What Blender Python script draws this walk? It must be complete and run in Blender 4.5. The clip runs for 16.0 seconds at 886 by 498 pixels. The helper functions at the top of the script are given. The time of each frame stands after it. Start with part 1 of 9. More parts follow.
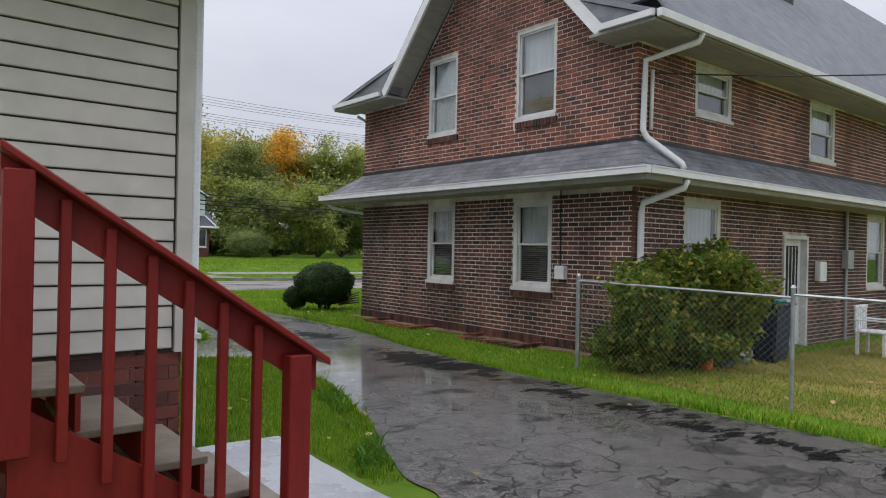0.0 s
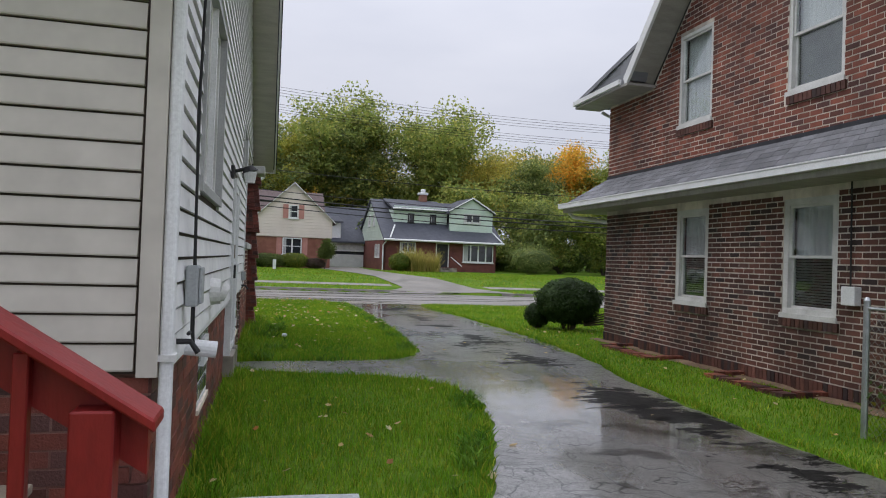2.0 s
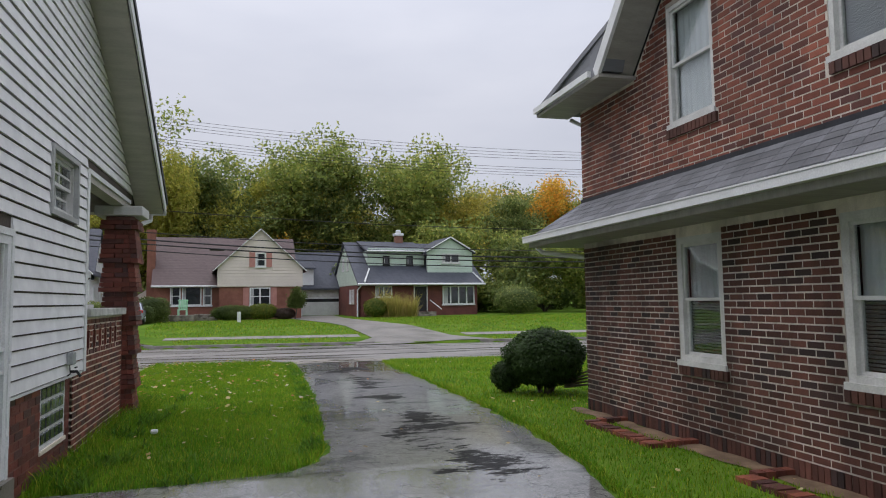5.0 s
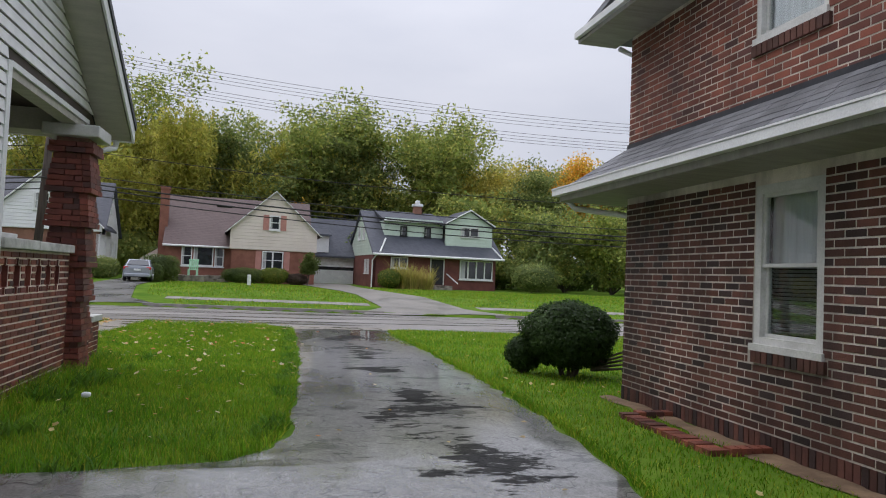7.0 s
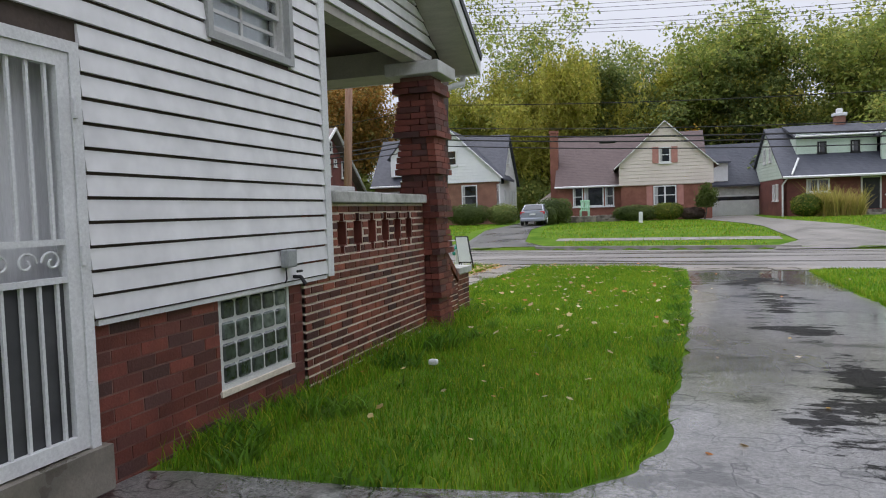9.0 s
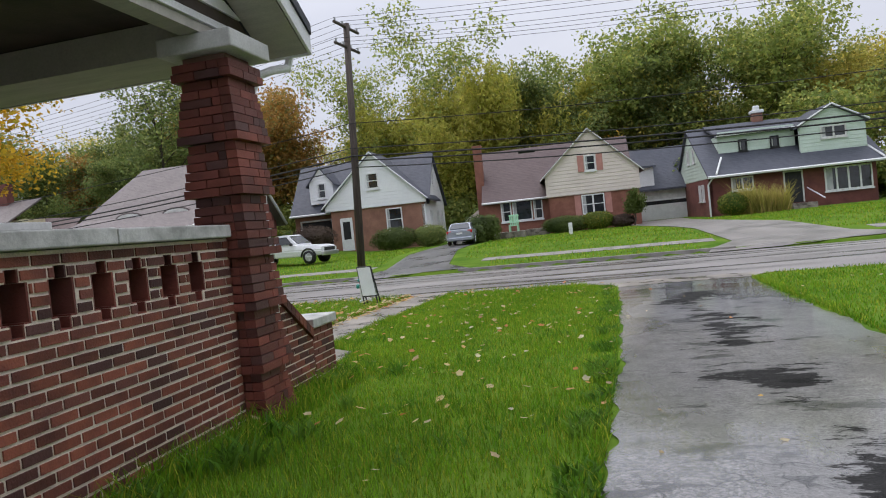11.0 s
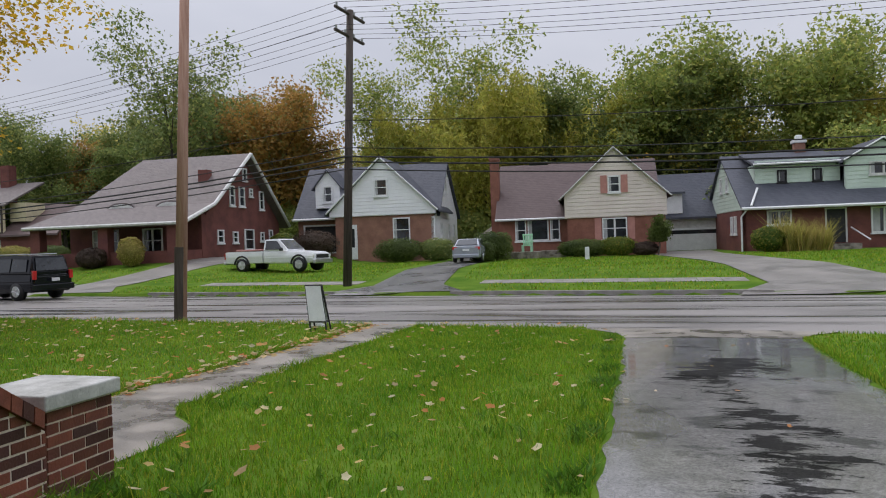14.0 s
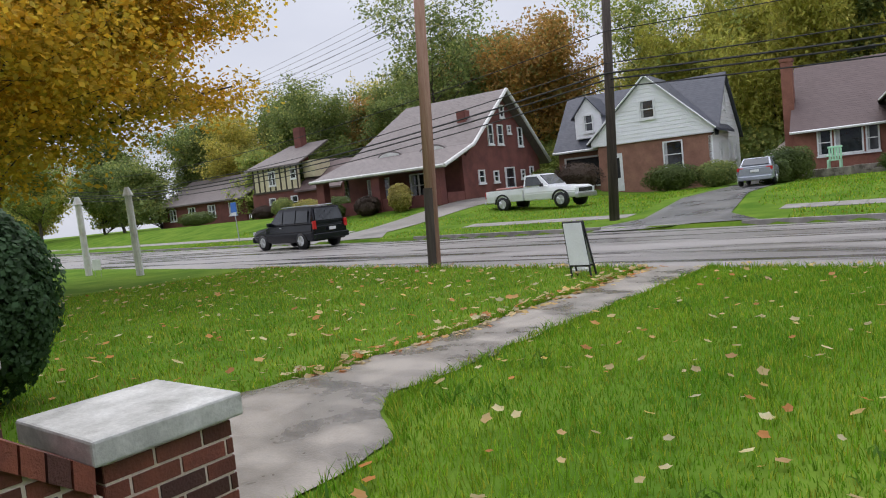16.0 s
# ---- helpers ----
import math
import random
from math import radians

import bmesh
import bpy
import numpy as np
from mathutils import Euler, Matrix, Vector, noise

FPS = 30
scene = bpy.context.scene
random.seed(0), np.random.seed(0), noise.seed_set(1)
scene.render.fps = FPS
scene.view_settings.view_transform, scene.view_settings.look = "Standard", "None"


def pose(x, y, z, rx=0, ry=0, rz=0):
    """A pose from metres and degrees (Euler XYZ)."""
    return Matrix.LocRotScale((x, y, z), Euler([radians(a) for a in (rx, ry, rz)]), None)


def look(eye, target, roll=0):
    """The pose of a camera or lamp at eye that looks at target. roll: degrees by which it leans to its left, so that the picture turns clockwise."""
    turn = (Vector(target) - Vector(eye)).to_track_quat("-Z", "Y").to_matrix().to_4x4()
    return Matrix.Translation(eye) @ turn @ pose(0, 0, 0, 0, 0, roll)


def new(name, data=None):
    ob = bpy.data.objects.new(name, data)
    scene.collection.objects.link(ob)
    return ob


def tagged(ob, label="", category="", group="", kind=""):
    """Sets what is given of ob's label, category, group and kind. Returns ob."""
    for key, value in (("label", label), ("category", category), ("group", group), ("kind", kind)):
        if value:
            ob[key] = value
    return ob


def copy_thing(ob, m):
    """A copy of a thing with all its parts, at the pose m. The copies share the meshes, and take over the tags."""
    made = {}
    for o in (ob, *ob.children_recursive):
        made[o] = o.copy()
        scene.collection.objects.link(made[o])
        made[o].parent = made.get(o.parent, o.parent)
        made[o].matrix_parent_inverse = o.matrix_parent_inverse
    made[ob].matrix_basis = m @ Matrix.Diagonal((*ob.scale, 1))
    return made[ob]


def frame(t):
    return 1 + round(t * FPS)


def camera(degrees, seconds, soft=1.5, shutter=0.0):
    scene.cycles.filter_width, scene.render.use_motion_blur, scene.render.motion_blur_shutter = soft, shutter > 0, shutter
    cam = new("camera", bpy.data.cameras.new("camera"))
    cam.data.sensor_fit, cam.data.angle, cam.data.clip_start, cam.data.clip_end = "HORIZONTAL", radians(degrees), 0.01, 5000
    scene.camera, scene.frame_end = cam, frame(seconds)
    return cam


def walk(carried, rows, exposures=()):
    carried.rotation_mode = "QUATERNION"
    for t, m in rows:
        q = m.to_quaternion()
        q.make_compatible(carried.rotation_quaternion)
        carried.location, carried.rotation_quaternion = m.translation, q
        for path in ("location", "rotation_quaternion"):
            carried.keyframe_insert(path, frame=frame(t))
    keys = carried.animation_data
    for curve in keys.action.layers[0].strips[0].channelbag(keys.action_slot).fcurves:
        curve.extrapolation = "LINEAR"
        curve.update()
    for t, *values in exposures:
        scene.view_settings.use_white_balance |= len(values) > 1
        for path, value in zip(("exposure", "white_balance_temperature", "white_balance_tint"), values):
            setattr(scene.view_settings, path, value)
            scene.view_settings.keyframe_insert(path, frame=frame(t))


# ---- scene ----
cam = camera(65.9, 16.0, 1.05)
PATH = [
    (0, (-0.089, 0.509, 1.588), (1.159, 2.073, 1.589), 1.2),
    (0.5, (0.401, 0.723, 1.519), (1.586, 2.331, 1.604), 5.7),
    (1, (0.986, 0.867, 1.458), (1.935, 2.627, 1.481), 2.4),
    (1.5, (1.421, 1.076, 1.524), (2.142, 2.939, 1.426), -1.2),
    (2, (1.814, 1.435, 1.511), (2.297, 3.376, 1.542), 2.0),
    (2.5, (2.207, 1.729, 1.529), (2.283, 3.726, 1.579), 0.7),
    (3, (2.484, 2.189, 1.508), (2.471, 4.189, 1.489), 4.3),
    (3.5, (2.908, 2.753, 1.646), (3.129, 4.735, 1.802), 3.1),
    (4, (3.162, 3.226, 1.747), (3.542, 5.182, 1.914), -0.2),
    (4.5, (3.287, 3.749, 1.761), (3.784, 5.68, 1.917), -1.4),
    (7, (4.021, 6.024, 1.473), (4.482, 7.969, 1.555), 2.4),
    (7.5, (4.134, 6.608, 1.443), (4.375, 8.593, 1.452), 1.5),
    (8, (4.124, 7.079, 1.434), (3.934, 9.068, 1.361), 1.3),
    (10.3, (4.481, 9.692, 1.513), (3.704, 11.533, 1.42), -3.3),
    (10.5, (4.446, 9.988, 1.465), (3.719, 11.85, 1.389), -1.8),
    (11, (4.446, 10.777, 1.453), (3.967, 12.718, 1.398), -6.0),
    (11.5, (4.55, 11.334, 1.532), (4.102, 13.283, 1.548), -7.7),
    (12, (4.57, 11.954, 1.524), (4.207, 13.921, 1.519), -6.5),
    (12.5, (4.745, 12.443, 1.506), (4.399, 14.412, 1.58), -4.4),
    (13, (4.703, 13.034, 1.497), (4.245, 14.978, 1.59), -0.1),
    (13.5, (4.735, 13.731, 1.462), (4.27, 15.675, 1.523), -1.9),
    (14, (4.703, 14.27, 1.476), (4.162, 16.196, 1.464), -1.9),
    (14.5, (4.432, 14.881, 1.481), (3.663, 16.726, 1.502), -3.3),
    (15, (4.327, 15.404, 1.468), (3.298, 17.119, 1.455), -7.4),
    (15.5, (4.032, 15.931, 1.424), (2.841, 17.533, 1.308), -4.6),
    (16, (3.713, 16.535, 1.361), (2.484, 18.106, 1.214), -5.9),
]
walk(cam, [(t, look(eye, goal, lean)) for t, eye, goal, lean in PATH], [(0, 0.14, 6500, 14), (0.5, 0.2, 6500, 14), (1.5, 0.2, 6500, 14), (2, 0.17, 6500, 14), (2.5, 0.04, 6500, 14), (3, 0.22, 6500, 14), (3.5, 0.14, 6500, 14), (4, -0.05, 6500, 14), (4.5, 0.0, 6500, 14), (7, 0.14, 6500, 14), (7.5, 0.2, 6500, 14), (8, 0.25, 6500, 14), (10.5, 0.33, 6500, 14), (11.5, 0.15, 6500, 14), (12, 0.1, 6500, 14), (12.5, -0.05, 6500, 14), (13, 0.08, 6500, 14), (13.5, -0.05, 6500, 14), (14.5, 0.0, 6500, 14), (15, 0.05, 6500, 14), (15.5, 0.54, 6500, 14), (16, 0.28, 6500, 14)])

# ---- world: an overcast sky, a wide soft sun behind the cloud ----
world = bpy.data.worlds.new("overcast")
scene.world = world
world.use_nodes = True
wn, wl = world.node_tree.nodes, world.node_tree.links
wn.clear()
w_out = wn.new("ShaderNodeOutputWorld")
w_bg = wn.new("ShaderNodeBackground")
w_sky = wn.new("ShaderNodeTexSky")
w_sky.sky_type, w_sky.sun_disc = "NISHITA", False
w_sky.sun_elevation, w_sky.sun_rotation = radians(58), radians(60)
w_dim = wn.new("ShaderNodeVectorMath")
w_dim.operation = "SCALE"
w_dim.inputs["Scale"].default_value = 0.08
w_co = wn.new("ShaderNodeTexCoord")
w_map = wn.new("ShaderNodeMapping")
w_map.inputs["Scale"].default_value = (1.0, 1.0, 3.2)
w_n = wn.new("ShaderNodeTexNoise")
w_n.inputs["Scale"].default_value, w_n.inputs["Detail"].default_value = 2.2, 5
w_ramp = wn.new("ShaderNodeValToRGB")
w_ramp.color_ramp.elements[0].position, w_ramp.color_ramp.elements[0].color = 0.34, (0.545, 0.58, 0.655, 1)
w_ramp.color_ramp.elements[1].position, w_ramp.color_ramp.elements[1].color = 0.66, (0.64, 0.67, 0.735, 1)
w_mix = wn.new("ShaderNodeMix")
w_mix.data_type = "RGBA"
w_mix.inputs["Factor"].default_value = 0.93
wl.new(w_sky.outputs[0], w_dim.inputs[0])
wl.new(w_co.outputs["Generated"], w_map.inputs[0])
wl.new(w_map.outputs[0], w_n.inputs["Vector"])
wl.new(w_n.outputs["Fac"], w_ramp.inputs[0])
wl.new(w_dim.outputs[0], w_mix.inputs["A"])
wl.new(w_ramp.outputs[0], w_mix.inputs["B"])
w_sep = wn.new("ShaderNodeSeparateXYZ")
w_up = wn.new("ShaderNodeMapRange")   # an overcast sky is about three times as bright overhead as at the horizon
w_up.inputs["From Min"].default_value, w_up.inputs["From Max"].default_value = 0.0, 1.0
w_up.inputs["To Min"].default_value, w_up.inputs["To Max"].default_value = 0.94, 3.1
w_lum = wn.new("ShaderNodeVectorMath")
w_lum.operation = "SCALE"
wl.new(w_co.outputs["Generated"], w_sep.inputs[0])
w_pow = wn.new("ShaderNodeMath")
w_pow.operation = "POWER"
w_pow.inputs[1].default_value = 2.2
w_abs = wn.new("ShaderNodeMath")
w_abs.operation = "ABSOLUTE"
wl.new(w_sep.outputs["Z"], w_abs.inputs[0])
wl.new(w_abs.outputs[0], w_pow.inputs[0])
wl.new(w_pow.outputs[0], w_up.inputs["Value"])
wl.new(w_mix.outputs["Result"], w_lum.inputs[0])
wl.new(w_up.outputs[0], w_lum.inputs["Scale"])
wl.new(w_lum.outputs[0], w_bg.inputs[0])
w_bg.inputs[1].default_value = 1.0
wl.new(w_bg.outputs[0], w_out.inputs[0])
sun = new("sun", bpy.data.lights.new("sun", "SUN"))
sun.data.energy, sun.data.angle, sun.data.color = 0.9, radians(40), (1.0, 0.96, 0.9)
sun.matrix_world = pose(0, 0, 30, 32, 0, -120)


# ---- materials ----
def node_material(name):
    m = bpy.data.materials.new(name)
    m.use_nodes = True
    nt = m.node_tree
    return m, nt, nt.nodes["Principled BSDF"]


def noise_node(nt, scale, detail=3, rough=0.55, stretch=None):
    g = nt.nodes.new("ShaderNodeNewGeometry")
    n = nt.nodes.new("ShaderNodeTexNoise")
    n.inputs["Scale"].default_value, n.inputs["Detail"].default_value, n.inputs["Roughness"].default_value = scale, detail, rough
    vec = g.outputs["Position"]
    if stretch:
        mp = nt.nodes.new("ShaderNodeMapping")
        mp.inputs["Scale"].default_value = stretch
        nt.links.new(vec, mp.inputs[0])
        vec = mp.outputs[0]
    nt.links.new(vec, n.inputs["Vector"])
    return n


def math_node(nt, op, a, b=None):
    n = nt.nodes.new("ShaderNodeMath")
    n.operation = op
    for i, v in enumerate((a, b)):
        if v is None:
            continue
        if isinstance(v, (int, float)):
            n.inputs[i].default_value = v
        else:
            nt.links.new(v, n.inputs[i])
    return n.outputs[0]


def random_value(nt):
    a, b = nt.nodes.new("ShaderNodeObjectInfo"), nt.nodes.new("ShaderNodeNewGeometry")
    return math_node(nt, "FRACT", math_node(nt, "ADD", a.outputs["Random"], b.outputs["Random Per Island"]))


def mat(name, c1, c2, rough=0.8, big=1.5, fine=60.0, bump=0.25, metal=0.0, spec=0.4, vary=0.0, c3=None, stretch=None, rough2=None, contrast=(0.35, 0.65), stain=0.0):
    """A procedural surface: two colours mixed by a broad noise, grain by a fine one; vary: spread of brightness from piece to piece, c3: odd pieces."""
    m, nt, p = node_material(name)
    n1, n2 = noise_node(nt, big, 4, 0.6, stretch), noise_node(nt, fine, 3, 0.6, stretch)
    ramp = nt.nodes.new("ShaderNodeMapRange")
    ramp.inputs["From Min"].default_value, ramp.inputs["From Max"].default_value = contrast
    nt.links.new(n1.outputs["Fac"], ramp.inputs["Value"])
    mx = nt.nodes.new("ShaderNodeMix")
    mx.data_type = "RGBA"
    mx.inputs["A"].default_value, mx.inputs["B"].default_value = (*c1, 1), (*c2, 1)
    nt.links.new(ramp.outputs[0], mx.inputs["Factor"])
    col = mx.outputs["Result"]
    if c3 or vary:
        r = random_value(nt)
    if c3:
        pick = nt.nodes.new("ShaderNodeMapRange")
        pick.inputs["From Min"].default_value, pick.inputs["From Max"].default_value = 0.62, 0.9
        r2 = math_node(nt, "FRACT", math_node(nt, "MULTIPLY", r, 7.31))
        nt.links.new(r2, pick.inputs["Value"])
        m3 = nt.nodes.new("ShaderNodeMix")
        m3.data_type = "RGBA"
        m3.inputs["B"].default_value = (*c3, 1)
        nt.links.new(pick.outputs[0], m3.inputs["Factor"])
        nt.links.new(col, m3.inputs["A"])
        col = m3.outputs["Result"]
    hsv = nt.nodes.new("ShaderNodeHueSaturation")
    val = math_node(nt, "ADD", math_node(nt, "MULTIPLY", n2.outputs["Fac"], 0.5), 0.75)
    if vary:
        val = math_node(nt, "MULTIPLY", val, math_node(nt, "ADD", math_node(nt, "MULTIPLY", r, 2 * vary), 1 - vary))
    if stain:       # soot and damp that ran down the wall
        n3, st = noise_node(nt, 0.9, 5, 0.65, (1, 1, 0.3)), nt.nodes.new("ShaderNodeMapRange")
        st.inputs["From Min"].default_value, st.inputs["From Max"].default_value = 0.42, 0.62
        st.inputs["To Min"].default_value, st.inputs["To Max"].default_value = 1.0, 1.0 - stain
        nt.links.new(n3.outputs["Fac"], st.inputs["Value"])
        val = math_node(nt, "MULTIPLY", val, st.outputs[0])
    nt.links.new(val, hsv.inputs["Value"])
    nt.links.new(col, hsv.inputs["Color"])
    nt.links.new(hsv.outputs[0], p.inputs["Base Color"])
    p.inputs["Metallic"].default_value, p.inputs["Specular IOR Level"].default_value = metal, spec
    if rough2 is None:
        p.inputs["Roughness"].default_value = rough
    else:
        rr = nt.nodes.new("ShaderNodeMapRange")
        rr.inputs["From Min"].default_value, rr.inputs["From Max"].default_value = contrast
        rr.inputs["To Min"].default_value, rr.inputs["To Max"].default_value = rough, rough2
        nt.links.new(n1.outputs["Fac"], rr.inputs["Value"])
        nt.links.new(rr.outputs[0], p.inputs["Roughness"])
    if bump:
        bp = nt.nodes.new("ShaderNodeBump")
        bp.inputs["Strength"].default_value, bp.inputs["Distance"].default_value = bump, 0.01
        nt.links.new(n2.outputs["Fac"], bp.inputs["Height"])
        nt.links.new(bp.outputs[0], p.inputs["Normal"])
    return m


def leaf_mat(name, c1, c2, c3=None, big=0.35, vary=0.3, spec=0.25):
    """Foliage: colour drifts over the crown and from leaf to leaf, with some light let through."""
    m = mat(name, c1, c2, 0.55, big, 6, 0, 0, spec, vary, c3)
    nt = m.node_tree
    p, out = nt.nodes["Principled BSDF"], nt.nodes["Material Output"]
    tr, add = nt.nodes.new("ShaderNodeBsdfTranslucent"), nt.nodes.new("ShaderNodeMixShader")
    add.inputs[0].default_value = 0.5
    nt.links.new(p.inputs["Base Color"].links[0].from_socket, tr.inputs["Color"])
    nt.links.new(p.outputs[0], add.inputs[1])
    nt.links.new(tr.outputs[0], add.inputs[2])
    nt.links.new(add.outputs[0], out.inputs["Surface"])
    return m


def glass_mat(name, tint=(0.88, 0.91, 0.91)):
    m, nt, p = node_material(name)
    nt.nodes.remove(p)
    t, g, mx, f = (nt.nodes.new(k) for k in ("ShaderNodeBsdfTransparent", "ShaderNodeBsdfGlossy", "ShaderNodeMixShader", "ShaderNodeLayerWeight"))
    t.inputs[0].default_value = (*tint, 1)
    g.inputs["Roughness"].default_value, f.inputs["Blend"].default_value = 0.02, 0.5
    nt.links.new(math_node(nt, "ADD", math_node(nt, "MULTIPLY", math_node(nt, "POWER", f.outputs["Facing"], 4.0), 0.8), 0.09), mx.inputs[0])
    nt.links.new(t.outputs[0], mx.inputs[1])
    nt.links.new(g.outputs[0], mx.inputs[2])
    nt.links.new(mx.outputs[0], nt.nodes["Material Output"].inputs["Surface"])
    return m


def wet_asphalt():
    """Worn blacktop, rain-wet: stone grain, crazed cracks, sheets of standing water, tar-dark patches with dark puddle
    reflections painted in.
    """
    m, nt, p = node_material("wet_asphalt")
    grain, broad, patch = noise_node(nt, 42, 7, 0.85), noise_node(nt, 0.42, 5, 0.6, (1, 0.45, 1)), noise_node(nt, 1.1, 4, 0.65, (1, 1.8, 1))
    ramp = nt.nodes.new("ShaderNodeValToRGB")
    ramp.color_ramp.elements[0].position, ramp.color_ramp.elements[0].color = 0.36, (0.03, 0.029, 0.028, 1)
    ramp.color_ramp.elements[1].position, ramp.color_ramp.elements[1].color = 0.66, (0.31, 0.3, 0.285, 1)
    nt.links.new(grain.outputs["Fac"], ramp.inputs[0])
    g = nt.nodes.new("ShaderNodeNewGeometry")
    warp = nt.nodes.new("ShaderNodeVectorMath")
    warp.operation = "ADD"
    wob = noise_node(nt, 1.7, 3)
    nt.links.new(g.outputs["Position"], warp.inputs[0])
    nt.links.new(wob.outputs["Color"], warp.inputs[1])
    v = nt.nodes.new("ShaderNodeTexVoronoi")
    v.feature = "DISTANCE_TO_EDGE"
    v.inputs["Scale"].default_value = 1.9
    nt.links.new(warp.outputs[0], v.inputs["Vector"])
    gate = nt.nodes.new("ShaderNodeMapRange")
    gate.inputs["From Min"].default_value, gate.inputs["From Max"].default_value = 0.38, 0.46
    where = nt.nodes.new("ShaderNodeSeparateXYZ")
    nt.links.new(g.outputs["Position"], where.inputs[0])
    nt.links.new(math_node(nt, "ADD", patch.outputs["Fac"], math_node(nt, "MULTIPLY", math_node(nt, "SUBTRACT", 10.5, where.outputs["Y"]), 0.025)), gate.inputs["Value"])      # the front of the drive is sounder
    crack = nt.nodes.new("ShaderNodeMapRange")
    crack.inputs["From Min"].default_value, crack.inputs["From Max"].default_value = 0.007, 0.02
    nt.links.new(v.outputs["Distance"], crack.inputs["Value"])
    keep = math_node(nt, "MAXIMUM", crack.outputs[0], math_node(nt, "SUBTRACT", 1.0, gate.outputs[0]))
    dark = nt.nodes.new("ShaderNodeMapRange")
    dark.inputs["From Min"].default_value, dark.inputs["From Max"].default_value = 0.57, 0.61
    dark.inputs["To Min"].default_value, dark.inputs["To Max"].default_value = 1.0, 0.3
    nt.links.new(patch.outputs["Fac"], dark.inputs["Value"])
    # a strip of tar-dark, crumbled patches and painted puddle reflections down the middle of the drive
    sep = nt.nodes.new("ShaderNodeSeparateXYZ")
    nt.links.new(g.outputs["Position"], sep.inputs[0])
    mid = math_node(nt, "SUBTRACT", 1.0, math_node(nt, "DIVIDE", math_node(nt, "ABSOLUTE", math_node(nt, "SUBTRACT", sep.outputs["X"], 5.65)), 1.5))
    blot = noise_node(nt, 2.7, 8, 0.78, (0.75, 1.8, 1))
    pool = noise_node(nt, 0.55, 3, 0.5)
    tar_and_pools = nt.nodes.new("ShaderNodeMapRange")
    tar_and_pools.inputs["From Min"].default_value, tar_and_pools.inputs["From Max"].default_value = 0.87, 0.905
    tar_and_pools.inputs["To Min"].default_value, tar_and_pools.inputs["To Max"].default_value = 1.0, 0.12
    nt.links.new(math_node(nt, "ADD", math_node(nt, "MULTIPLY", mid, 0.41), math_node(nt, "ADD", blot.outputs["Fac"], math_node(nt, "MULTIPLY", math_node(nt, "SUBTRACT", pool.outputs["Fac"], 0.5), 0.9))), tar_and_pools.inputs["Value"])
    mul = nt.nodes.new("ShaderNodeMix")
    mul.data_type, mul.blend_type = "RGBA", "MULTIPLY"
    mul.inputs["Factor"].default_value = 1
    nt.links.new(ramp.outputs[0], mul.inputs["A"])
    tone = math_node(nt, "MULTIPLY", math_node(nt, "ADD", math_node(nt, "MULTIPLY", keep, 0.85), 0.15), math_node(nt, "MULTIPLY", dark.outputs[0], tar_and_pools.outputs[0]))
    mottle = noise_node(nt, 6.5, 5, 0.7)
    tone = math_node(nt, "MULTIPLY", tone, math_node(nt, "ADD", math_node(nt, "MULTIPLY", math_node(nt, "SUBTRACT", mottle.outputs["Fac"], 0.5), 1.7), 1.0))
    nt.links.new(tone, mul.inputs["B"])
    wet = nt.nodes.new("ShaderNodeMapRange")
    wet.inputs["From Min"].default_value, wet.inputs["From Max"].default_value = 0.42, 0.6
    wet.inputs["To Min"].default_value, wet.inputs["To Max"].default_value = 0.42, 0.1
    nt.links.new(broad.outputs["Fac"], wet.inputs["Value"])
    nt.links.new(math_node(nt, "MAXIMUM", wet.outputs[0], math_node(nt, "SUBTRACT", 0.7, math_node(nt, "MULTIPLY", tar_and_pools.outputs[0], 0.7))), p.inputs["Roughness"])
    nt.links.new(math_node(nt, "MULTIPLY", tar_and_pools.outputs[0], 0.5), p.inputs["Specular IOR Level"])
    # the back of the drive is crumbled to loose stone and holds less water
    worn = nt.nodes.new("ShaderNodeMapRange")
    worn.inputs["From Min"].default_value, worn.inputs["From Max"].default_value = 1.1, 0.2
    crumb = noise_node(nt, 0.8, 4, 0.6)
    nt.links.new(math_node(nt, "ADD", math_node(nt, "MULTIPLY", math_node(nt, "SUBTRACT", sep.outputs["Y"], 4.0), 0.16), math_node(nt, "SUBTRACT", crumb.outputs["Fac"], math_node(nt, "MULTIPLY", math_node(nt, "SUBTRACT", sep.outputs["X"], 4.6), 0.22))), worn.inputs["Value"])
    stony = nt.nodes.new("ShaderNodeMix")
    stony.data_type, stony.blend_type = "RGBA", "MULTIPLY"
    stony.inputs["B"].default_value = (0.5, 0.46, 0.43, 1)
    nt.links.new(worn.outputs[0], stony.inputs["Factor"])
    nt.links.new(mul.outputs["Result"], stony.inputs["A"])
    nt.links.new(stony.outputs["Result"], p.inputs["Base Color"])
    film = nt.nodes.new("ShaderNodeMapRange")
    film.inputs["From Min"].default_value, film.inputs["From Max"].default_value = 0.4, 0.58
    film.inputs["To Min"].default_value, film.inputs["To Max"].default_value = 0.7, 1.0
    nt.links.new(broad.outputs["Fac"], film.inputs["Value"])
    nt.links.new(math_node(nt, "MULTIPLY", math_node(nt, "MULTIPLY", film.outputs[0], math_node(nt, "SUBTRACT", 1.0, math_node(nt, "MULTIPLY", worn.outputs[0], 0.8))), math_node(nt, "ADD", math_node(nt, "MULTIPLY", tar_and_pools.outputs[0], 0.95), 0.0)), p.inputs["Coat Weight"])
    p.inputs["Coat Roughness"].default_value, p.inputs["Coat IOR"].default_value = 0.07, 1.6
    bp = nt.nodes.new("ShaderNodeBump")
    bp.inputs["Distance"].default_value = 0.012
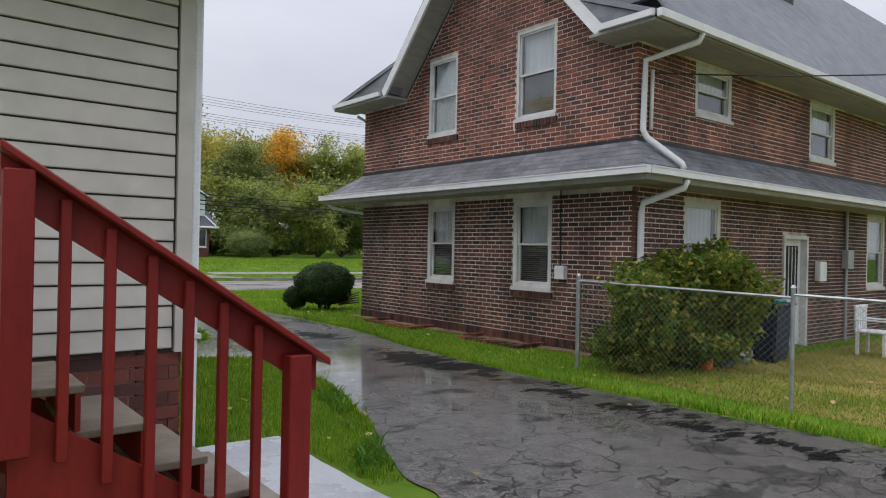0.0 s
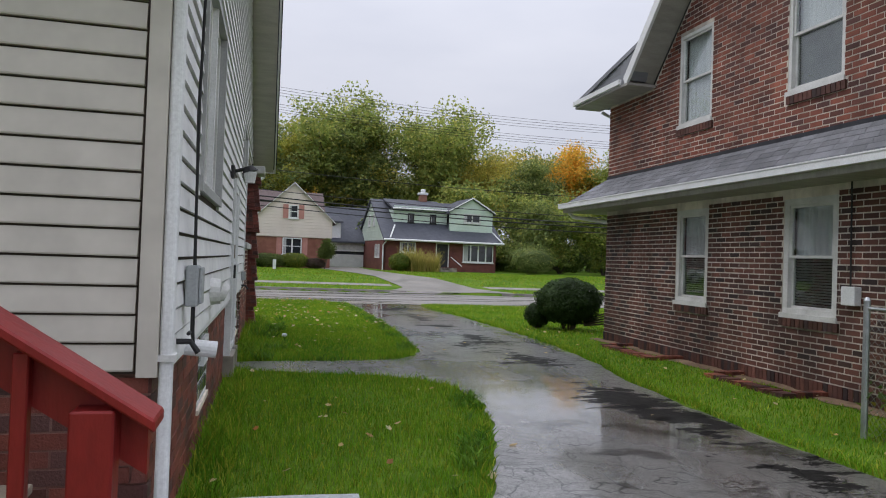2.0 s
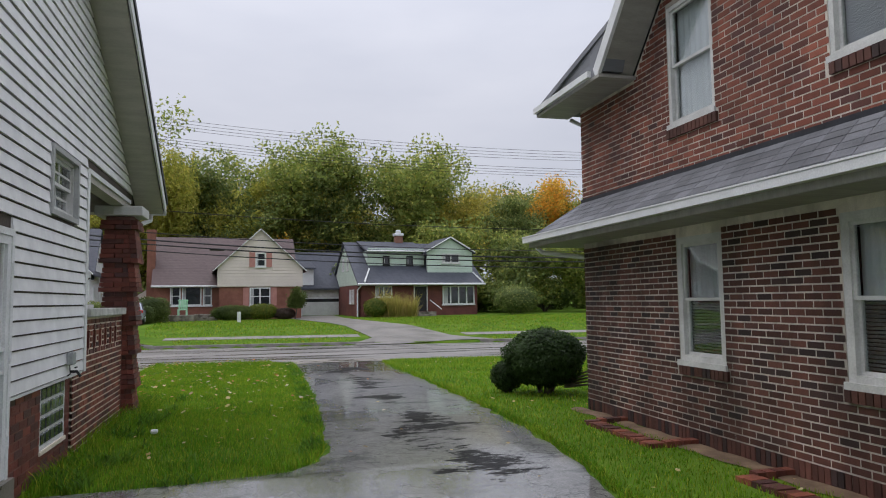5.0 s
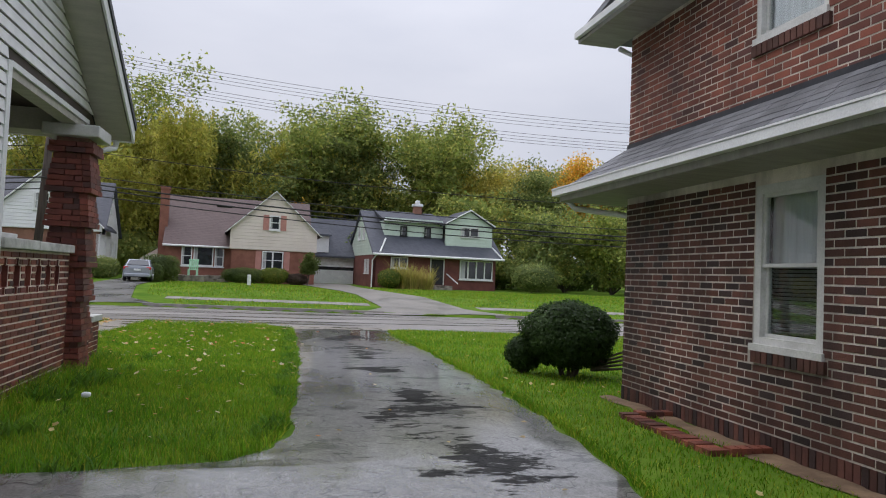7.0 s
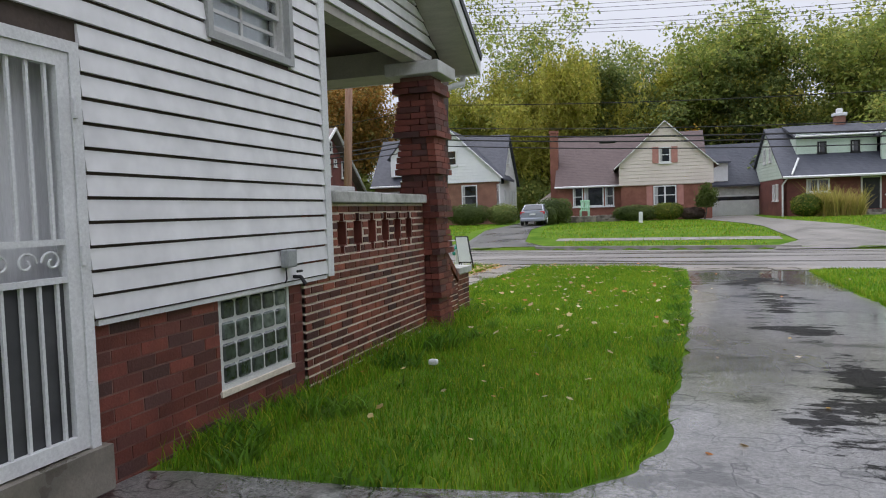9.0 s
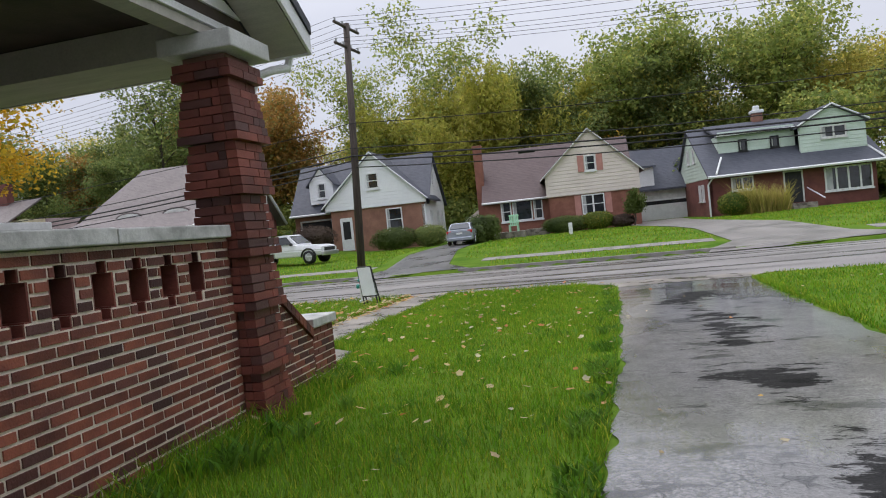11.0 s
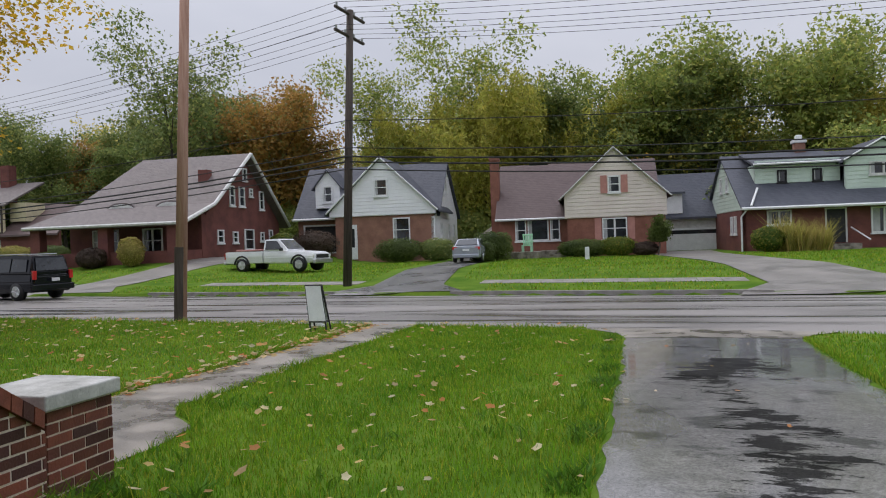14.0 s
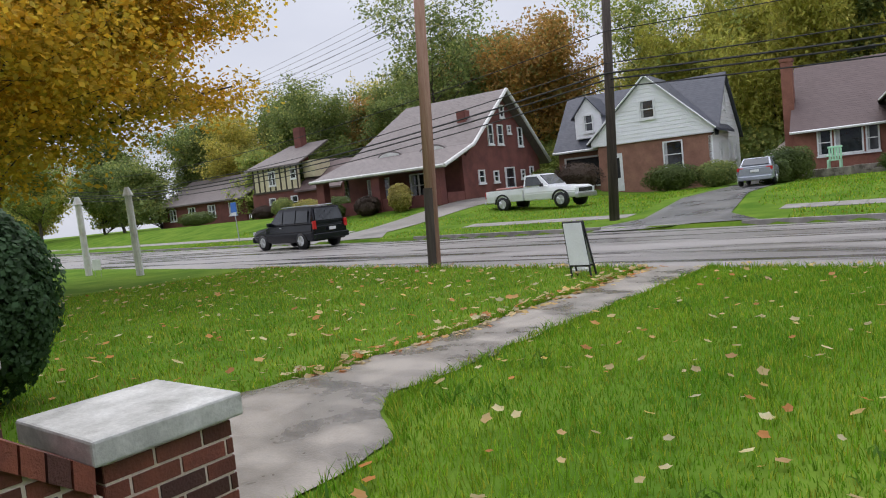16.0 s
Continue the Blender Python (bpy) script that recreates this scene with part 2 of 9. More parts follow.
    calm = nt.nodes.new("ShaderNodeMapRange")
    calm.inputs["From Min"].default_value, calm.inputs["From Max"].default_value = 0.42, 0.6
    calm.inputs["To Min"].default_value, calm.inputs["To Max"].default_value = 0.6, 0.1
    nt.links.new(broad.outputs["Fac"], calm.inputs["Value"])
    nt.links.new(math_node(nt, "MAXIMUM", calm.outputs[0], worn.outputs[0]), bp.inputs["Strength"])
    nt.links.new(math_node(nt, "ADD", grain.outputs["Fac"], math_node(nt, "MULTIPLY", keep, 1.2)), bp.inputs["Height"])
    nt.links.new(bp.outputs[0], p.inputs["Normal"])
    return m


def shingle_mat(name, c1, c2, along=(1, 0, 0), row=0.14):
    """Asphalt shingles: rows by height, tabs of different tone."""
    m, nt, p = node_material(name)
    g = nt.nodes.new("ShaderNodeNewGeometry")
    sep = nt.nodes.new("ShaderNodeSeparateXYZ")
    nt.links.new(g.outputs["Position"], sep.inputs[0])
    run = math_node(nt, "ADD", sep.outputs["X"], sep.outputs["Y"])
    rowf = math_node(nt, "DIVIDE", sep.outputs["Z"], row)
    rown = math_node(nt, "FLOOR", rowf)
    tabn = math_node(nt, "FLOOR", math_node(nt, "ADD", math_node(nt, "DIVIDE", run, 0.24), math_node(nt, "MULTIPLY", rown, 0.37)))
    cmb = nt.nodes.new("ShaderNodeCombineXYZ")
    nt.links.new(rown, cmb.inputs[0])
    nt.links.new(tabn, cmb.inputs[1])
    wn_ = nt.nodes.new("ShaderNodeTexWhiteNoise")
    nt.links.new(cmb.outputs[0], wn_.inputs["Vector"])
    n = noise_node(nt, 40, 3)
    n0 = noise_node(nt, 0.5, 4)
    mx = nt.nodes.new("ShaderNodeMix")
    mx.data_type = "RGBA"
    mx.inputs["A"].default_value, mx.inputs["B"].default_value = (*c1, 1), (*c2, 1)
    f = math_node(nt, "MULTIPLY", math_node(nt, "ADD", math_node(nt, "MULTIPLY", wn_.outputs["Value"], 0.6), math_node(nt, "ADD", math_node(nt, "MULTIPLY", n.outputs["Fac"], 0.4), n0.outputs["Fac"])), 0.55)
    nt.links.new(f, mx.inputs["Factor"])
    nt.links.new(mx.outputs["Result"], p.inputs["Base Color"])
    p.inputs["Roughness"].default_value, p.inputs["Specular IOR Level"].default_value = 0.6, 0.35
    bp = nt.nodes.new("ShaderNodeBump")
    bp.inputs["Strength"].default_value, bp.inputs["Distance"].default_value = 0.9, 0.02
    nt.links.new(math_node(nt, "SUBTRACT", 1.0, math_node(nt, "FRACT", rowf)), bp.inputs["Height"])
    nt.links.new(bp.outputs[0], p.inputs["Normal"])
    return m


# skirt-roof shade put into the colour: darker, heavier-stained copy of the upper brick
M_BRICK_R = mat("shade_toned_brown_brick", (0.095, 0.038, 0.029), (0.165, 0.066, 0.047), 0.75, 2.0, 70, 0.5, vary=0.35, c3=(0.05, 0.03, 0.028), stain=0.5)
# lit upper-storey copy of the same brick, redder and brighter
M_BRICK_U = mat("red_brick", (0.165, 0.05, 0.033), (0.27, 0.085, 0.052), 0.78, 2.0, 70, 0.5, vary=0.35, c3=(0.1, 0.04, 0.034), stain=0.35)
M_BRICK_P = mat("porch_brick", (0.12, 0.036, 0.026), (0.25, 0.075, 0.042), 0.65, 3.0, 70, 0.6, vary=0.45, c3=(0.075, 0.03, 0.026), stain=0.25)
M_BRICK_F = mat("foundation_brick", (0.125, 0.034, 0.026), (0.225, 0.064, 0.044), 0.6, 2.0, 70, 0.5, vary=0.3, c3=(0.09, 0.04, 0.036))
M_MORTAR_R = mat("pale_mortar", (0.58, 0.52, 0.45), (0.8, 0.73, 0.64), 0.95, 3, 90, 0.5, stain=0.55)
M_MORTAR_P = mat("cream_mortar", (0.62, 0.54, 0.44), (0.8, 0.72, 0.6), 0.95, 5, 60, 0.6)
M_MORTAR_F = mat("red_mortar", (0.16, 0.075, 0.062), (0.26, 0.16, 0.13), 0.95, 3, 90, 0.5)
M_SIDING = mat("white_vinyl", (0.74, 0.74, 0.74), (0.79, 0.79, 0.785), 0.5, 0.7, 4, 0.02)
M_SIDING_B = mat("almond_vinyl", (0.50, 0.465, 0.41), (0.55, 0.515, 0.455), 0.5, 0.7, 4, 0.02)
M_WHITE = mat("white_paint", (0.66, 0.67, 0.67), (0.76, 0.77, 0.77), 0.5, 2.5, 60, 0.08)
M_DIRTY = mat("weathered_white_paint", (0.50, 0.50, 0.48), (0.66, 0.66, 0.64), 0.6, 3, 50, 0.12)
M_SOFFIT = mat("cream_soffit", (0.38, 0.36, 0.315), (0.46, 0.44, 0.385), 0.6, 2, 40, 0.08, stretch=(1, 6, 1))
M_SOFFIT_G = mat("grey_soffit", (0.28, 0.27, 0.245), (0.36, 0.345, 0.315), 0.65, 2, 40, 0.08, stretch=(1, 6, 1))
M_TRIM = mat("grey_trim", (0.33, 0.335, 0.33), (0.43, 0.44, 0.43), 0.55, 2, 60, 0.1)
M_STONE = mat("limestone_cap", (0.3, 0.3, 0.275), (0.56, 0.56, 0.53), 0.55, 4, 45, 0.4)
M_SHING = shingle_mat("grey_shingles", (0.085, 0.09, 0.1), (0.22, 0.23, 0.25))
M_SHING_D = shingle_mat("dark_shingles", (0.035, 0.04, 0.055), (0.085, 0.09, 0.11))
M_SHING_B = shingle_mat("brown_shingles", (0.075, 0.05, 0.05), (0.13, 0.09, 0.085))
M_SHING_T = shingle_mat("weathered_mauve_shingles", (0.085, 0.07, 0.068), (0.185, 0.155, 0.148))
M_FLASH = mat("tar_flashing", (0.012, 0.013, 0.018), (0.03, 0.032, 0.04), 0.5, 4, 40, 0.3)
M_RED = mat("dark_red_paint", (0.165, 0.009, 0.009), (0.235, 0.017, 0.014), 0.5, 3, 50, 0.18, stretch=(1, 1, 0.3), spec=0.3)
M_TREAD = mat("worn_tan_treads", (0.15, 0.12, 0.09), (0.26, 0.215, 0.165), 0.5, 4, 60, 0.2)
M_CONC = mat("wet_concrete", (0.1, 0.088, 0.072), (0.29, 0.26, 0.22), 0.16, 1.5, 60, 0.35, rough2=0.6, contrast=(0.38, 0.62))
M_ROAD = mat("wet_road", (0.05, 0.046, 0.044), (0.25, 0.232, 0.218), 0.14, 0.9, 50, 0.3, rough2=0.5, stretch=(0.13, 1.9, 1), contrast=(0.36, 0.58))
M_ASPHALT = wet_asphalt()
M_DRIVE_FAR = mat("far_drive_asphalt", (0.07, 0.07, 0.072), (0.14, 0.135, 0.13), 0.2, 0.5, 40, 0.2, rough2=0.5)
M_SOIL = mat("lawn_soil", (0.06, 0.13, 0.012), (0.125, 0.2, 0.024), 0.95, 0.7, 9, 0.9, spec=0.04)
M_SOIL_Y = mat("worn_lawn_soil", (0.16, 0.15, 0.03), (0.26, 0.21, 0.06), 0.95, 0.9, 9, 0.9, spec=0.04)
# wet concrete with the sky's pale blue sheen put into its base colour
M_PAD = mat("wet_sky_sheen_concrete", (0.36, 0.37, 0.39), (0.5, 0.51, 0.53), 0.1, 1.6, 50, 0.2, rough2=0.45)
M_DIRT = mat("damp_earth", (0.12, 0.078, 0.048), (0.23, 0.155, 0.095), 0.9, 3, 40, 0.6)
M_GRASS = leaf_mat("grass_blades", (0.098, 0.245, 0.013), (0.19, 0.345, 0.021), (0.36, 0.38, 0.04), 0.6, 0.4, 0.12)
M_GRASS_Y = leaf_mat("yellowed_grass_blades", (0.2, 0.22, 0.03), (0.33, 0.28, 0.06), (0.4, 0.33, 0.1), 0.8, 0.4, 0.12)
M_WEED = leaf_mat("broad_weeds", (0.075, 0.19, 0.018), (0.14, 0.26, 0.028), None, 1.2, 0.4, 0.2)
M_LEAF_L = leaf_mat("fallen_leaves", (0.55, 0.36, 0.10), (0.62, 0.55, 0.38), (0.50, 0.20, 0.06), 2)
M_BARK = mat("grey_bark", (0.055, 0.045, 0.036), (0.12, 0.1, 0.08), 0.9, 3, 30, 0.8, stretch=(3, 3, 0.5))
M_LEAVES = {
    "green": leaf_mat("green_leaves", (0.195, 0.262, 0.068), (0.323, 0.383, 0.090), (0.480, 0.465, 0.120)),
    "dark": leaf_mat("dark_green_leaves", (0.135, 0.188, 0.060), (0.225, 0.285, 0.083), (0.360, 0.375, 0.112)),
    "olive": leaf_mat("olive_leaves", (0.360, 0.352, 0.075), (0.510, 0.458, 0.098), (0.690, 0.555, 0.128)),
    "rust": leaf_mat("rust_leaves", (0.36, 0.2, 0.055), (0.46, 0.27, 0.07), (0.27, 0.25, 0.075)),
    "orange": leaf_mat("orange_leaves", (0.705, 0.352, 0.045), (0.800, 0.480, 0.068), (0.495, 0.435, 0.075)),
    "gold": leaf_mat("gold_maple_leaves", (0.74, 0.4, 0.03), (0.42, 0.38, 0.05), (0.78, 0.5, 0.05), 0.45),
    "yew": leaf_mat("yew_needles", (0.03, 0.07, 0.03), (0.06, 0.12, 0.048)),
    "box": leaf_mat("boxwood_leaves", (0.026, 0.054, 0.014), (0.06, 0.11, 0.025)),
    "hedge": leaf_mat("hedge_leaves", (0.075, 0.115, 0.03), (0.14, 0.18, 0.045)),
    "lime": leaf_mat("yellow_green_leaves", (0.085, 0.15, 0.02), (0.17, 0.22, 0.03), (0.33, 0.29, 0.05)),
    "plum": leaf_mat("brown_shrub_leaves", (0.08, 0.055, 0.045), (0.12, 0.085, 0.06)),
    "willow": leaf_mat("willow_leaves", (0.35, 0.37, 0.07), (0.46, 0.45, 0.085), (0.54, 0.47, 0.1)),
    "straw": leaf_mat("straw_grass", (0.42, 0.36, 0.1), (0.3, 0.31, 0.07), (0.56, 0.44, 0.16)),
}
M_GLASS = glass_mat("window_glass")
# near-black colour that holds the shade of unlit rooms; also plain black parts
M_DARK = mat("black_and_room_shade", (0.012, 0.012, 0.013), (0.03, 0.03, 0.03), 0.9, 2, 20, 0)
M_CURTAIN = mat("pale_curtain", (0.62, 0.63, 0.64), (0.74, 0.75, 0.76), 0.9, 3, 50, 0.1, stretch=(8, 8, 0.3))
M_BLIND = mat("grey_blind", (0.34, 0.35, 0.35), (0.44, 0.45, 0.45), 0.7, 3, 50, 0.05)
M_SCREEN = mat("insect_screen", (0.05, 0.052, 0.055), (0.085, 0.088, 0.09), 0.7, 3, 400, 0.1)
M_METAL = mat("galvanised_steel", (0.33, 0.35, 0.36), (0.48, 0.50, 0.51), 0.4, 6, 80, 0.1, metal=0.8)
M_GREYBOX = mat("grey_meter_paint", (0.28, 0.30, 0.30), (0.36, 0.38, 0.38), 0.5, 5, 60, 0.1)
M_BLACK = mat("black_rubber", (0.012, 0.012, 0.013), (0.025, 0.025, 0.026), 0.6, 5, 60, 0.1)
M_BLACKPAINT = mat("black_car_paint", (0.004, 0.005, 0.008), (0.007, 0.008, 0.012), 0.12, 2, 30, 0, spec=0.35)
M_WHITEPAINT = mat("white_car_paint", (0.68, 0.69, 0.70), (0.74, 0.75, 0.76), 0.25, 2, 30, 0, spec=0.5)
M_SILVER = mat("silver_car_paint", (0.36, 0.39, 0.44), (0.42, 0.45, 0.50), 0.25, 2, 30, 0, metal=0.5)
M_CARGLASS = mat("tinted_car_glass", (0.012, 0.015, 0.018), (0.03, 0.035, 0.04), 0.06, 2, 20, 0, spec=0.7)
M_CHROME = mat("bright_alloy", (0.5, 0.51, 0.52), (0.62, 0.63, 0.64), 0.3, 5, 60, 0.05, metal=0.9)
M_REDLENS = mat("red_lamp_lens", (0.45, 0.02, 0.02), (0.55, 0.03, 0.03), 0.2, 5, 60, 0)
M_CLEARLENS = mat("clear_lamp_lens", (0.6, 0.62, 0.62), (0.7, 0.7, 0.7), 0.15, 5, 60, 0)
M_POLE_L = mat("pinkish_pole_wood", (0.30, 0.165, 0.115), (0.43, 0.27, 0.2), 0.85, 2, 40, 0.5, stretch=(6, 6, 0.4))
M_POLE_D = mat("creosoted_pole_wood", (0.045, 0.035, 0.03), (0.09, 0.072, 0.06), 0.85, 2, 40, 0.5, stretch=(6, 6, 0.4))
M_WIRE = mat("black_cable", (0.012, 0.012, 0.013), (0.02, 0.02, 0.02), 0.6, 5, 60, 0)
M_GLASSBLOCK = mat("dark_glass_block", (0.02, 0.026, 0.024), (0.13, 0.155, 0.14), 0.06, 9, 30, 0.5, spec=0.8, vary=0.5)
M_GROUT = mat("white_grout", (0.55, 0.56, 0.54), (0.66, 0.67, 0.65), 0.8, 5, 60, 0.2)
M_CREAM_F = mat("cream_clapboard", (0.66, 0.575, 0.52), (0.73, 0.645, 0.585), 0.6, 0.8, 20, 0)
M_WHITE_F = mat("white_clapboard", (0.78, 0.79, 0.8), (0.84, 0.85, 0.86), 0.6, 0.8, 20, 0)
M_MINT_F = mat("mint_clapboard", (0.50, 0.60, 0.52), (0.57, 0.67, 0.59), 0.6, 0.8, 20, 0)
M_BRICK_FAR = mat("far_red_brick", (0.19, 0.075, 0.052), (0.28, 0.12, 0.085), 0.85, 1.2, 12, 0.5)
M_BRICK_FAR_D = mat("far_dark_red_brick", (0.12, 0.042, 0.037), (0.18, 0.065, 0.052), 0.85, 1.2, 12, 0.5)
M_BRICK_FAR_O = mat("far_brown_brick", (0.22, 0.11, 0.078), (0.31, 0.16, 0.112), 0.85, 1.2, 12, 0.5)
M_SALMON = mat("salmon_shutter_paint", (0.42, 0.19, 0.16), (0.5, 0.24, 0.2), 0.6, 3, 40, 0.1)
M_STUCCO = mat("cream_stucco", (0.52, 0.46, 0.30), (0.62, 0.55, 0.38), 0.85, 2, 40, 0.3)
# real timber, and the painted shadow lines in the near siding's lap gaps
M_TIMBER_LAPSHADE = mat("dark_timber_and_lap_shade", (0.04, 0.03, 0.024), (0.075, 0.055, 0.042), 0.7, 2, 40, 0.3)
M_LIMECHAIR = mat("mint_plastic", (0.35, 0.62, 0.42), (0.42, 0.7, 0.5), 0.4, 2, 40, 0)
M_BLUE = mat("blue_sign_paint", (0.03, 0.12, 0.45), (0.05, 0.16, 0.52), 0.4, 2, 40, 0)
M_BIN = mat("navy_plastic", (0.012, 0.022, 0.05), (0.022, 0.035, 0.07), 0.5, 3, 40, 0.05)
M_POT = mat("orange_plastic", (0.55, 0.1, 0.035), (0.62, 0.13, 0.045), 0.5, 3, 40, 0.05)
M_TEAL = mat("teal_paint", (0.02, 0.25, 0.2), (0.035, 0.32, 0.26), 0.4, 3, 40, 0.05)
M_FAR_CONC = mat("damp_far_concrete", (0.15, 0.14, 0.125), (0.24, 0.222, 0.2), 0.35, 0.8, 40, 0.3, rough2=0.6)
M_KERB = mat("kerb_stone", (0.17, 0.158, 0.145), (0.28, 0.262, 0.24), 0.7, 2, 40, 0.4)


# ---- builders ----
def thing(name, at=(0, 0, 0), turn=0.0, label="", category="", group="", kind=""):
    """An Empty at the base of a thing; its parts are given in the world when turn is 0 and at is their base, or by local()."""
    ob = new(name)
    ob.location, ob.rotation_euler = at, (0, 0, radians(turn))
    ob.empty_display_size = 0.2
    return tagged(ob, label, category, group, kind)


def mesh_of(bm, name):
    bmesh.ops.recalc_face_normals(bm, faces=bm.faces)
    me = bpy.data.meshes.new(name)
    bm.to_mesh(me)
    bm.free()
    return me


def part(name, bm, material, parent=None, label="", smooth=False, worldly=True):
    """Links a bmesh (or a mesh) as one object under parent; worldly: its points are in the world, not in the parent's own space."""
    me = bm if isinstance(bm, bpy.types.Mesh) else mesh_of(bm, name)
    if not me.materials:
        me.materials.append(material)
    if smooth:
        me.polygons.foreach_set("use_smooth", [True] * len(me.polygons))
    ob = new(name, me)
    if parent is not None:
        ob.parent = parent
        if worldly and parent.type == "EMPTY":
            ob.matrix_parent_inverse = Matrix.LocRotScale(parent.location, parent.rotation_euler, None).inverted()
    if label:
        tagged(ob, label)
    return ob


def setting(name, bm, material, label, category, kind="structure"):
    return tagged(part(name, bm, material), label, category, "", kind)


def hexa(bm, pts):
    """A solid from eight points: four of one end, four of the other, in turn."""
    v = [bm.verts.new(p) for p in pts]
    for f in ((3, 2, 1, 0), (4, 5, 6, 7), (0, 1, 5, 4), (1, 2, 6, 5), (2, 3, 7, 6), (3, 0, 4, 7)):
        bm.faces.new([v[i] for i in f])
    return v


def box(bm, x0, x1, y0, y1, z0, z1):
    return hexa(bm, [(x0, y0, z0), (x1, y0, z0), (x1, y1, z0), (x0, y1, z0), (x0, y0, z1), (x1, y0, z1), (x1, y1, z1), (x0, y1, z1)])


def boxes(*rows):
    bm = bmesh.new()
    for r in rows:
        box(bm, *r)
    return bm


def soft_box(x0, x1, y0, y1, z0, z1, r=0.01, seg=2):
    bm = boxes((x0, x1, y0, y1, z0, z1))
    bmesh.ops.bevel(bm, geom=bm.edges[:], offset=r, segments=seg, affect="EDGES", profile=0.5)
    return bm


def tube(bm, p0, p1, r0, r1=None, n=10, caps=True):
    p0, p1 = Vector(p0), Vector(p1)
    r1 = r0 if r1 is None else r1
    d = (p1 - p0).normalized()
    a = d.orthogonal().normalized()
    b = d.cross(a)
    ring = []
    for p, r in ((p0, r0), (p1, r1)):
        ring.append([bm.verts.new(p + (a * math.cos(k * math.tau / n) + b * math.sin(k * math.tau / n)) * r) for k in range(n)])
    for k in range(n):
        bm.faces.new((ring[0][k], ring[0][(k + 1) % n], ring[1][(k + 1) % n], ring[1][k]))
    if caps:
        bm.faces.new(ring[0][::-1])
        bm.faces.new(ring[1])


def sweep(bm, pts, r, n=8):
    """A round bar bent through points, in one piece."""
    pts = [Vector(p) for p in pts]
    rings = []
    side_ = None
    for i, p in enumerate(pts):
        d = (pts[min(i + 1, len(pts) - 1)] - pts[max(i - 1, 0)]).normalized()
        side_ = d.orthogonal() if side_ is None else side_ - d * side_.dot(d)
        side_.normalize()
        up = d.cross(side_)
        rings.append([bm.verts.new(p + (side_ * math.cos(k * math.tau / n) + up * math.sin(k * math.tau / n)) * r) for k in range(n)])
    for a, b in zip(rings, rings[1:]):
        for k in range(n):
            bm.faces.new((a[k], a[(k + 1) % n], b[(k + 1) % n], b[k]))
    bm.faces.new(rings[0][::-1])
    bm.faces.new(rings[-1])


def pipe(pts, r, n=10):
    bm = bmesh.new()
    sweep(bm, pts, r, n)
    return bm


def prism(bm, poly, push):
    """A polygon pushed along a vector into a solid."""
    push = Vector(push)
    a = [bm.verts.new(p) for p in poly]
    b = [bm.verts.new(Vector(p) + push) for p in poly]
    bm.faces.new(a)
    bm.faces.new(b[::-1])
    k = len(a)
    for i in range(k):
        bm.faces.new((a[i], b[i], b[(i + 1) % k], a[(i + 1) % k]))


class Face:
    """A wall plane: u along it, v up, w out of it."""
    def __init__(self, origin, along, out):
        self.o, self.u, self.n = Vector(origin), Vector(along).normalized(), Vector(out).normalized()

    def p(self, u, v, w=0.0):
        q = self.o + self.u * u + self.n * w
        return Vector((q.x, q.y, q.z + v))

    def slab(self, bm, u0, u1, v0, v1, w0, w1):
        return hexa(bm, [self.p(u, v, w) for w in (w0, w1) for u, v in ((u0, v0), (u1, v0), (u1, v1), (u0, v1))])

    def box(self, u0, u1, v0, v1, w0, w1, bm=None):
        bm = bm or bmesh.new()
        self.slab(bm, u0, u1, v0, v1, w0, w1)
        return bm

    def matrix(self, u, v, w):
        q = self.p(u, v, w)
        return Matrix(((self.u.x, self.n.x, 0, q.x), (self.u.y, self.n.y, 0, q.y), (0, 0, 1, q.z), (0, 0, 0, 1)))


def wall_slab(F, u0, u1, low, high, holes, w0, w1, breaks=()):
    """A wall with thickness and openings that go through it; high(u) may slope between the breaks."""
    cuts = sorted({u0, u1, *breaks, *(c for h in holes for c in h[:2] if u0 < c < u1)})
    bm = bmesh.new()
    for a, b in zip(cuts, cuts[1:]):
        m = (a + b) / 2
        spans = sorted((h[2], h[3]) for h in holes if h[0] < m < h[1])
        floor_ = low
        for lo, hi in [*spans, (None, None)]:
            ta, tb = (high(a + 1e-6), high(b - 1e-6)) if lo is None else (lo, lo)
            if min(ta, tb) > floor_ - 1e-6 and max(ta, tb) > floor_ + 1e-4:
                hexa(bm, [F.p(u, v, w) for w in (w0, w1) for u, v in ((a, floor_), (b, floor_), (b, tb), (a, ta))])
            if lo is not None:
                floor_ = hi
    bmesh.ops.remove_doubles(bm, verts=bm.verts[:], dist=1e-5)
    return bm


def inside_span(high, u0, u1, v, steps=200):
    """The stretch of the wall that is at least v high."""
    us = [u0 + (u1 - u0) * k / steps for k in range(steps + 1)]
    ok = [u for u in us if high(min(max(u, u0 + 1e-6), u1 - 1e-6)) >= v - 1e-4]
    return (ok[0], ok[-1]) if ok else None


BOX_FACES = ((3, 2, 1, 0), (4, 5, 6, 7), (0, 1, 5, 4), (1, 2, 6, 5), (2, 3, 7, 6), (3, 0, 4, 7))


def mesh_from(name, verts, faces):
    me = bpy.data.meshes.new(name)
    me.from_pydata(verts, [], faces)
    me.update()
    return me


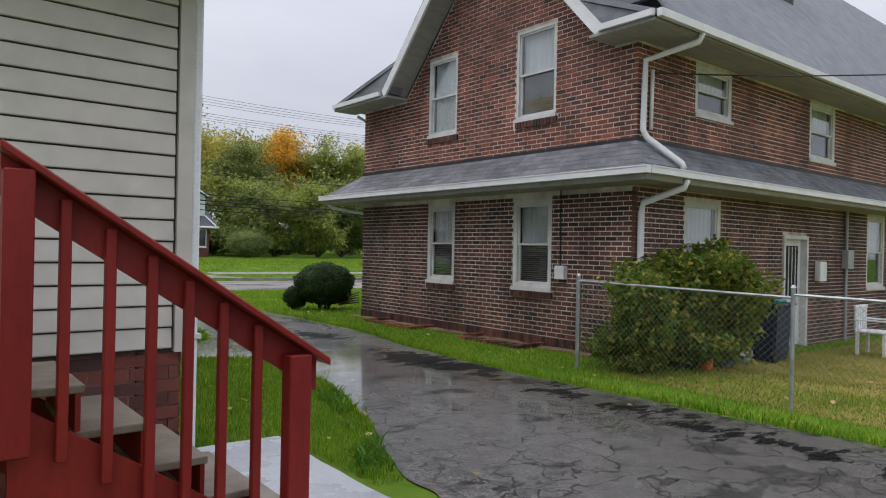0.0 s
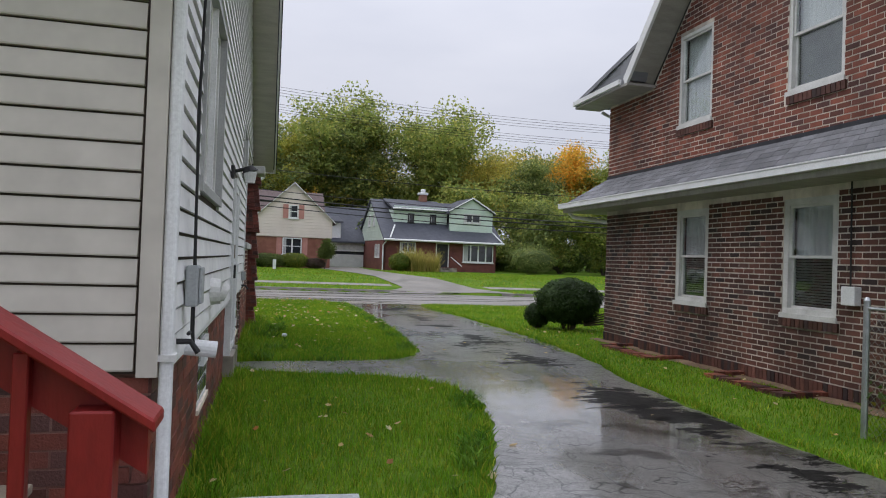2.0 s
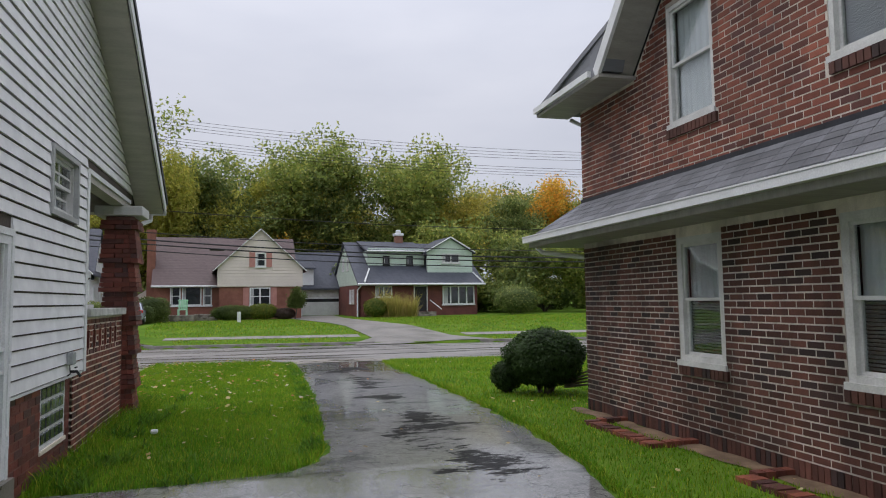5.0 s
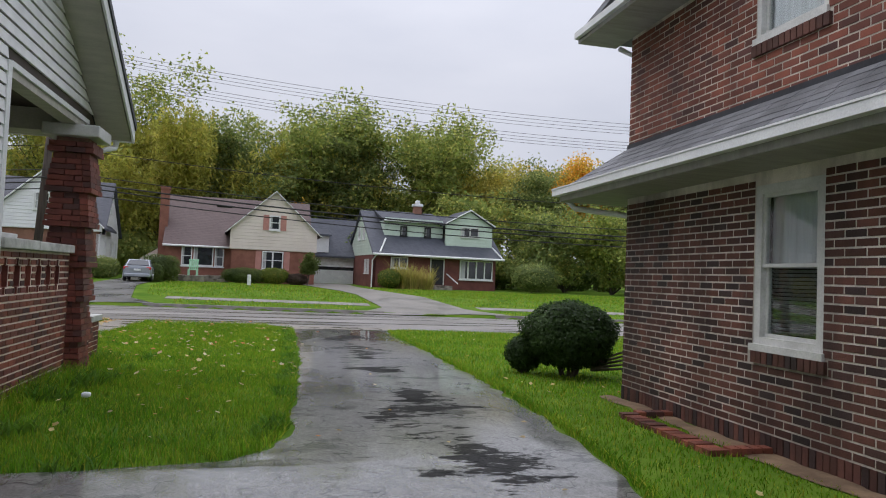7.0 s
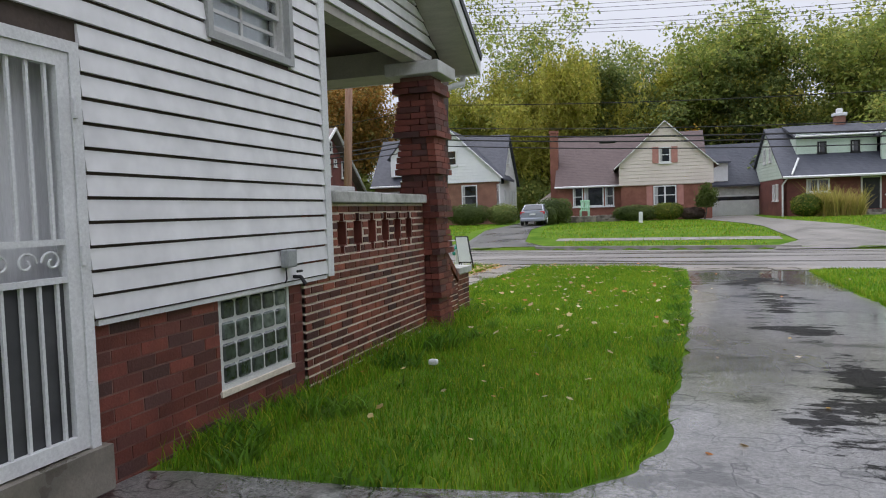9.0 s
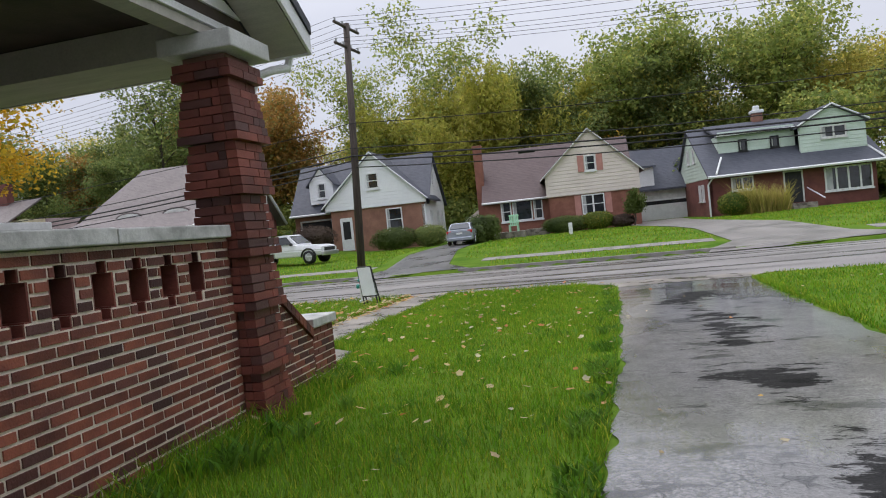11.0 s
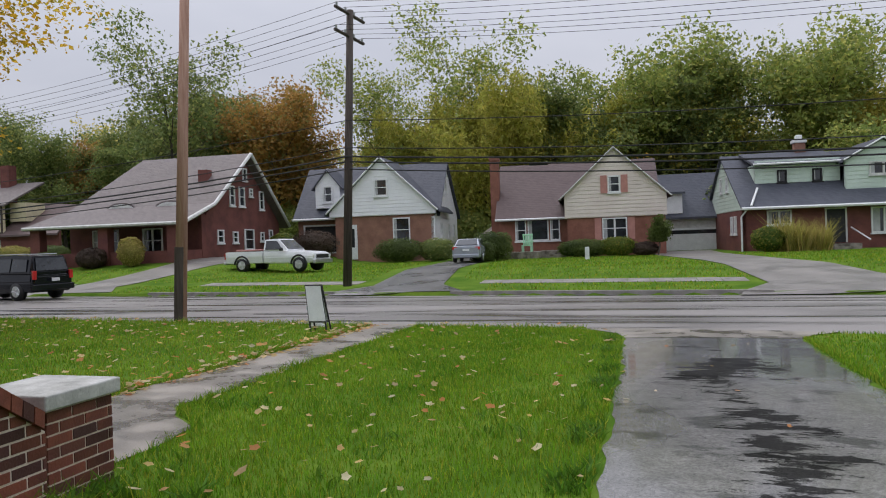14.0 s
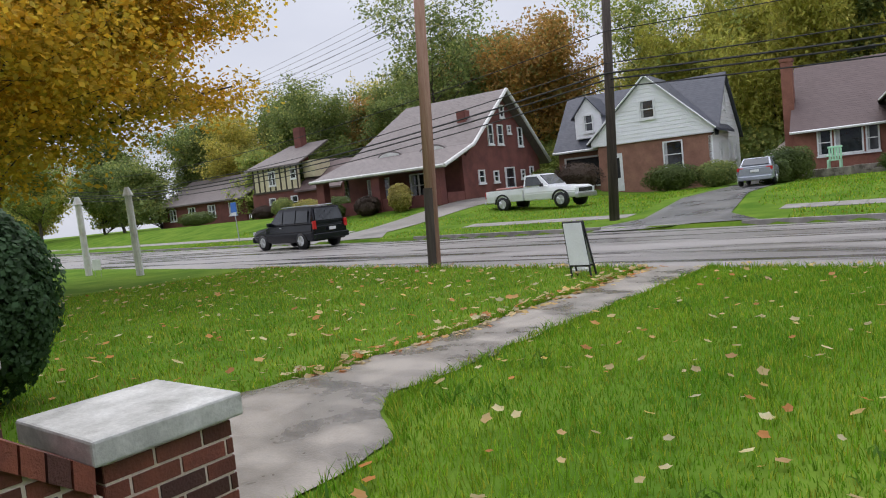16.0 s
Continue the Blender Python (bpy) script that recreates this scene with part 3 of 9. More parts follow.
def lay_bricks(F, wall, u0, u1, v0, high, holes, material, near=None, course=0.076, length=0.215, joint=0.0165, proud=0.003, back=0.05, bond=0.5, seed=1, limit=290, label=""):
    """Running bond on a wall: bricks within near=(u0,u1,v0,v1) are pieces of their own, the rest joined."""
    rng = random.Random(seed)
    unit = mesh_from("brick", [(x, y, z) for x in (-0.5, 0.5) for y, z in ((-0.5, -0.5), (0.5, -0.5), (0.5, 0.5), (-0.5, 0.5))], BOX_FACES)
    unit.materials.append(material)
    verts, faces, made, row, v = [], [], 0, 0, v0
    top = max(high(u0 + (u1 - u0) * k / 40) for k in range(1, 40))
    while v + course * 0.6 < top:
        span = inside_span(high, u0, u1, v + course)
        if span:
            a = u0 - (row % 2) * bond * length
            while a < span[1]:
                lo, hi = max(a, span[0]), min(a + length - joint, span[1])
                bits = [(lo, hi)] if hi - lo > 0.012 else []
                for h in holes:
                    if h[2] < v + course * 0.75 and h[3] > v + course * 0.25:
                        bits = [b for x, y in bits for b in ((x, min(y, h[0] - 0.004)), (max(x, h[1] + 0.004), y)) if b[1] - b[0] > 0.012]
                for x, y in bits:
                    w = proud + rng.uniform(-0.0015, 0.0015)
                    z0, z1 = v + joint / 2 + rng.uniform(-0.001, 0.001), v + course - joint / 2
                    if near and made < limit and near[0] <= x and y <= near[1] and near[2] <= v <= near[3]:
                        ob = new("brick", unit)
                        ob.parent = wall
                        ob.matrix_basis = F.matrix((x + y) / 2, (z0 + z1) / 2, (w - back) / 2) @ Matrix.Diagonal((y - x, w + back, z1 - z0, 1))
                        made += 1
                    else:
                        k = len(verts)
                        verts += [tuple(F.p(u, vv, ww)) for ww in (-back, w) for u, vv in ((x, z0), (y, z0), (y, z1), (x, z1))]
                        faces += [tuple(i + k for i in f) for f in BOX_FACES]
                a += length
        v += course
        row += 1
    if verts:
        rest = part("brickwork", mesh_from("brickwork", verts, faces), material, wall)
        tagged(rest, label, "", "", "stuff")


def lay_siding(F, parent, u0, u1, v0, high, holes, material, lap=0.13, name="siding_plank", gap=0.02):
    """Lapped boards: each lap is a piece, its lower edge standing out over the one beneath."""
    v, top = v0, max(high(u0 + (u1 - u0) * k / 40) for k in range(1, 40))
    while v < top - 0.01:
        s0, s1 = inside_span(high, u0, u1, v), inside_span(high, u0, u1, min(v + lap, top - 0.001))
        s1 = s1 or (((s0[0] + s0[1]) / 2 - 0.02, (s0[0] + s0[1]) / 2 + 0.02) if s0 else None)
        if s0 and s1:
            hs = [h for h in holes if h[2] < v + lap * 0.95 and h[3] > v + lap * 0.05]
            ends = sorted([(s0[0], s1[0])] + [(h[1], h[1]) for h in hs])
            stops = sorted([(s0[1], s1[1])] + [(h[0], h[0]) for h in hs])
            for (a0, a1), (b0, b1) in zip(ends, stops):
                if b0 - a0 > 0.02:
                    bm = bmesh.new()
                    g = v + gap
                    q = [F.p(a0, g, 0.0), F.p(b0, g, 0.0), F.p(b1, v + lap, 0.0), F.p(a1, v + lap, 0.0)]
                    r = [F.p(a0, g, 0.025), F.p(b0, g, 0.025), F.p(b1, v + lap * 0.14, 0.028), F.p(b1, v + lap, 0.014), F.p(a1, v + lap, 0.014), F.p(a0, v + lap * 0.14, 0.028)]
                    q, r = [bm.verts.new(p) for p in q], [bm.verts.new(p) for p in r]
                    for f in ((r[0], r[1], r[2], r[5]), (r[5], r[2], r[3], r[4]), (q[1], q[0], q[3], q[2]), (q[0], q[1], r[1], r[0]), (q[3], r[4], r[3], q[2]), (q[0], r[0], r[5], r[4], q[3]), (q[1], q[2], r[3], r[2], r[1])):
                        bm.faces.new(f)
                    part(name, bm, material, parent)
        v += lap


def ring_frame(F, u0, u1, v0, v1, w0, w1, t, bm=None, bottom=True):
    bm = bm or bmesh.new()
    if not bottom:
        prism(bm, [F.p(u, v, w0) for u, v in ((u0, v0), (u0, v1), (u1, v1), (u1, v0), (u1 - t, v0), (u1 - t, v1 - t), (u0 + t, v1 - t), (u0 + t, v0))], F.n * (w1 - w0))
        return bm
    loop = [[bm.verts.new(F.p(u, v, w)) for u, v in ((a, c), (b, c), (b, d), (a, d))] for w in (w0, w1) for a, b, c, d in ((u0, u1, v0, v1), (u0 + t, u1 - t, v0 + t, v1 - t))]
    for a, b in ((0, 1), (1, 3), (3, 2), (2, 0)):
        for i in range(4):
            j = (i + 1) % 4
            bm.faces.new((loop[a][i], loop[a][j], loop[b][j], loop[b][i]))
    return bm


def window(F, parent, u0, u1, v0, v1, deep=0.09, frame_w=0.07, frame_m=None, upper=None, lower=None, grid=False, sill=True, trim_out=0.02, label="", far=False):
    """A double-hung sash window set back in its opening, with a shallow box behind the panes, near-black for a room's
    shade.
    """
    frame_m = frame_m or M_DIRTY
    win = part("window", ring_frame(F, u0, u1, v0, v1, -deep, trim_out - 0.03 if not far else 0.02, frame_w), frame_m, parent, label)
    a, b, mid = u0 + frame_w, u1 - frame_w, (v0 + v1) / 2
    t = 0.035 if not far else 0.05
    for name, lo, hi, w in (("upper_sash", mid - 0.02, v1 - frame_w, -0.05), ("lower_sash", v0 + frame_w, mid + 0.02, -0.085)):
        bm = ring_frame(F, a, b, lo, hi, w - 0.02, w + 0.018, t)
        if grid:
            m = (a + b) / 2
            F.slab(bm, m - 0.012, m + 0.012, lo + t, hi - t, w - 0.012, w + 0.012)
            F.slab(bm, a + t, b - t, (lo + hi) / 2 - 0.012, (lo + hi) / 2 + 0.012, w - 0.012, w + 0.012)
        s = part(name, bm, frame_m, win)
        pane = part("pane", F.box(a + t, b - t, lo + t, hi - t, w - 0.004, w + 0.004), M_GLASS, s)
        pane.visible_shadow = False
    # shallow box whose near-black colour stands for the room's shade
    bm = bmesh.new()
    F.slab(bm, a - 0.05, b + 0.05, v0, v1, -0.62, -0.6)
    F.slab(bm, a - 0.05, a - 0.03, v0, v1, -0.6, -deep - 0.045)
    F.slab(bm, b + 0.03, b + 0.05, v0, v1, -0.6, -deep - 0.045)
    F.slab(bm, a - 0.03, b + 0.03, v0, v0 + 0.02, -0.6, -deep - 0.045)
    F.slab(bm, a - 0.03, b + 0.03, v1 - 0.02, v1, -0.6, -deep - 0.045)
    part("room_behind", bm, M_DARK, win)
    for m_, lo, hi in ((upper, mid, v1 - frame_w), (lower, v0 + frame_w, mid)):
        if m_ is None:
            continue
        bm = bmesh.new()
        if m_ is M_BLIND:
            n = int((hi - lo) / 0.035)
            for k in range(n):
                z = lo + (k + 0.5) * (hi - lo) / n
                hexa(bm, [F.p(a, z - 0.013, -0.16), F.p(b, z - 0.013, -0.16), F.p(b, z - 0.011, -0.16), F.p(a, z - 0.011, -0.16), F.p(a, z + 0.011, -0.135), F.p(b, z + 0.011, -0.135), F.p(b, z + 0.013, -0.135), F.p(a, z + 0.013, -0.135)])
            part("blind", bm, m_, win)
        else:
            n = 14
            for k in range(n):
                x0, x1 = a + (b - a) * k / n, a + (b - a) * (k + 1) / n
                wa, wb = (-0.12, -0.135) if k % 2 else (-0.135, -0.12)
                hexa(bm, [F.p(x0, lo, wa), F.p(x1, lo, wb), F.p(x1, lo, wb - 0.004), F.p(x0, lo, wa - 0.004), F.p(x0, hi, wa), F.p(x1, hi, wb), F.p(x1, hi, wb - 0.004), F.p(x0, hi, wa - 0.004)])
            part("curtain" if m_ is M_CURTAIN else "screen", bm, m_, win)
    if sill:
        part("sill", F.box(u0 - 0.02, u1 + 0.02, v0 - 0.045, v0 + 0.02, -deep, 0.03), frame_m, win)
    return win


# ---- ground ----
TILT = 0.12          # the street runs a little askew to the houses: across = y + TILT * x
NEAR_EDGE, FAR_EDGE = 28.2, 37.2


def smooth(a, b, t):
    t = min(max((t - a) / (b - a), 0.0), 1.0)
    return t * t * (3 - 2 * t)


def ramp_of(points, t):
    if t <= points[0][0]:
        return points[0][1]
    for (a, za), (b, zb) in zip(points, points[1:]):
        if t <= b:
            return za + (zb - za) * (t - a) / (b - a)
    return points[-1][1]


def ground_z(x, y):
    s = y + TILT * x
    z = ramp_of(((15, 0.0), (20, -0.09), (26, -0.2), (NEAR_EDGE - 0.15, -0.22), (NEAR_EDGE, -0.33), (FAR_EDGE, -0.33), (FAR_EDGE + 0.05, -0.2), (39.5, -0.12), (46, 0.26), (60, 0.36), (90, 0.6)), s)
    z += 0.85 * smooth(-13, -22, x) * smooth(40, 50, s)
    z -= 0.2 * smooth(8.3, 11, x) * smooth(9, 6, y)
    return z


DRIVE_L = ((-14, -6), (2.4, 2.35), (3.5, 2.5), (4.47, 2.71), (5.12, 3.0), (5.78, 3.33), (6.98, 3.71), (7.6, 3.9), (8.32, 4.02), (9.3, 3.94), (9.75, 3.69), (10.1, 3.1), (10.3, 2.3), (10.65, 1.3), (11.25, 1.3), (11.3, 2.65), (11.5, 3.7), (11.9, 4.05), (12.5, 4.19), (14.7, 4.32), (17.8, 4.42), (23.4, 4.5), (26.2, 4.48))
DRIVE_R = ((-14, 6.6), (2.6, 6.35), (4.5, 6.27), (5.6, 6.2), (7, 6.2), (9.5, 6.35), (11, 6.65), (12.5, 6.8), (15, 6.92), (19.8, 7.07), (23.5, 7.1), (26.2, 7.2))
WALK_L = ((18.2, -1.3), (19.6, -1.25), (20.6, -0.95), (22, -0.85), (28.0, -0.8))
WALK_R = ((18.2, 0.95), (19.2, 0.97), (19.5, 0.86), (19.72, 0.66), (19.9, 0.4), (20.15, 0.2), (22, 0.1), (28.0, 0.2))


def on_grass(x, y):
    s = y + TILT * x
    if s > NEAR_EDGE - 0.02:
        return False
    if y < 26.3 and ramp_of(DRIVE_L, y) - 0.03 < x < ramp_of(DRIVE_R, y) + 0.03:
        return False
    if y >= 26.2 and 4.4 - (y - 26.2) * 0.5 < x < 7.2 + (y - 26.2) * 0.6:
        return False
    if 18.0 < y and ramp_of(WALK_L, y) < x < ramp_of(WALK_R, y):
        return False
    if x < 1.33 and 4.8 < y < 16.6 or x > 8.16 + 0.05 * math.sin(y * 5) and 6.5 < y < 14.3:
        return False
    if -2.2 < x < 1.2 and y < 18.3:
        return False
    if 1.2 < x < 2.42 and 2.6 < y < 5.75 or x < 2.5 and y < 2.9:
        return False
    return True


def sheet(name, xs, ys, up, material, label, category):
    verts = [(x, y, ground_z(x, y) + up) for y in ys for x in xs]
    n = len(xs)
    faces = [(j * n + i, j * n + i + 1, (j + 1) * n + i + 1, (j + 1) * n + i) for j in range(len(ys) - 1) for i in range(n - 1)]
    return setting(name, mesh_from(name, verts, faces), material, label, category)


def strip(name, left, right, y0, y1, step, up, material, label, category, cols=8, jag=0.0):
    """A lane between two edges, laid on the ground."""
    rows = int((y1 - y0) / step)
    verts, faces = [], []
    for j in range(rows + 1):
        y = y0 + (y1 - y0) * j / rows
        a, b = ramp_of(left, y), ramp_of(right, y)
        a += jag * noise.noise((a * 2, y * 3.1, 1.5))
        b += jag * noise.noise((b * 2, y * 3.1, 7.5))
        for i in range(cols + 1):
            x = a + (b - a) * i / cols
            verts.append((x, y, ground_z(x, y) + up + 0.012 * math.sin(math.pi * i / cols)))
    n = cols + 1
    faces = [(j * n + i, j * n + i + 1, (j + 1) * n + i + 1, (j + 1) * n + i) for j in range(rows) for i in range(cols)]
    return setting(name, mesh_from(name, verts, faces), material, label, category)


near_x = [-30 + k * 0.5 for k in range(121)]
far_l, far_r = [-900, -500, -300, -200, -140, -100, -80, -65, -55, -48, -42, -38, -34], [34, 38, 44, 52, 62, 75, 90, 120, 170, 260, 400, 900]
near_y = [-14 + k * 0.4 for k in range(101)]
mid_y = [26.4 + k * 0.12 for k in range(150)] + [44.6 + k * 0.8 for k in range(20)]
sheet("ground", far_l + near_x + far_r, [-600, -200, -80, -40, -22] + near_y[:100] + mid_y + [62, 66, 72, 80, 90, 110, 150, 250, 500, 900], 0.0, M_SOIL, "wet green lawn ground reaching the woods", "ground")
strip("driveway", DRIVE_L, DRIVE_R, -14, 26.2, 0.06, 0.012, M_ASPHALT, "cracked rain-wet blacktop driveway between two houses", "driveway", 10, 0.08)
APRON_L, APRON_R = ((26.2, 4.48), (26.8, 4.35), (27.3, 3.95), (28.0, 2.6)), ((26.2, 7.2), (26.7, 7.5), (27.2, 8.1), (28.0, 9.6))
strip("driveway_apron", APRON_L, APRON_R, 26.2, 27.75, 0.05, 0.016, M_CONC, "worn concrete apron where driveway meets road", "pavement", 8, 0.03)
strip("front_walk", WALK_L, WALK_R, 18.2, 28.15, 0.06, 0.014, M_CONC, "damp concrete front walk littered with leaves", "path", 6, 0.12)
strip("back_lawn", ((-10, 7.0), (6.2, 7.15)), ((-10, 19.0), (6.2, 19.0)), -10, 6.2, 0.4, 0.003, M_SOIL_Y, "worn yellow-brown lawn behind the brick house", "lawn", 24, 0.05)
strip("bare_earth", ((6.5, 8.1), (9, 8.2), (11, 8.08), (14.3, 8.16)), ((6.5, 8.43), (14.3, 8.43)), 6.5, 14.3, 0.08, 0.012, M_DIRT, "bare damp earth along the brick wall", "soil", 4, 0.12)
strip("stair_pad", ((2.6, 1.15), (5.85, 1.2)), ((2.6, 2.4), (4.3, 2.35), (5.0, 2.36), (5.7, 2.4)), 2.6, 5.75, 0.1, 0.02, M_PAD, "wet grey concrete pad at the foot of the stairs", "pavement", 6, 0.015)

road_x = [-400, -200, -120, -80, -60] + [-48 + 4 * k for k in range(25)] + [60, 80, 120, 200, 400]
verts, faces = [], []
for x in road_x:
    for k in range(13):
        f = k / 12
        s = NEAR_EDGE - 0.1 + (FAR_EDGE - NEAR_EDGE + 0.14) * f
        verts.append((x, s - TILT * x, -0.31 + 0.07 * math.sin(math.pi * f)))
n = 13
faces = [(j * n + i, (j + 1) * n + i, (j + 1) * n + i + 1, j * n + i + 1) for j in range(len(road_x) - 1) for i in range(12)]
setting("road", mesh_from("road", verts, faces), M_ROAD, "patched grey street shining with rain", "road")
# far kerb in stretches, open at the driveways
bm = bmesh.new()
for a, b in ((-120, -23.5), (-15.5, -6.3), (-1.6, 8.6), (13.6, 120)):
    ya, yb = FAR_EDGE - TILT * a, FAR_EDGE - TILT * b
    hexa(bm, [(a, ya, -0.4), (b, yb, -0.4), (b, yb + 0.16, -0.4), (a, ya + 0.16, -0.4), (a, ya + 0.02, -0.16), (b, yb + 0.02, -0.16), (b, yb + 0.16, -0.155), (a, ya + 0.16, -0.155)])
setting("kerb", bm, M_KERB, "low weathered concrete kerb along the far side", "kerb")
bm = bmesh.new()
for a, b in ((-120, -24), (-15, -6.6), (-1.2, 8.4), (13.8, 120)):
    for k in range(12):
        x0, x1 = a + (b - a) * k / 12, a + (b - a) * (k + 1) / 12 - 0.02
        q = [(x, s - TILT * x, ground_z(x, s - TILT * x) + 0.015) for x, s in ((x0, 40.2), (x1, 40.2), (x1, 41.3), (x0, 41.3))]
        hexa(bm, [(x, y, z - 0.06) for x, y, z in q] + q)
setting("far_sidewalk", bm, M_KERB, "pale concrete sidewalk across the street", "sidewalk")


def lane(name, pts, half, material, label):
    """A far drive that climbs from the road to a house."""
    verts, faces = [], []
    fine = []
    for (x0, y0, h0), (x1, y1, h1) in zip(pts, pts[1:]):
        fine += [(x0 + (x1 - x0) * k / 12, y0 + (y1 - y0) * k / 12, h0 + (h1 - h0) * k / 12) for k in range(12)]
    fine.append(pts[-1])
    for x, y, h in fine:
        for e in (-1, -0.33, 0.33, 1):
            px = x + e * h * half
            verts.append((px, y, max(ground_z(px, y), -0.3) + 0.03))
    faces = [(j * 4 + i, j * 4 + i + 1, (j + 1) * 4 + i + 1, (j + 1) * 4 + i) for j in range(len(fine) - 1) for i in range(3)]
    setting(name, mesh_from(name, verts, faces), material, label, "driveway")


lane("far_driveway_1", ((-21.5, 39.9, 2.0), (-22.0, 42.5, 1.1), (-20.5, 48, 0.9), (-19.3, 62, 0.9)), 1.7, M_FAR_CONC, "concrete drive rising beside the dark brick house")
lane("far_driveway_2", ((-3.9, 37.7, 2.0), (-4.1, 40.2, 1.1), (-5.2, 48, 1.0), (-6.5, 66, 1.0)), 1.35, M_DRIVE_FAR, "dark wet drive with a parked silver car")
lane("far_driveway_3", ((11.0, 35.9, 2.0), (10.9, 38.5, 1.2), (9.6, 50, 1.0), (8.0, 60, 1.2), (7.6, 68, 1.4)), 1.7, M_FAR_CONC, "pale concrete drive leading to a garage")


def spread(n, region, keep, seed):
    rng = np.random.RandomState(seed)
    p = np.empty((n, 2))
    p[:, 0], p[:, 1] = rng.uniform(region[0], region[1], n), rng.uniform(region[2], region[3], n)
    return np.array([q for q in p if keep(q[0], q[1])])


def blades(name, pts, height, width, seed, material, label, lean=0.5, category="grass", kind="stuff"):
    """Grass: one bent blade a point, each an island of its own."""
    rng = np.random.RandomState(seed)
    n = len(pts)
    z = np.array([ground_z(x, y) for x, y in pts])
    patchy = np.array([noise.noise((x * 0.9, y * 0.9, 3.0)) for x, y in pts])
    a, h = rng.uniform(0, math.tau, n), height * rng.uniform(0.45, 1.25, n) * (1 + 0.55 * patchy)
    b = rng.uniform(0, math.tau, n)
    wx, wy = np.cos(a) * width / 2, np.sin(a) * width / 2
    lx, ly = np.cos(b) * h * lean * rng.uniform(0.2, 1.3, n), np.sin(b) * h * lean * rng.uniform(0.2, 1.3, n)
    v = np.empty((n, 5, 3))
    x, y = pts[:, 0], pts[:, 1]
    for k, (f, sgn, wide) in enumerate(((0, -1, 1), (0, 1, 1), (0.55, 1, 0.7), (0.55, -1, 0.7), (1, 0, 0))):
        v[:, k, 0] = x + sgn * wx * wide + lx * f * f
        v[:, k, 1] = y + sgn * wy * wide + ly * f * f
        v[:, k, 2] = z - 0.004 + h * (f if f < 1 else 0.95)
    base = np.arange(n)[:, None] * 5
    quads, tris = base + np.array([[0, 1, 2, 3]]), base + np.array([[3, 2, 4]])
    me = bpy.data.meshes.new(name)
    me.vertices.add(n * 5)
    me.vertices.foreach_set("co", v.reshape(-1))
    loops = np.concatenate([quads, tris], 1).reshape(-1)
    me.loops.add(len(loops))
    me.loops.foreach_set("vertex_index", loops)
    starts = np.stack([np.arange(n) * 7, np.arange(n) * 7 + 4], 1).reshape(-1)
    me.polygons.add(2 * n)
    me.polygons.foreach_set("loop_start", starts)
    me.update(calc_edges=True)
    me.validate()
    me.materials.append(material)
    return tagged(new(name, me), label, category, "", kind)


LANES = (((39.9, -21.5), (42.5, -22.0), (48, -20.5), (62, -19.3)), ((37.7, -3.9), (40.2, -4.1), (48, -5.2), (66, -6.5)), ((35.9, 11.0), (38.5, 10.9), (50, 9.6), (60, 8.0)))


def on_far_grass(x, y):
    s = y + TILT * x
    if s < FAR_EDGE + 0.2 or 40.1 < s < 41.4:
        return False
    if y > (48.2 if x < -19 else 58.5 if x < -8 else 59.6):
        return False
    return all(abs(x - ramp_of(p, y)) > (2.1 if s > 41 else 3.4) for p in LANES)


blades("lawn_grass", spread(95000, (1.3, 4.7, 4.3, 16.5), on_grass, 1), 0.075, 0.0065, 2, M_GRASS, "lush wet green lawn beside the driveway")
blades("lawn_grass", spread(95000, (0.0, 4.7, 16.5, 28.2), on_grass, 3), 0.07, 0.007, 4, M_GRASS, "lush wet front lawn strewn with leaves")
blades("lawn_grass", spread(85000, (-14, 0.1, 17.5, 30), on_grass, 5), 0.065, 0.011, 6, M_GRASS, "green and yellowing front lawn near the street")
blades("lawn_grass", spread(9000, (-14, 0.1, 17.5, 30), on_grass, 55), 0.06, 0.014, 56, M_GRASS_Y, "yellowed tufts scattered in the front lawn")
blades("lawn_grass", spread(26000, (6.1, 8.45, 2, 14.4), on_grass, 7), 0.055, 0.009, 8, M_GRASS, "thin grass verge along the brick house")
blades("lawn_grass", spread(60000, (6.9, 17, 14.2, 27.5), on_grass, 9), 0.065, 0.013, 10, M_GRASS, "mown green lawn by the round bush")
blades("lawn_grass", spread(16000, (7.1, 16, 1.0, 6.6), on_grass, 11), 0.05, 0.011, 12, M_GRASS_Y, "worn yellow-brown back lawn inside the fence")
blades("lawn_grass", spread(9000, (7.1, 16, 1.0, 6.6), on_grass, 12), 0.05, 0.011, 13, M_GRASS, "green tufts in the worn back lawn")
blades("far_lawn_grass", spread(70000, (-40, 34, 34, 60), on_far_grass, 57), 0.085, 0.04, 58, M_GRASS, "wet green front lawns across the street")
blades("far_lawn_grass", spread(7000, (-40, 34, 34, 60), on_far_grass, 59), 0.08, 0.05, 60, M_GRASS_Y, "yellowed patches in the far lawns")
tall = spread(9000, (1.32, 1.75, 10.8, 17.8), on_grass, 13)
blades("tall_grass", tall[:2600], 0.2, 0.01, 14, M_GRASS, "long unmown grass against the porch wall", 0.7)
blades("tall_grass", spread(2600, (1.32, 1.6, 5.0, 10.2), on_grass, 15)[:1600], 0.17, 0.01, 16, M_GRASS, "long grass along the house foundation", 0.7)


def clumped(pts, scale, level, seed):
    return np.array([q for q in pts if noise.noise((q[0] * scale, q[1] * scale, seed)) > level])


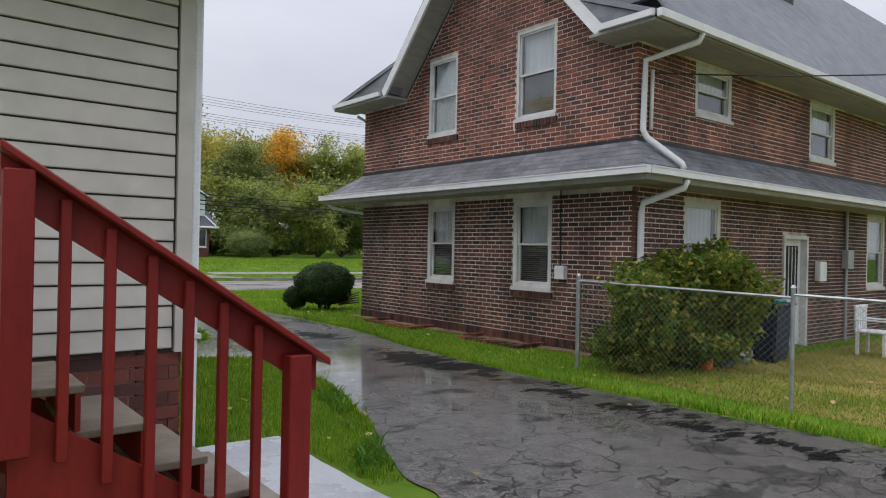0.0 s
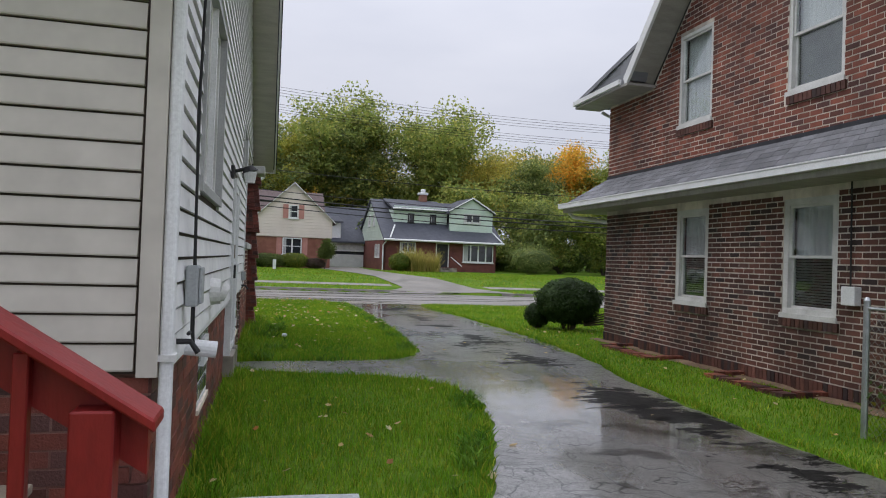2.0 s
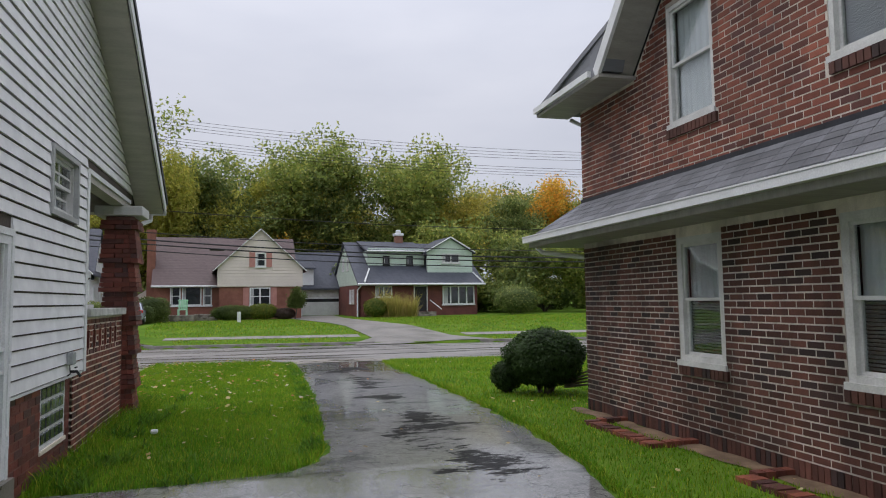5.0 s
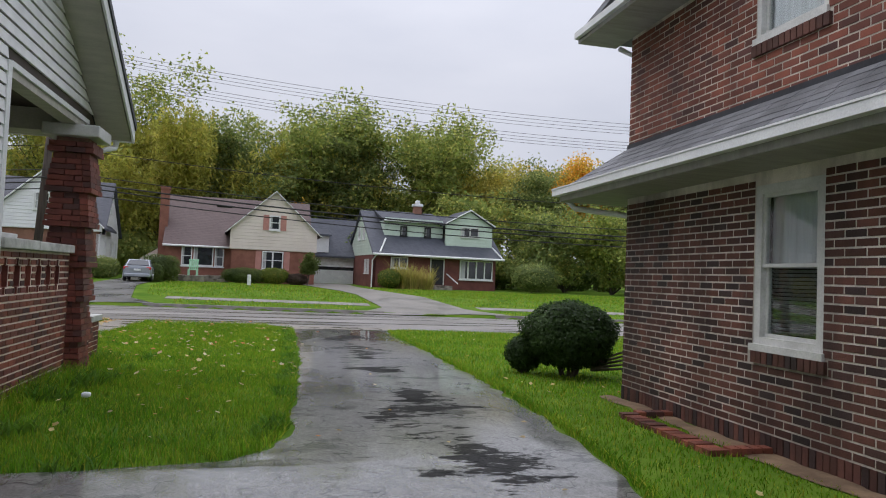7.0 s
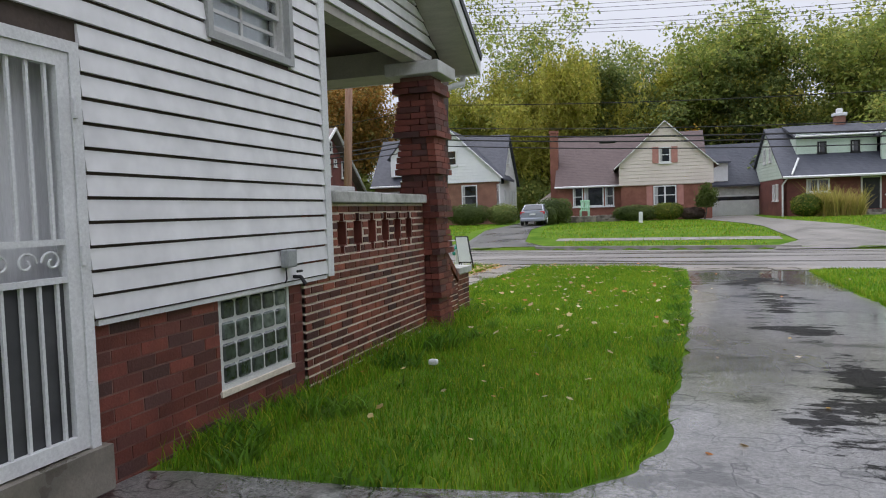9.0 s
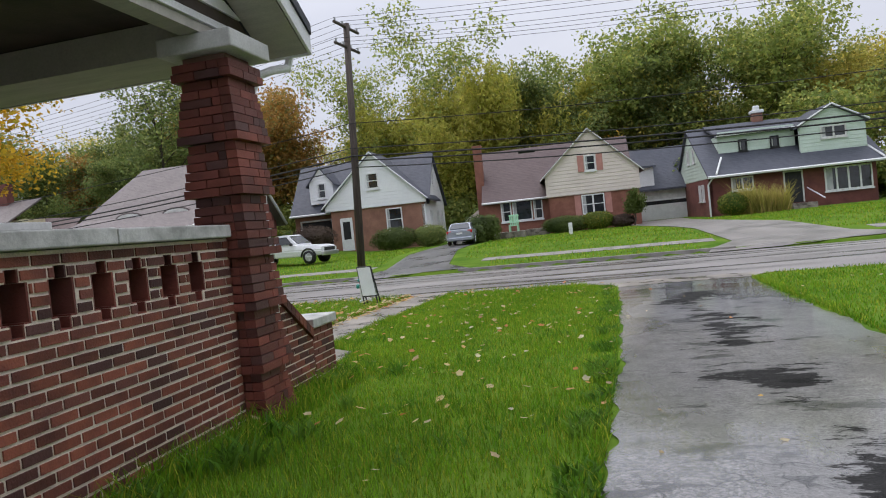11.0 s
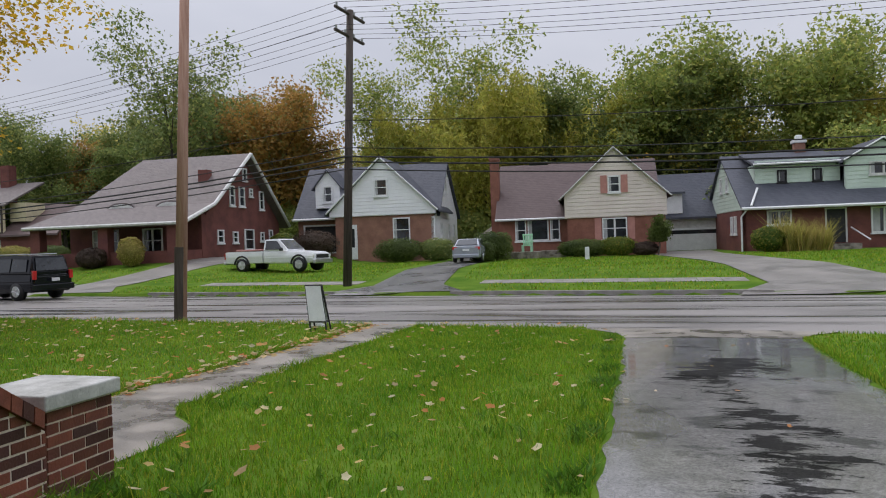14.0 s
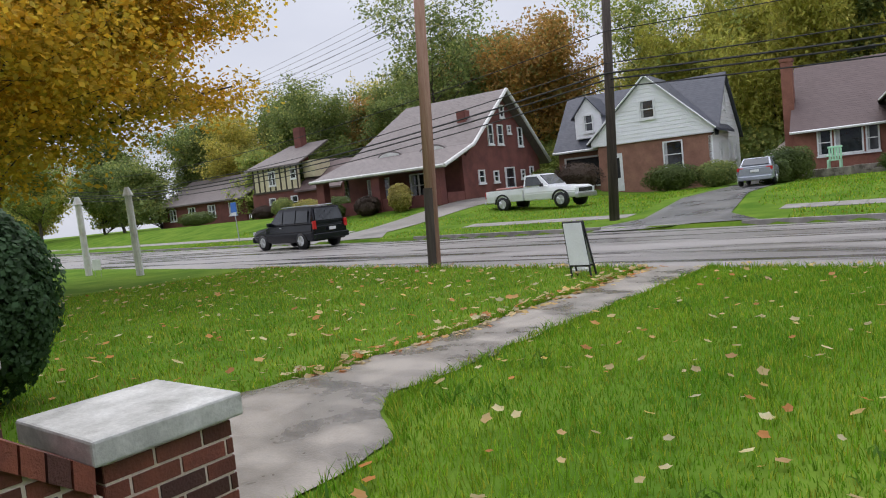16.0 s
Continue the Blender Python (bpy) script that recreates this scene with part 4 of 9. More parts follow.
blades("weeds", clumped(spread(5000, (1.33, 2.1, 10.9, 18.3), on_grass, 61), 2.2, 0.12, 3.3), 0.15, 0.03, 62, M_WEED, "dark broad-leaved weeds along the porch foot", 1.0, "weeds")
edge = np.array([q for q in spread(60000, (2.2, 5, 4.5, 26.2), on_grass, 63) if abs(q[0] - ramp_of(DRIVE_L, q[1])) < 0.3])
blades("weeds", clumped(edge, 1.7, 0.12, 8.1), 0.11, 0.026, 64, M_WEED, "dark weedy clumps on the driveway edge", 1.1, "weeds")
blades("weeds", clumped(spread(9000, (0.1, 4.4, 8, 27), on_grass, 65), 1.3, 0.32, 5.7), 0.1, 0.022, 66, M_WEED, "darker clover clumps in the lawn", 1.1, "weeds")
edge = [q for q in spread(30000, (3, 5, 5, 26), on_grass, 17) if abs(q[0] - ramp_of(DRIVE_L, q[1])) < 0.14]
blades("edge_grass", np.array(edge), 0.12, 0.011, 18, M_GRASS, "ragged grass hanging over the driveway edge", 0.9)
edge = [q for q in spread(60000, (6, 7.5, 2, 26.3), on_grass, 67) if abs(q[0] - ramp_of(DRIVE_R, q[1])) < 0.16]
blades("edge_grass", np.array(edge), 0.1, 0.012, 68, M_GRASS, "ragged grass along the far driveway edge", 0.9)
edge = [q for q in spread(40000, (-2, 2, 18.3, 28), on_grass, 27) if min(abs(q[0] - ramp_of(WALK_L, q[1])), abs(q[0] - ramp_of(WALK_R, q[1]))) < 0.13]
blades("edge_grass", np.array(edge), 0.11, 0.008, 28, M_GRASS, "ragged grass along the front walk", 0.9)
edge = [q for q in spread(30000, (-14, 4.5, 26, 30.5), on_grass, 19) if q[1] + TILT * q[0] > NEAR_EDGE - 0.35]
blades("edge_grass", np.array(edge), 0.13, 0.014, 20, M_GRASS, "ragged grass edge along the street", 0.8)


def leaves_on_ground(name, pts, size, seed, label):
    rng = random.Random(seed)
    verts, faces = [], []
    for x, y in pts:
        z = ground_z(x, y) + rng.uniform(0.045, 0.1) * (1 if on_grass(x, y) else 0.3)
        a, s, cup = rng.uniform(0, 6.28), size * rng.uniform(0.5, 1.3), rng.uniform(0.1, 0.5)
        tx, ty = rng.uniform(-0.4, 0.4), rng.uniform(-0.4, 0.4)
        k = len(verts)
        n = 10
        verts.append((x, y, z))
        for i in range(n):
            r = s * (0.68 if i % 2 else 1.0) * (0.65 if i in (8, 9, 0) else 1)
            dx, dy = r * math.cos(a + i * math.tau / n), r * math.sin(a + i * math.tau / n)
            verts.append((x + dx, y + dy, z + tx * dx + ty * dy + cup * r * r / s * 0.4))
        faces += [(k, k + 1 + i, k + 1 + (i + 1) % n) for i in range(n)]
    return tagged(part(name, mesh_from(name, verts, faces), M_LEAF_L), label, "leaves", "", "stuff")


walk_edge = [(ramp_of(WALK_L, y) + random.gauss(0.02, 0.09), y) for y in np.random.RandomState(5).uniform(20.3, 28, 340)]
road_edge = [(x, NEAR_EDGE - TILT * x - abs(random.gauss(0.05, 0.12))) for x in np.random.RandomState(6).uniform(-14, 4, 260)]
leaves_on_ground("fallen_leaves", list(spread(800, (-14, 0, 18.5, 29.5), on_grass, 21)) + walk_edge + road_edge, 0.055, 22, "scattered pale and orange fallen maple leaves")
leaves_on_ground("fallen_leaves", list(spread(290, (0.2, 4.5, 15.5, 28), on_grass, 23)), 0.047, 24, "yellow and orange leaves lying on the lawn")
leaves_on_ground("fallen_leaves", list(spread(60, (1.4, 4.4, 5, 15.5), on_grass, 25)) + list(spread(160, (6.2, 12, 3, 26), on_grass, 27)) + list(spread(45, (2.8, 6.6, 4, 26), lambda x, y: not on_grass(x, y), 29)), 0.035, 26, "a few small leaves on grass and blacktop")


# ---- the white-sided house with the brick porch ----
WX = 1.32
side = Face((WX, 0, 0), (0, 1, 0), (1, 0, 0))
rear = Face((0, 4.8, 0), (1, 0, 0), (0, -1, 0))
house = thing("house", (-2.5, 10, 0), 0, "white vinyl-sided house with brick foundation and porch", "house")
RIDGE_Y = 10.6


def gable_high(u):
    return 3.28 + 0.6078 * (17.0 - u) if u > RIDGE_Y else 3.23 + 0.6156 * (u - 4.2)


DOOR = (9.86, 10.84, 0.2, 2.39)
TWIN = (6.11, 7.66, 1.96, 3.36)
SMALL = (11.95, 12.95, 2.72, 3.36)
PORCH = (13.53, 16.99, -1.0, 3.42)
BLOCK_A, BLOCK_B = (6.95, 7.75, 0.3, 0.94), (11.96, 12.86, 0.28, 0.94)
# dark backing shows through the lap gaps as painted shadow lines
wall_side = part("wall", wall_slab(side, 4.8, 16.97, 0.94, gable_high, [DOOR, TWIN, SMALL, PORCH], -0.2, 0.0, (RIDGE_Y, 16.76)), M_TIMBER_LAPSHADE, house, "white lapped vinyl siding wall")
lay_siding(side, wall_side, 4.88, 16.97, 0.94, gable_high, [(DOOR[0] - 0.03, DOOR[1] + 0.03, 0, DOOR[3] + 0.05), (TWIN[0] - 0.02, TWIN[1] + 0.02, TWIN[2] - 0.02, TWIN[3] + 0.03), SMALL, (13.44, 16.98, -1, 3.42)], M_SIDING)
# same dark backing paints the lap shadows on the rear wall
wall_rear = part("wall", wall_slab(rear, -7.0, WX - 0.2, 0.94, lambda u: 3.4, [], -0.2, 0.0), M_TIMBER_LAPSHADE, house, "almond lapped vinyl siding wall")
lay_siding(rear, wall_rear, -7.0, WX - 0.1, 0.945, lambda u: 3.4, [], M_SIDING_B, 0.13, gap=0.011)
base = part("foundation", wall_slab(side, 4.837, 13.6, -0.3, lambda u: 0.935, [DOOR, BLOCK_A, BLOCK_B], -0.28, -0.03), M_MORTAR_F, house, "damp dark red brick foundation")
side_in = Face((WX - 0.03, 0, 0), (0, 1, 0), (1, 0, 0))
lay_bricks(side_in, base, 4.83, 13.05, -0.06, lambda u: 0.93, [DOOR, BLOCK_A, BLOCK_B], M_BRICK_F, (5.0, 13.05, -0.1, 1.0), 0.082, 0.225, 0.011, 0.004, 0.03, seed=3)
base_r = part("foundation", wall_slab(rear, -7.0, WX - 0.29, -0.3, lambda u: 0.955, [], -0.28, -0.03), M_MORTAR_F, house, "damp dark red brick foundation")
rear_in = Face((0, 4.83, 0), (1, 0, 0), (0, -1, 0))
lay_bricks(rear_in, base_r, -2.6, WX - 0.04, -0.06, lambda u: 0.94, [], M_BRICK_F, (-0.5, 1.3, -0.1, 1.0), 0.082, 0.225, 0.011, 0.004, 0.03, seed=4)
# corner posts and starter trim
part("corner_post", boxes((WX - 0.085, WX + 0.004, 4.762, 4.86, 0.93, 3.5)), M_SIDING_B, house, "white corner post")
part("corner_post", boxes((WX + 0.002, WX + 0.035, 13.43, 13.53, 0.93, 3.42)), M_WHITE, house)
part("starter_trim", boxes((WX - 0.02, WX + 0.016, 4.86, 9.8, 0.915, 0.945), (WX - 0.02, WX + 0.016, 10.9, 13.43, 0.915, 0.945)), M_WHITE, house)
part("porch_header_trim", boxes((WX - 0.2, WX + 0.028, 13.53, 16.35, 3.38, 3.44)), M_WHITE, house)
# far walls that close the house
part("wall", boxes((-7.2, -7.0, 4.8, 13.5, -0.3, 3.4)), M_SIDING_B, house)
part("wall", boxes((-7.0, WX - 0.2, 13.36, 13.52, -0.3, 3.42)), M_SIDING, house, "white siding wall at the back of the porch")
# roof: two slopes, dark deck, cream rake soffit
for a, za, b, zb in ((4.2, 3.31, RIDGE_Y, 7.25), (17.0, 3.36, RIDGE_Y, 7.25)):
    bm = bmesh.new()
    hexa(bm, [(-7.7, a, za), (1.78, a, za), (1.78, b, zb), (-7.7, b, zb), (-7.7, a, za + 0.2), (1.78, a, za + 0.2), (1.78, b, zb + 0.2), (-7.7, b, zb + 0.2)])
    part("roof", bm, M_SHING_D, house, "dark shingled roof slope")
    bm = bmesh.new()
    hexa(bm, [(WX + 0.01, a, za - 0.06), (1.76, a, za - 0.06), (1.76, b, zb - 0.06), (WX + 0.01, b, zb - 0.06), (WX + 0.01, a, za - 0.004), (1.76, a, za - 0.004), (1.76, b, zb - 0.004), (WX + 0.01, b, zb - 0.004)])
    part("rake_soffit", bm, M_SOFFIT, house, "cream vinyl soffit under the rake")
    bm = bmesh.new()
    hexa(bm, [(1.782, a, za - 0.08), (1.81, a, za - 0.08), (1.81, b, zb - 0.08), (1.782, b, zb - 0.08), (1.782, a, za + 0.1), (1.81, a, za + 0.1), (1.81, b, zb + 0.1), (1.782, b, zb + 0.1)])
    part("rake_board", bm, M_WHITE, house)
    bm = bmesh.new()
    hexa(bm, [(1.782, a, za + 0.104), (1.83, a, za + 0.104), (1.83, b, zb + 0.104), (1.782, b, zb + 0.104), (1.782, a, za + 0.205), (1.83, a, za + 0.205), (1.83, b, zb + 0.205), (1.782, b, zb + 0.205)])
    part("drip_edge", bm, M_FLASH, house, "black metal drip edge")
part("eave_soffit", boxes((-7.7, WX, 16.42, 17.0, 3.29, 3.33)), M_SOFFIT, house)
part("eave_board", boxes((-7.7, 1.8, 17.002, 17.03, 3.28, 3.5)), M_WHITE, house)

# windows and doors
win = window(side, house, TWIN[0], 6.86, TWIN[2], TWIN[3], 0.1, 0.07, M_DIRTY, None, M_SCREEN, label="white double-hung window with screen")
win = window(side, house, 6.9, TWIN[1], TWIN[2], TWIN[3], 0.1, 0.07, M_DIRTY, None, M_SCREEN, label="white double-hung window with screen")
part("window_casing", ring_frame(side, TWIN[0] - 0.05, TWIN[1] + 0.05, TWIN[2] - 0.06, TWIN[3] + 0.05, -0.02, 0.045, 0.06), M_TRIM, house, "grey-white window casing")
part("window_mullion", side.box(6.855, 6.905, TWIN[2], TWIN[3], -0.1, 0.03), M_WHITE, house)
window(side, house, *SMALL, 0.08, 0.05, M_DIRTY, M_CURTAIN, M_CURTAIN, grid=True, sill=False, label="small fixed window with grey casing")
part("window_casing", ring_frame(side, SMALL[0] - 0.04, SMALL[1] + 0.03, SMALL[2] - 0.05, SMALL[3] + 0.04, -0.02, 0.045, 0.055), M_TRIM, house, "grey-white window casing")
door = part("door", side.box(DOOR[0] + 0.06, DOOR[1] - 0.06, 0.32, 2.3, -0.16, -0.11), M_CURTAIN, house, "pale inner door behind security bars")
part("door_frame", ring_frame(side, DOOR[0], DOOR[1], DOOR[2], DOOR[3], -0.18, 0.05, 0.06, None, False), M_WHITE, door)
storm = ring_frame(side, DOOR[0] + 0.062, DOOR[1] - 0.062, 0.3, DOOR[3] - 0.062, 0.0, 0.04, 0.075)
side.slab(storm, DOOR[0] + 0.13, DOOR[1] - 0.13, 1.17, 1.2, 0.0, 0.036)
side.slab(storm, DOOR[0] + 0.13, DOOR[1] - 0.13, 1.36, 1.39, 0.0, 0.036)
storm = part("security_door", storm, M_WHITE, house, "white steel security door with vertical bars")
for k in range(7):
    u = DOOR[0] + 0.19 + k * 0.1
    bar = bmesh.new()
    side.slab(bar, u - 0.008, u + 0.008, 0.37, 1.17, 0.01, 0.028)
    side.slab(bar, u - 0.008, u + 0.008, 1.39, 2.26, 0.01, 0.028)
    part("bar", bar, M_WHITE, storm)
for k in range(5):
    u = DOOR[0] + 0.21 + k * 0.14
    s = 1 if k % 2 else -1
    curl = [(0.42 * j, 0.058 - 0.0027 * j) for j in range(19)]
    part("scroll", pipe([side.p(u + s * r * math.cos(a), 1.28 + r * math.sin(a), 0.02) for a, r in curl], 0.007, 6), M_WHITE, storm, "scrolled ironwork")
part("panel", side.box(DOOR[0] + 0.13, DOOR[1] - 0.13, 0.37, 1.17, -0.004, 0.004), M_SCREEN, storm, "dark mesh lower panel")
lock = part("lock_box", side.box(DOOR[0] + 0.07, DOOR[0] + 0.13, 1.2, 1.36, 0.04, 0.075), M_BLACK, storm, "black lock plate")
part("keypad", side.box(DOOR[0] + 0.06, DOOR[0] + 0.12, 1.44, 1.6, 0.04, 0.06), M_TREAD, storm, "brass-coloured plate")
for v in (0.55, 1.25, 2.0):
    bm = bmesh.new()
    tube(bm, side.p(DOOR[1] - 0.05, v, 0.055), side.p(DOOR[1] - 0.05, v + 0.1, 0.055), 0.012)
    part("hinge", bm, M_WHITE, storm)
part("threshold", side.box(DOOR[0] - 0.04, DOOR[1] + 0.04, 0.05, 0.29, -0.2, 0.09), M_CONC, house, "concrete door step")


def block_window(F, b, vent=False):
    win = part("glass_block_window", ring_frame(F, b[0], b[1], b[2], b[3], -0.12, 0.0, 0.03), M_GROUT, house, "mortared glass-block basement window")
    cols, rows = round((b[1] - b[0] - 0.05) / 0.17), round((b[3] - b[2] - 0.05) / 0.15)
    part("grout", F.box(b[0] + 0.03, b[1] - 0.03, b[2] + 0.03, b[3] - 0.03, -0.12, -0.012), M_GROUT, win)
    for i in range(cols):
        for j in range(rows):
            u0, v0 = b[0] + 0.03 + i * (b[1] - b[0] - 0.06) / cols, b[2] + 0.03 + j * (b[3] - b[2] - 0.06) / rows
            if vent and i >= 1 and i < 4 and j == rows - 2:
                continue
            bm = bmesh.new()
            u1, v1 = u0 + (b[1] - b[0] - 0.06) / cols, v0 + (b[3] - b[2] - 0.06) / rows
            F.slab(bm, u0 + 0.013, u1 - 0.013, v0 + 0.013, v1 - 0.013, -0.05, 0.004)
            bmesh.ops.bevel(bm, geom=bm.edges[:], offset=0.014, segments=1, affect="EDGES")
            part("glass_block", bm, M_GLASSBLOCK, win)
    if vent:
        v = part("vent_frame", ring_frame(F, b[0] + 0.2, b[0] + 0.56, b[3] - 0.34, b[3] - 0.12, -0.02, 0.03, 0.035), M_WHITE, win, "white hopper vent")
        part("vent_pane", F.box(b[0] + 0.235, b[0] + 0.525, b[3] - 0.305, b[3] - 0.155, -0.03, -0.01), M_DARK, v)
    part("ledge", F.box(b[0] - 0.02, b[1] + 0.02, b[2] - 0.04, b[2], -0.1, 0.02), M_MORTAR_P, win)


block_window(side_in, BLOCK_A, True)
block_window(side_in, BLOCK_B)

# downspout at the rear corner, pipe stub, meter, vent hood, lamp, tap
ds = part("downspout", soft_box(WX + 0.006, WX + 0.065, 4.785, 4.86, 0.14, 3.3, 0.018, 3), M_WHITE, house, "white painted downspout at the corner")
part("strap", boxes((WX + 0.003, WX + 0.08, 4.77, 4.876, 1.0, 1.03)), M_DIRTY, ds, "rust-stained strap")
part("shoe", pipe([(WX + 0.04, 4.82, 0.2), (WX + 0.06, 4.78, 0.1), (WX + 0.12, 4.6, 0.05)], 0.045), M_WHITE, ds)
stub = tagged(part("vent_pipe", pipe([(WX - 0.05, 5.7, 0.955), (WX + 0.19, 5.73, 0.925)], 0.05, 16), M_WHITE), "white plastic vent pipe sticking out of the wall", "pipe")
meter = thing("electric_meter", (WX + 0.02, 5.55, 1.1), 0, "grey electric box with cables on white siding", "meter")
bm = soft_box(WX + 0.03, WX + 0.1, 5.45, 5.6, 1.2, 1.43, 0.012)
part("case", bm, M_GREYBOX, meter)
part("cover", soft_box(WX + 0.101, WX + 0.12, 5.46, 5.59, 1.215, 1.42, 0.008), M_GREYBOX, meter)
part("cable", pipe([(WX + 0.08, 5.52, 3.5), (WX + 0.06, 5.53, 2.4), (WX + 0.07, 5.51, 1.43)], 0.009, 6), M_WIRE, meter, "black service cable")
part("cable", pipe([(WX + 0.08, 5.56, 3.5), (WX + 0.05, 5.58, 2.3), (WX + 0.07, 5.55, 1.43)], 0.008, 6), M_WIRE, meter, "black service cable")
part("cable_loop", pipe([(WX + 0.07, 5.48, 1.2), (WX + 0.07, 5.49, 1.05), (WX + 0.08, 5.53, 0.99), (WX + 0.07, 5.57, 1.05), (WX + 0.07, 5.56, 1.2)], 0.008, 6), M_WIRE, meter)
hood = thing("vent_hood", (WX + 0.02, 7.24, 1.1), 0, "round white dryer vent hood on siding", "vent")
bm = bmesh.new()
tube(bm, (WX + 0.02, 7.24, 1.19), (WX + 0.1, 7.24, 1.19), 0.11, 0.1, 16)
part("collar", bm, M_DIRTY, hood)
bm = bmesh.new()
tube(bm, (WX + 0.101, 7.24, 1.19), (WX + 0.15, 7.24, 1.17), 0.095, 0.06, 16)
part("flap", bm, M_DIRTY, hood)
lamp = thing("wall_lamp", (WX + 0.02, 9.25, 2.37), 0, "black outdoor wall lamp with clear shade", "lamp")
bm = soft_box(WX + 0.022, WX + 0.06, 9.18, 9.32, 2.32, 2.46, 0.01)
part("backplate", bm, M_BLACK, lamp)
part("arm", pipe([(WX + 0.06, 9.25, 2.4), (WX + 0.2, 9.25, 2.44)], 0.02), M_BLACK, lamp)
bm = bmesh.new()
tube(bm, (WX + 0.2, 9.25, 2.46), (WX + 0.22, 9.25, 2.4), 0.05, 0.09, 14)
part("cap", bm, M_BLACK, lamp)
bm = bmesh.new()
tube(bm, (WX + 0.22, 9.25, 2.398), (WX + 0.225, 9.25, 2.28), 0.075, 0.05, 14)
part("shade", bm, M_CLEARLENS, lamp, "clear glass shade")
outlet = thing("outlet_box", (WX + 0.02, 12.75, 1.1), 0, "grey weatherproof outlet box above a garden tap", "outlet")
part("cover", soft_box(WX + 0.022, WX + 0.09, 12.68, 12.82, 1.07, 1.21, 0.01), M_GREYBOX, outlet)
part("cable", pipe([(WX + 0.05, 12.71, 1.07), (WX + 0.06, 12.7, 0.98), (WX + 0.03, 12.72, 0.95)], 0.006, 6), M_WIRE, outlet)
for y0, z0 in ((12.86, 0.985), (5.28, 1.03)):
    tap = thing("garden_tap", (WX + 0.02, y0, z0), 0, "dark metal garden tap on the wall", "tap")
    part("spout", pipe([(WX - 0.02, y0, z0), (WX + 0.09, y0, z0), (WX + 0.13, y0, z0 - 0.06)], 0.016, 8), M_BLACK, tap)
    part("handle", pipe([(WX + 0.08, y0 - 0.035, z0 + 0.045), (WX + 0.08, y0 + 0.035, z0 + 0.045)], 0.01, 8), M_BLACK, tap)

# ---- porch ----
porch = thing("porch", (-2, 15, 0), 0, "brick front porch with pierced parapet and flared column", "porch")
OPEN = []
for k in range(6):
    c = 13.78 + k * 0.335
    OPEN += [(c - 0.1, c + 0.1, 1.1792, 1.4078), (c - 0.048, c + 0.048, 1.4078, 1.484), (c - 0.048, c + 0.048, 1.103, 1.1792)]
parapet = part("parapet", wall_slab(side, 13.06, 15.93, -0.3, lambda u: 1.575, OPEN, -0.28, -0.004), M_MORTAR_P, porch, "red brick parapet with cream joints and cross-shaped openings")
lay_bricks(side, parapet, 13.06, 15.93, -0.04, lambda u: 1.572, OPEN, M_BRICK_P, (13.4, 15.8, 0.3, 1.6), 0.0762, 0.215, 0.021, 0.006, 0.03, seed=7)
for c in range(6):
    u = 13.78 + c * 0.335
    for a, b, lo, hi in ((u - 0.1, u - 0.085, 1.18, 1.407), (u + 0.085, u + 0.1, 1.18, 1.407), (u - 0.048, u - 0.036, 1.409, 1.484), (u + 0.036, u + 0.048, 1.409, 1.484), (u - 0.048, u - 0.036, 1.115, 1.178), (u + 0.036, u + 0.048, 1.115, 1.178), (u - 0.048, u + 0.048, 1.103, 1.114), (u - 0.084, u - 0.049, 1.18, 1.19), (u + 0.049, u + 0.084, 1.18, 1.19)):
        part("reveal_brick", side.box(a, b, lo, hi, -0.275, -0.008), M_BRICK_F, parapet)
bm = soft_box(WX - 0.36, WX + 0.07, 13.535, 14.55, 1.58, 1.69, 0.012)
part("coping", bm, M_STONE, porch, "pale stone coping")
part("coping", soft_box(WX - 0.36, WX + 0.07, 14.56, 15.9, 1.58, 1.685, 0.012), M_STONE, porch, "pale stone coping")
board = tagged(part("loose_slab", soft_box(WX - 0.34, WX - 0.02, 13.62, 14.12, 1.692, 1.74, 0.008), M_DIRTY), "white slab lying on the porch coping", "slab")
part("porch_floor", boxes((-6.8, WX - 0.29, 13.53, 16.3, 0.55, 0.72)), M_CONC, porch)
part("porch_ceiling", boxes((-6.9, WX - 0.21, 13.53, 16.1, 3.5, 3.53)), M_TIMBER_LAPSHADE, porch, "dark boarded porch ceiling")
part("front_beam", boxes((-6.9, WX - 0.21, 16.02, 16.4, 3.2, 3.49)), M_SOFFIT, porch, "cream boxed porch beam")
part("inner_trim", boxes((-6.9, WX - 0.21, 13.525, 13.56, 3.3, 3.49)), M_DIRTY, porch)
part("front_parapet", boxes((-6.8, -1.9, 16.0, 16.28, -0.3, 1.57)), M_BRICK_P, porch)


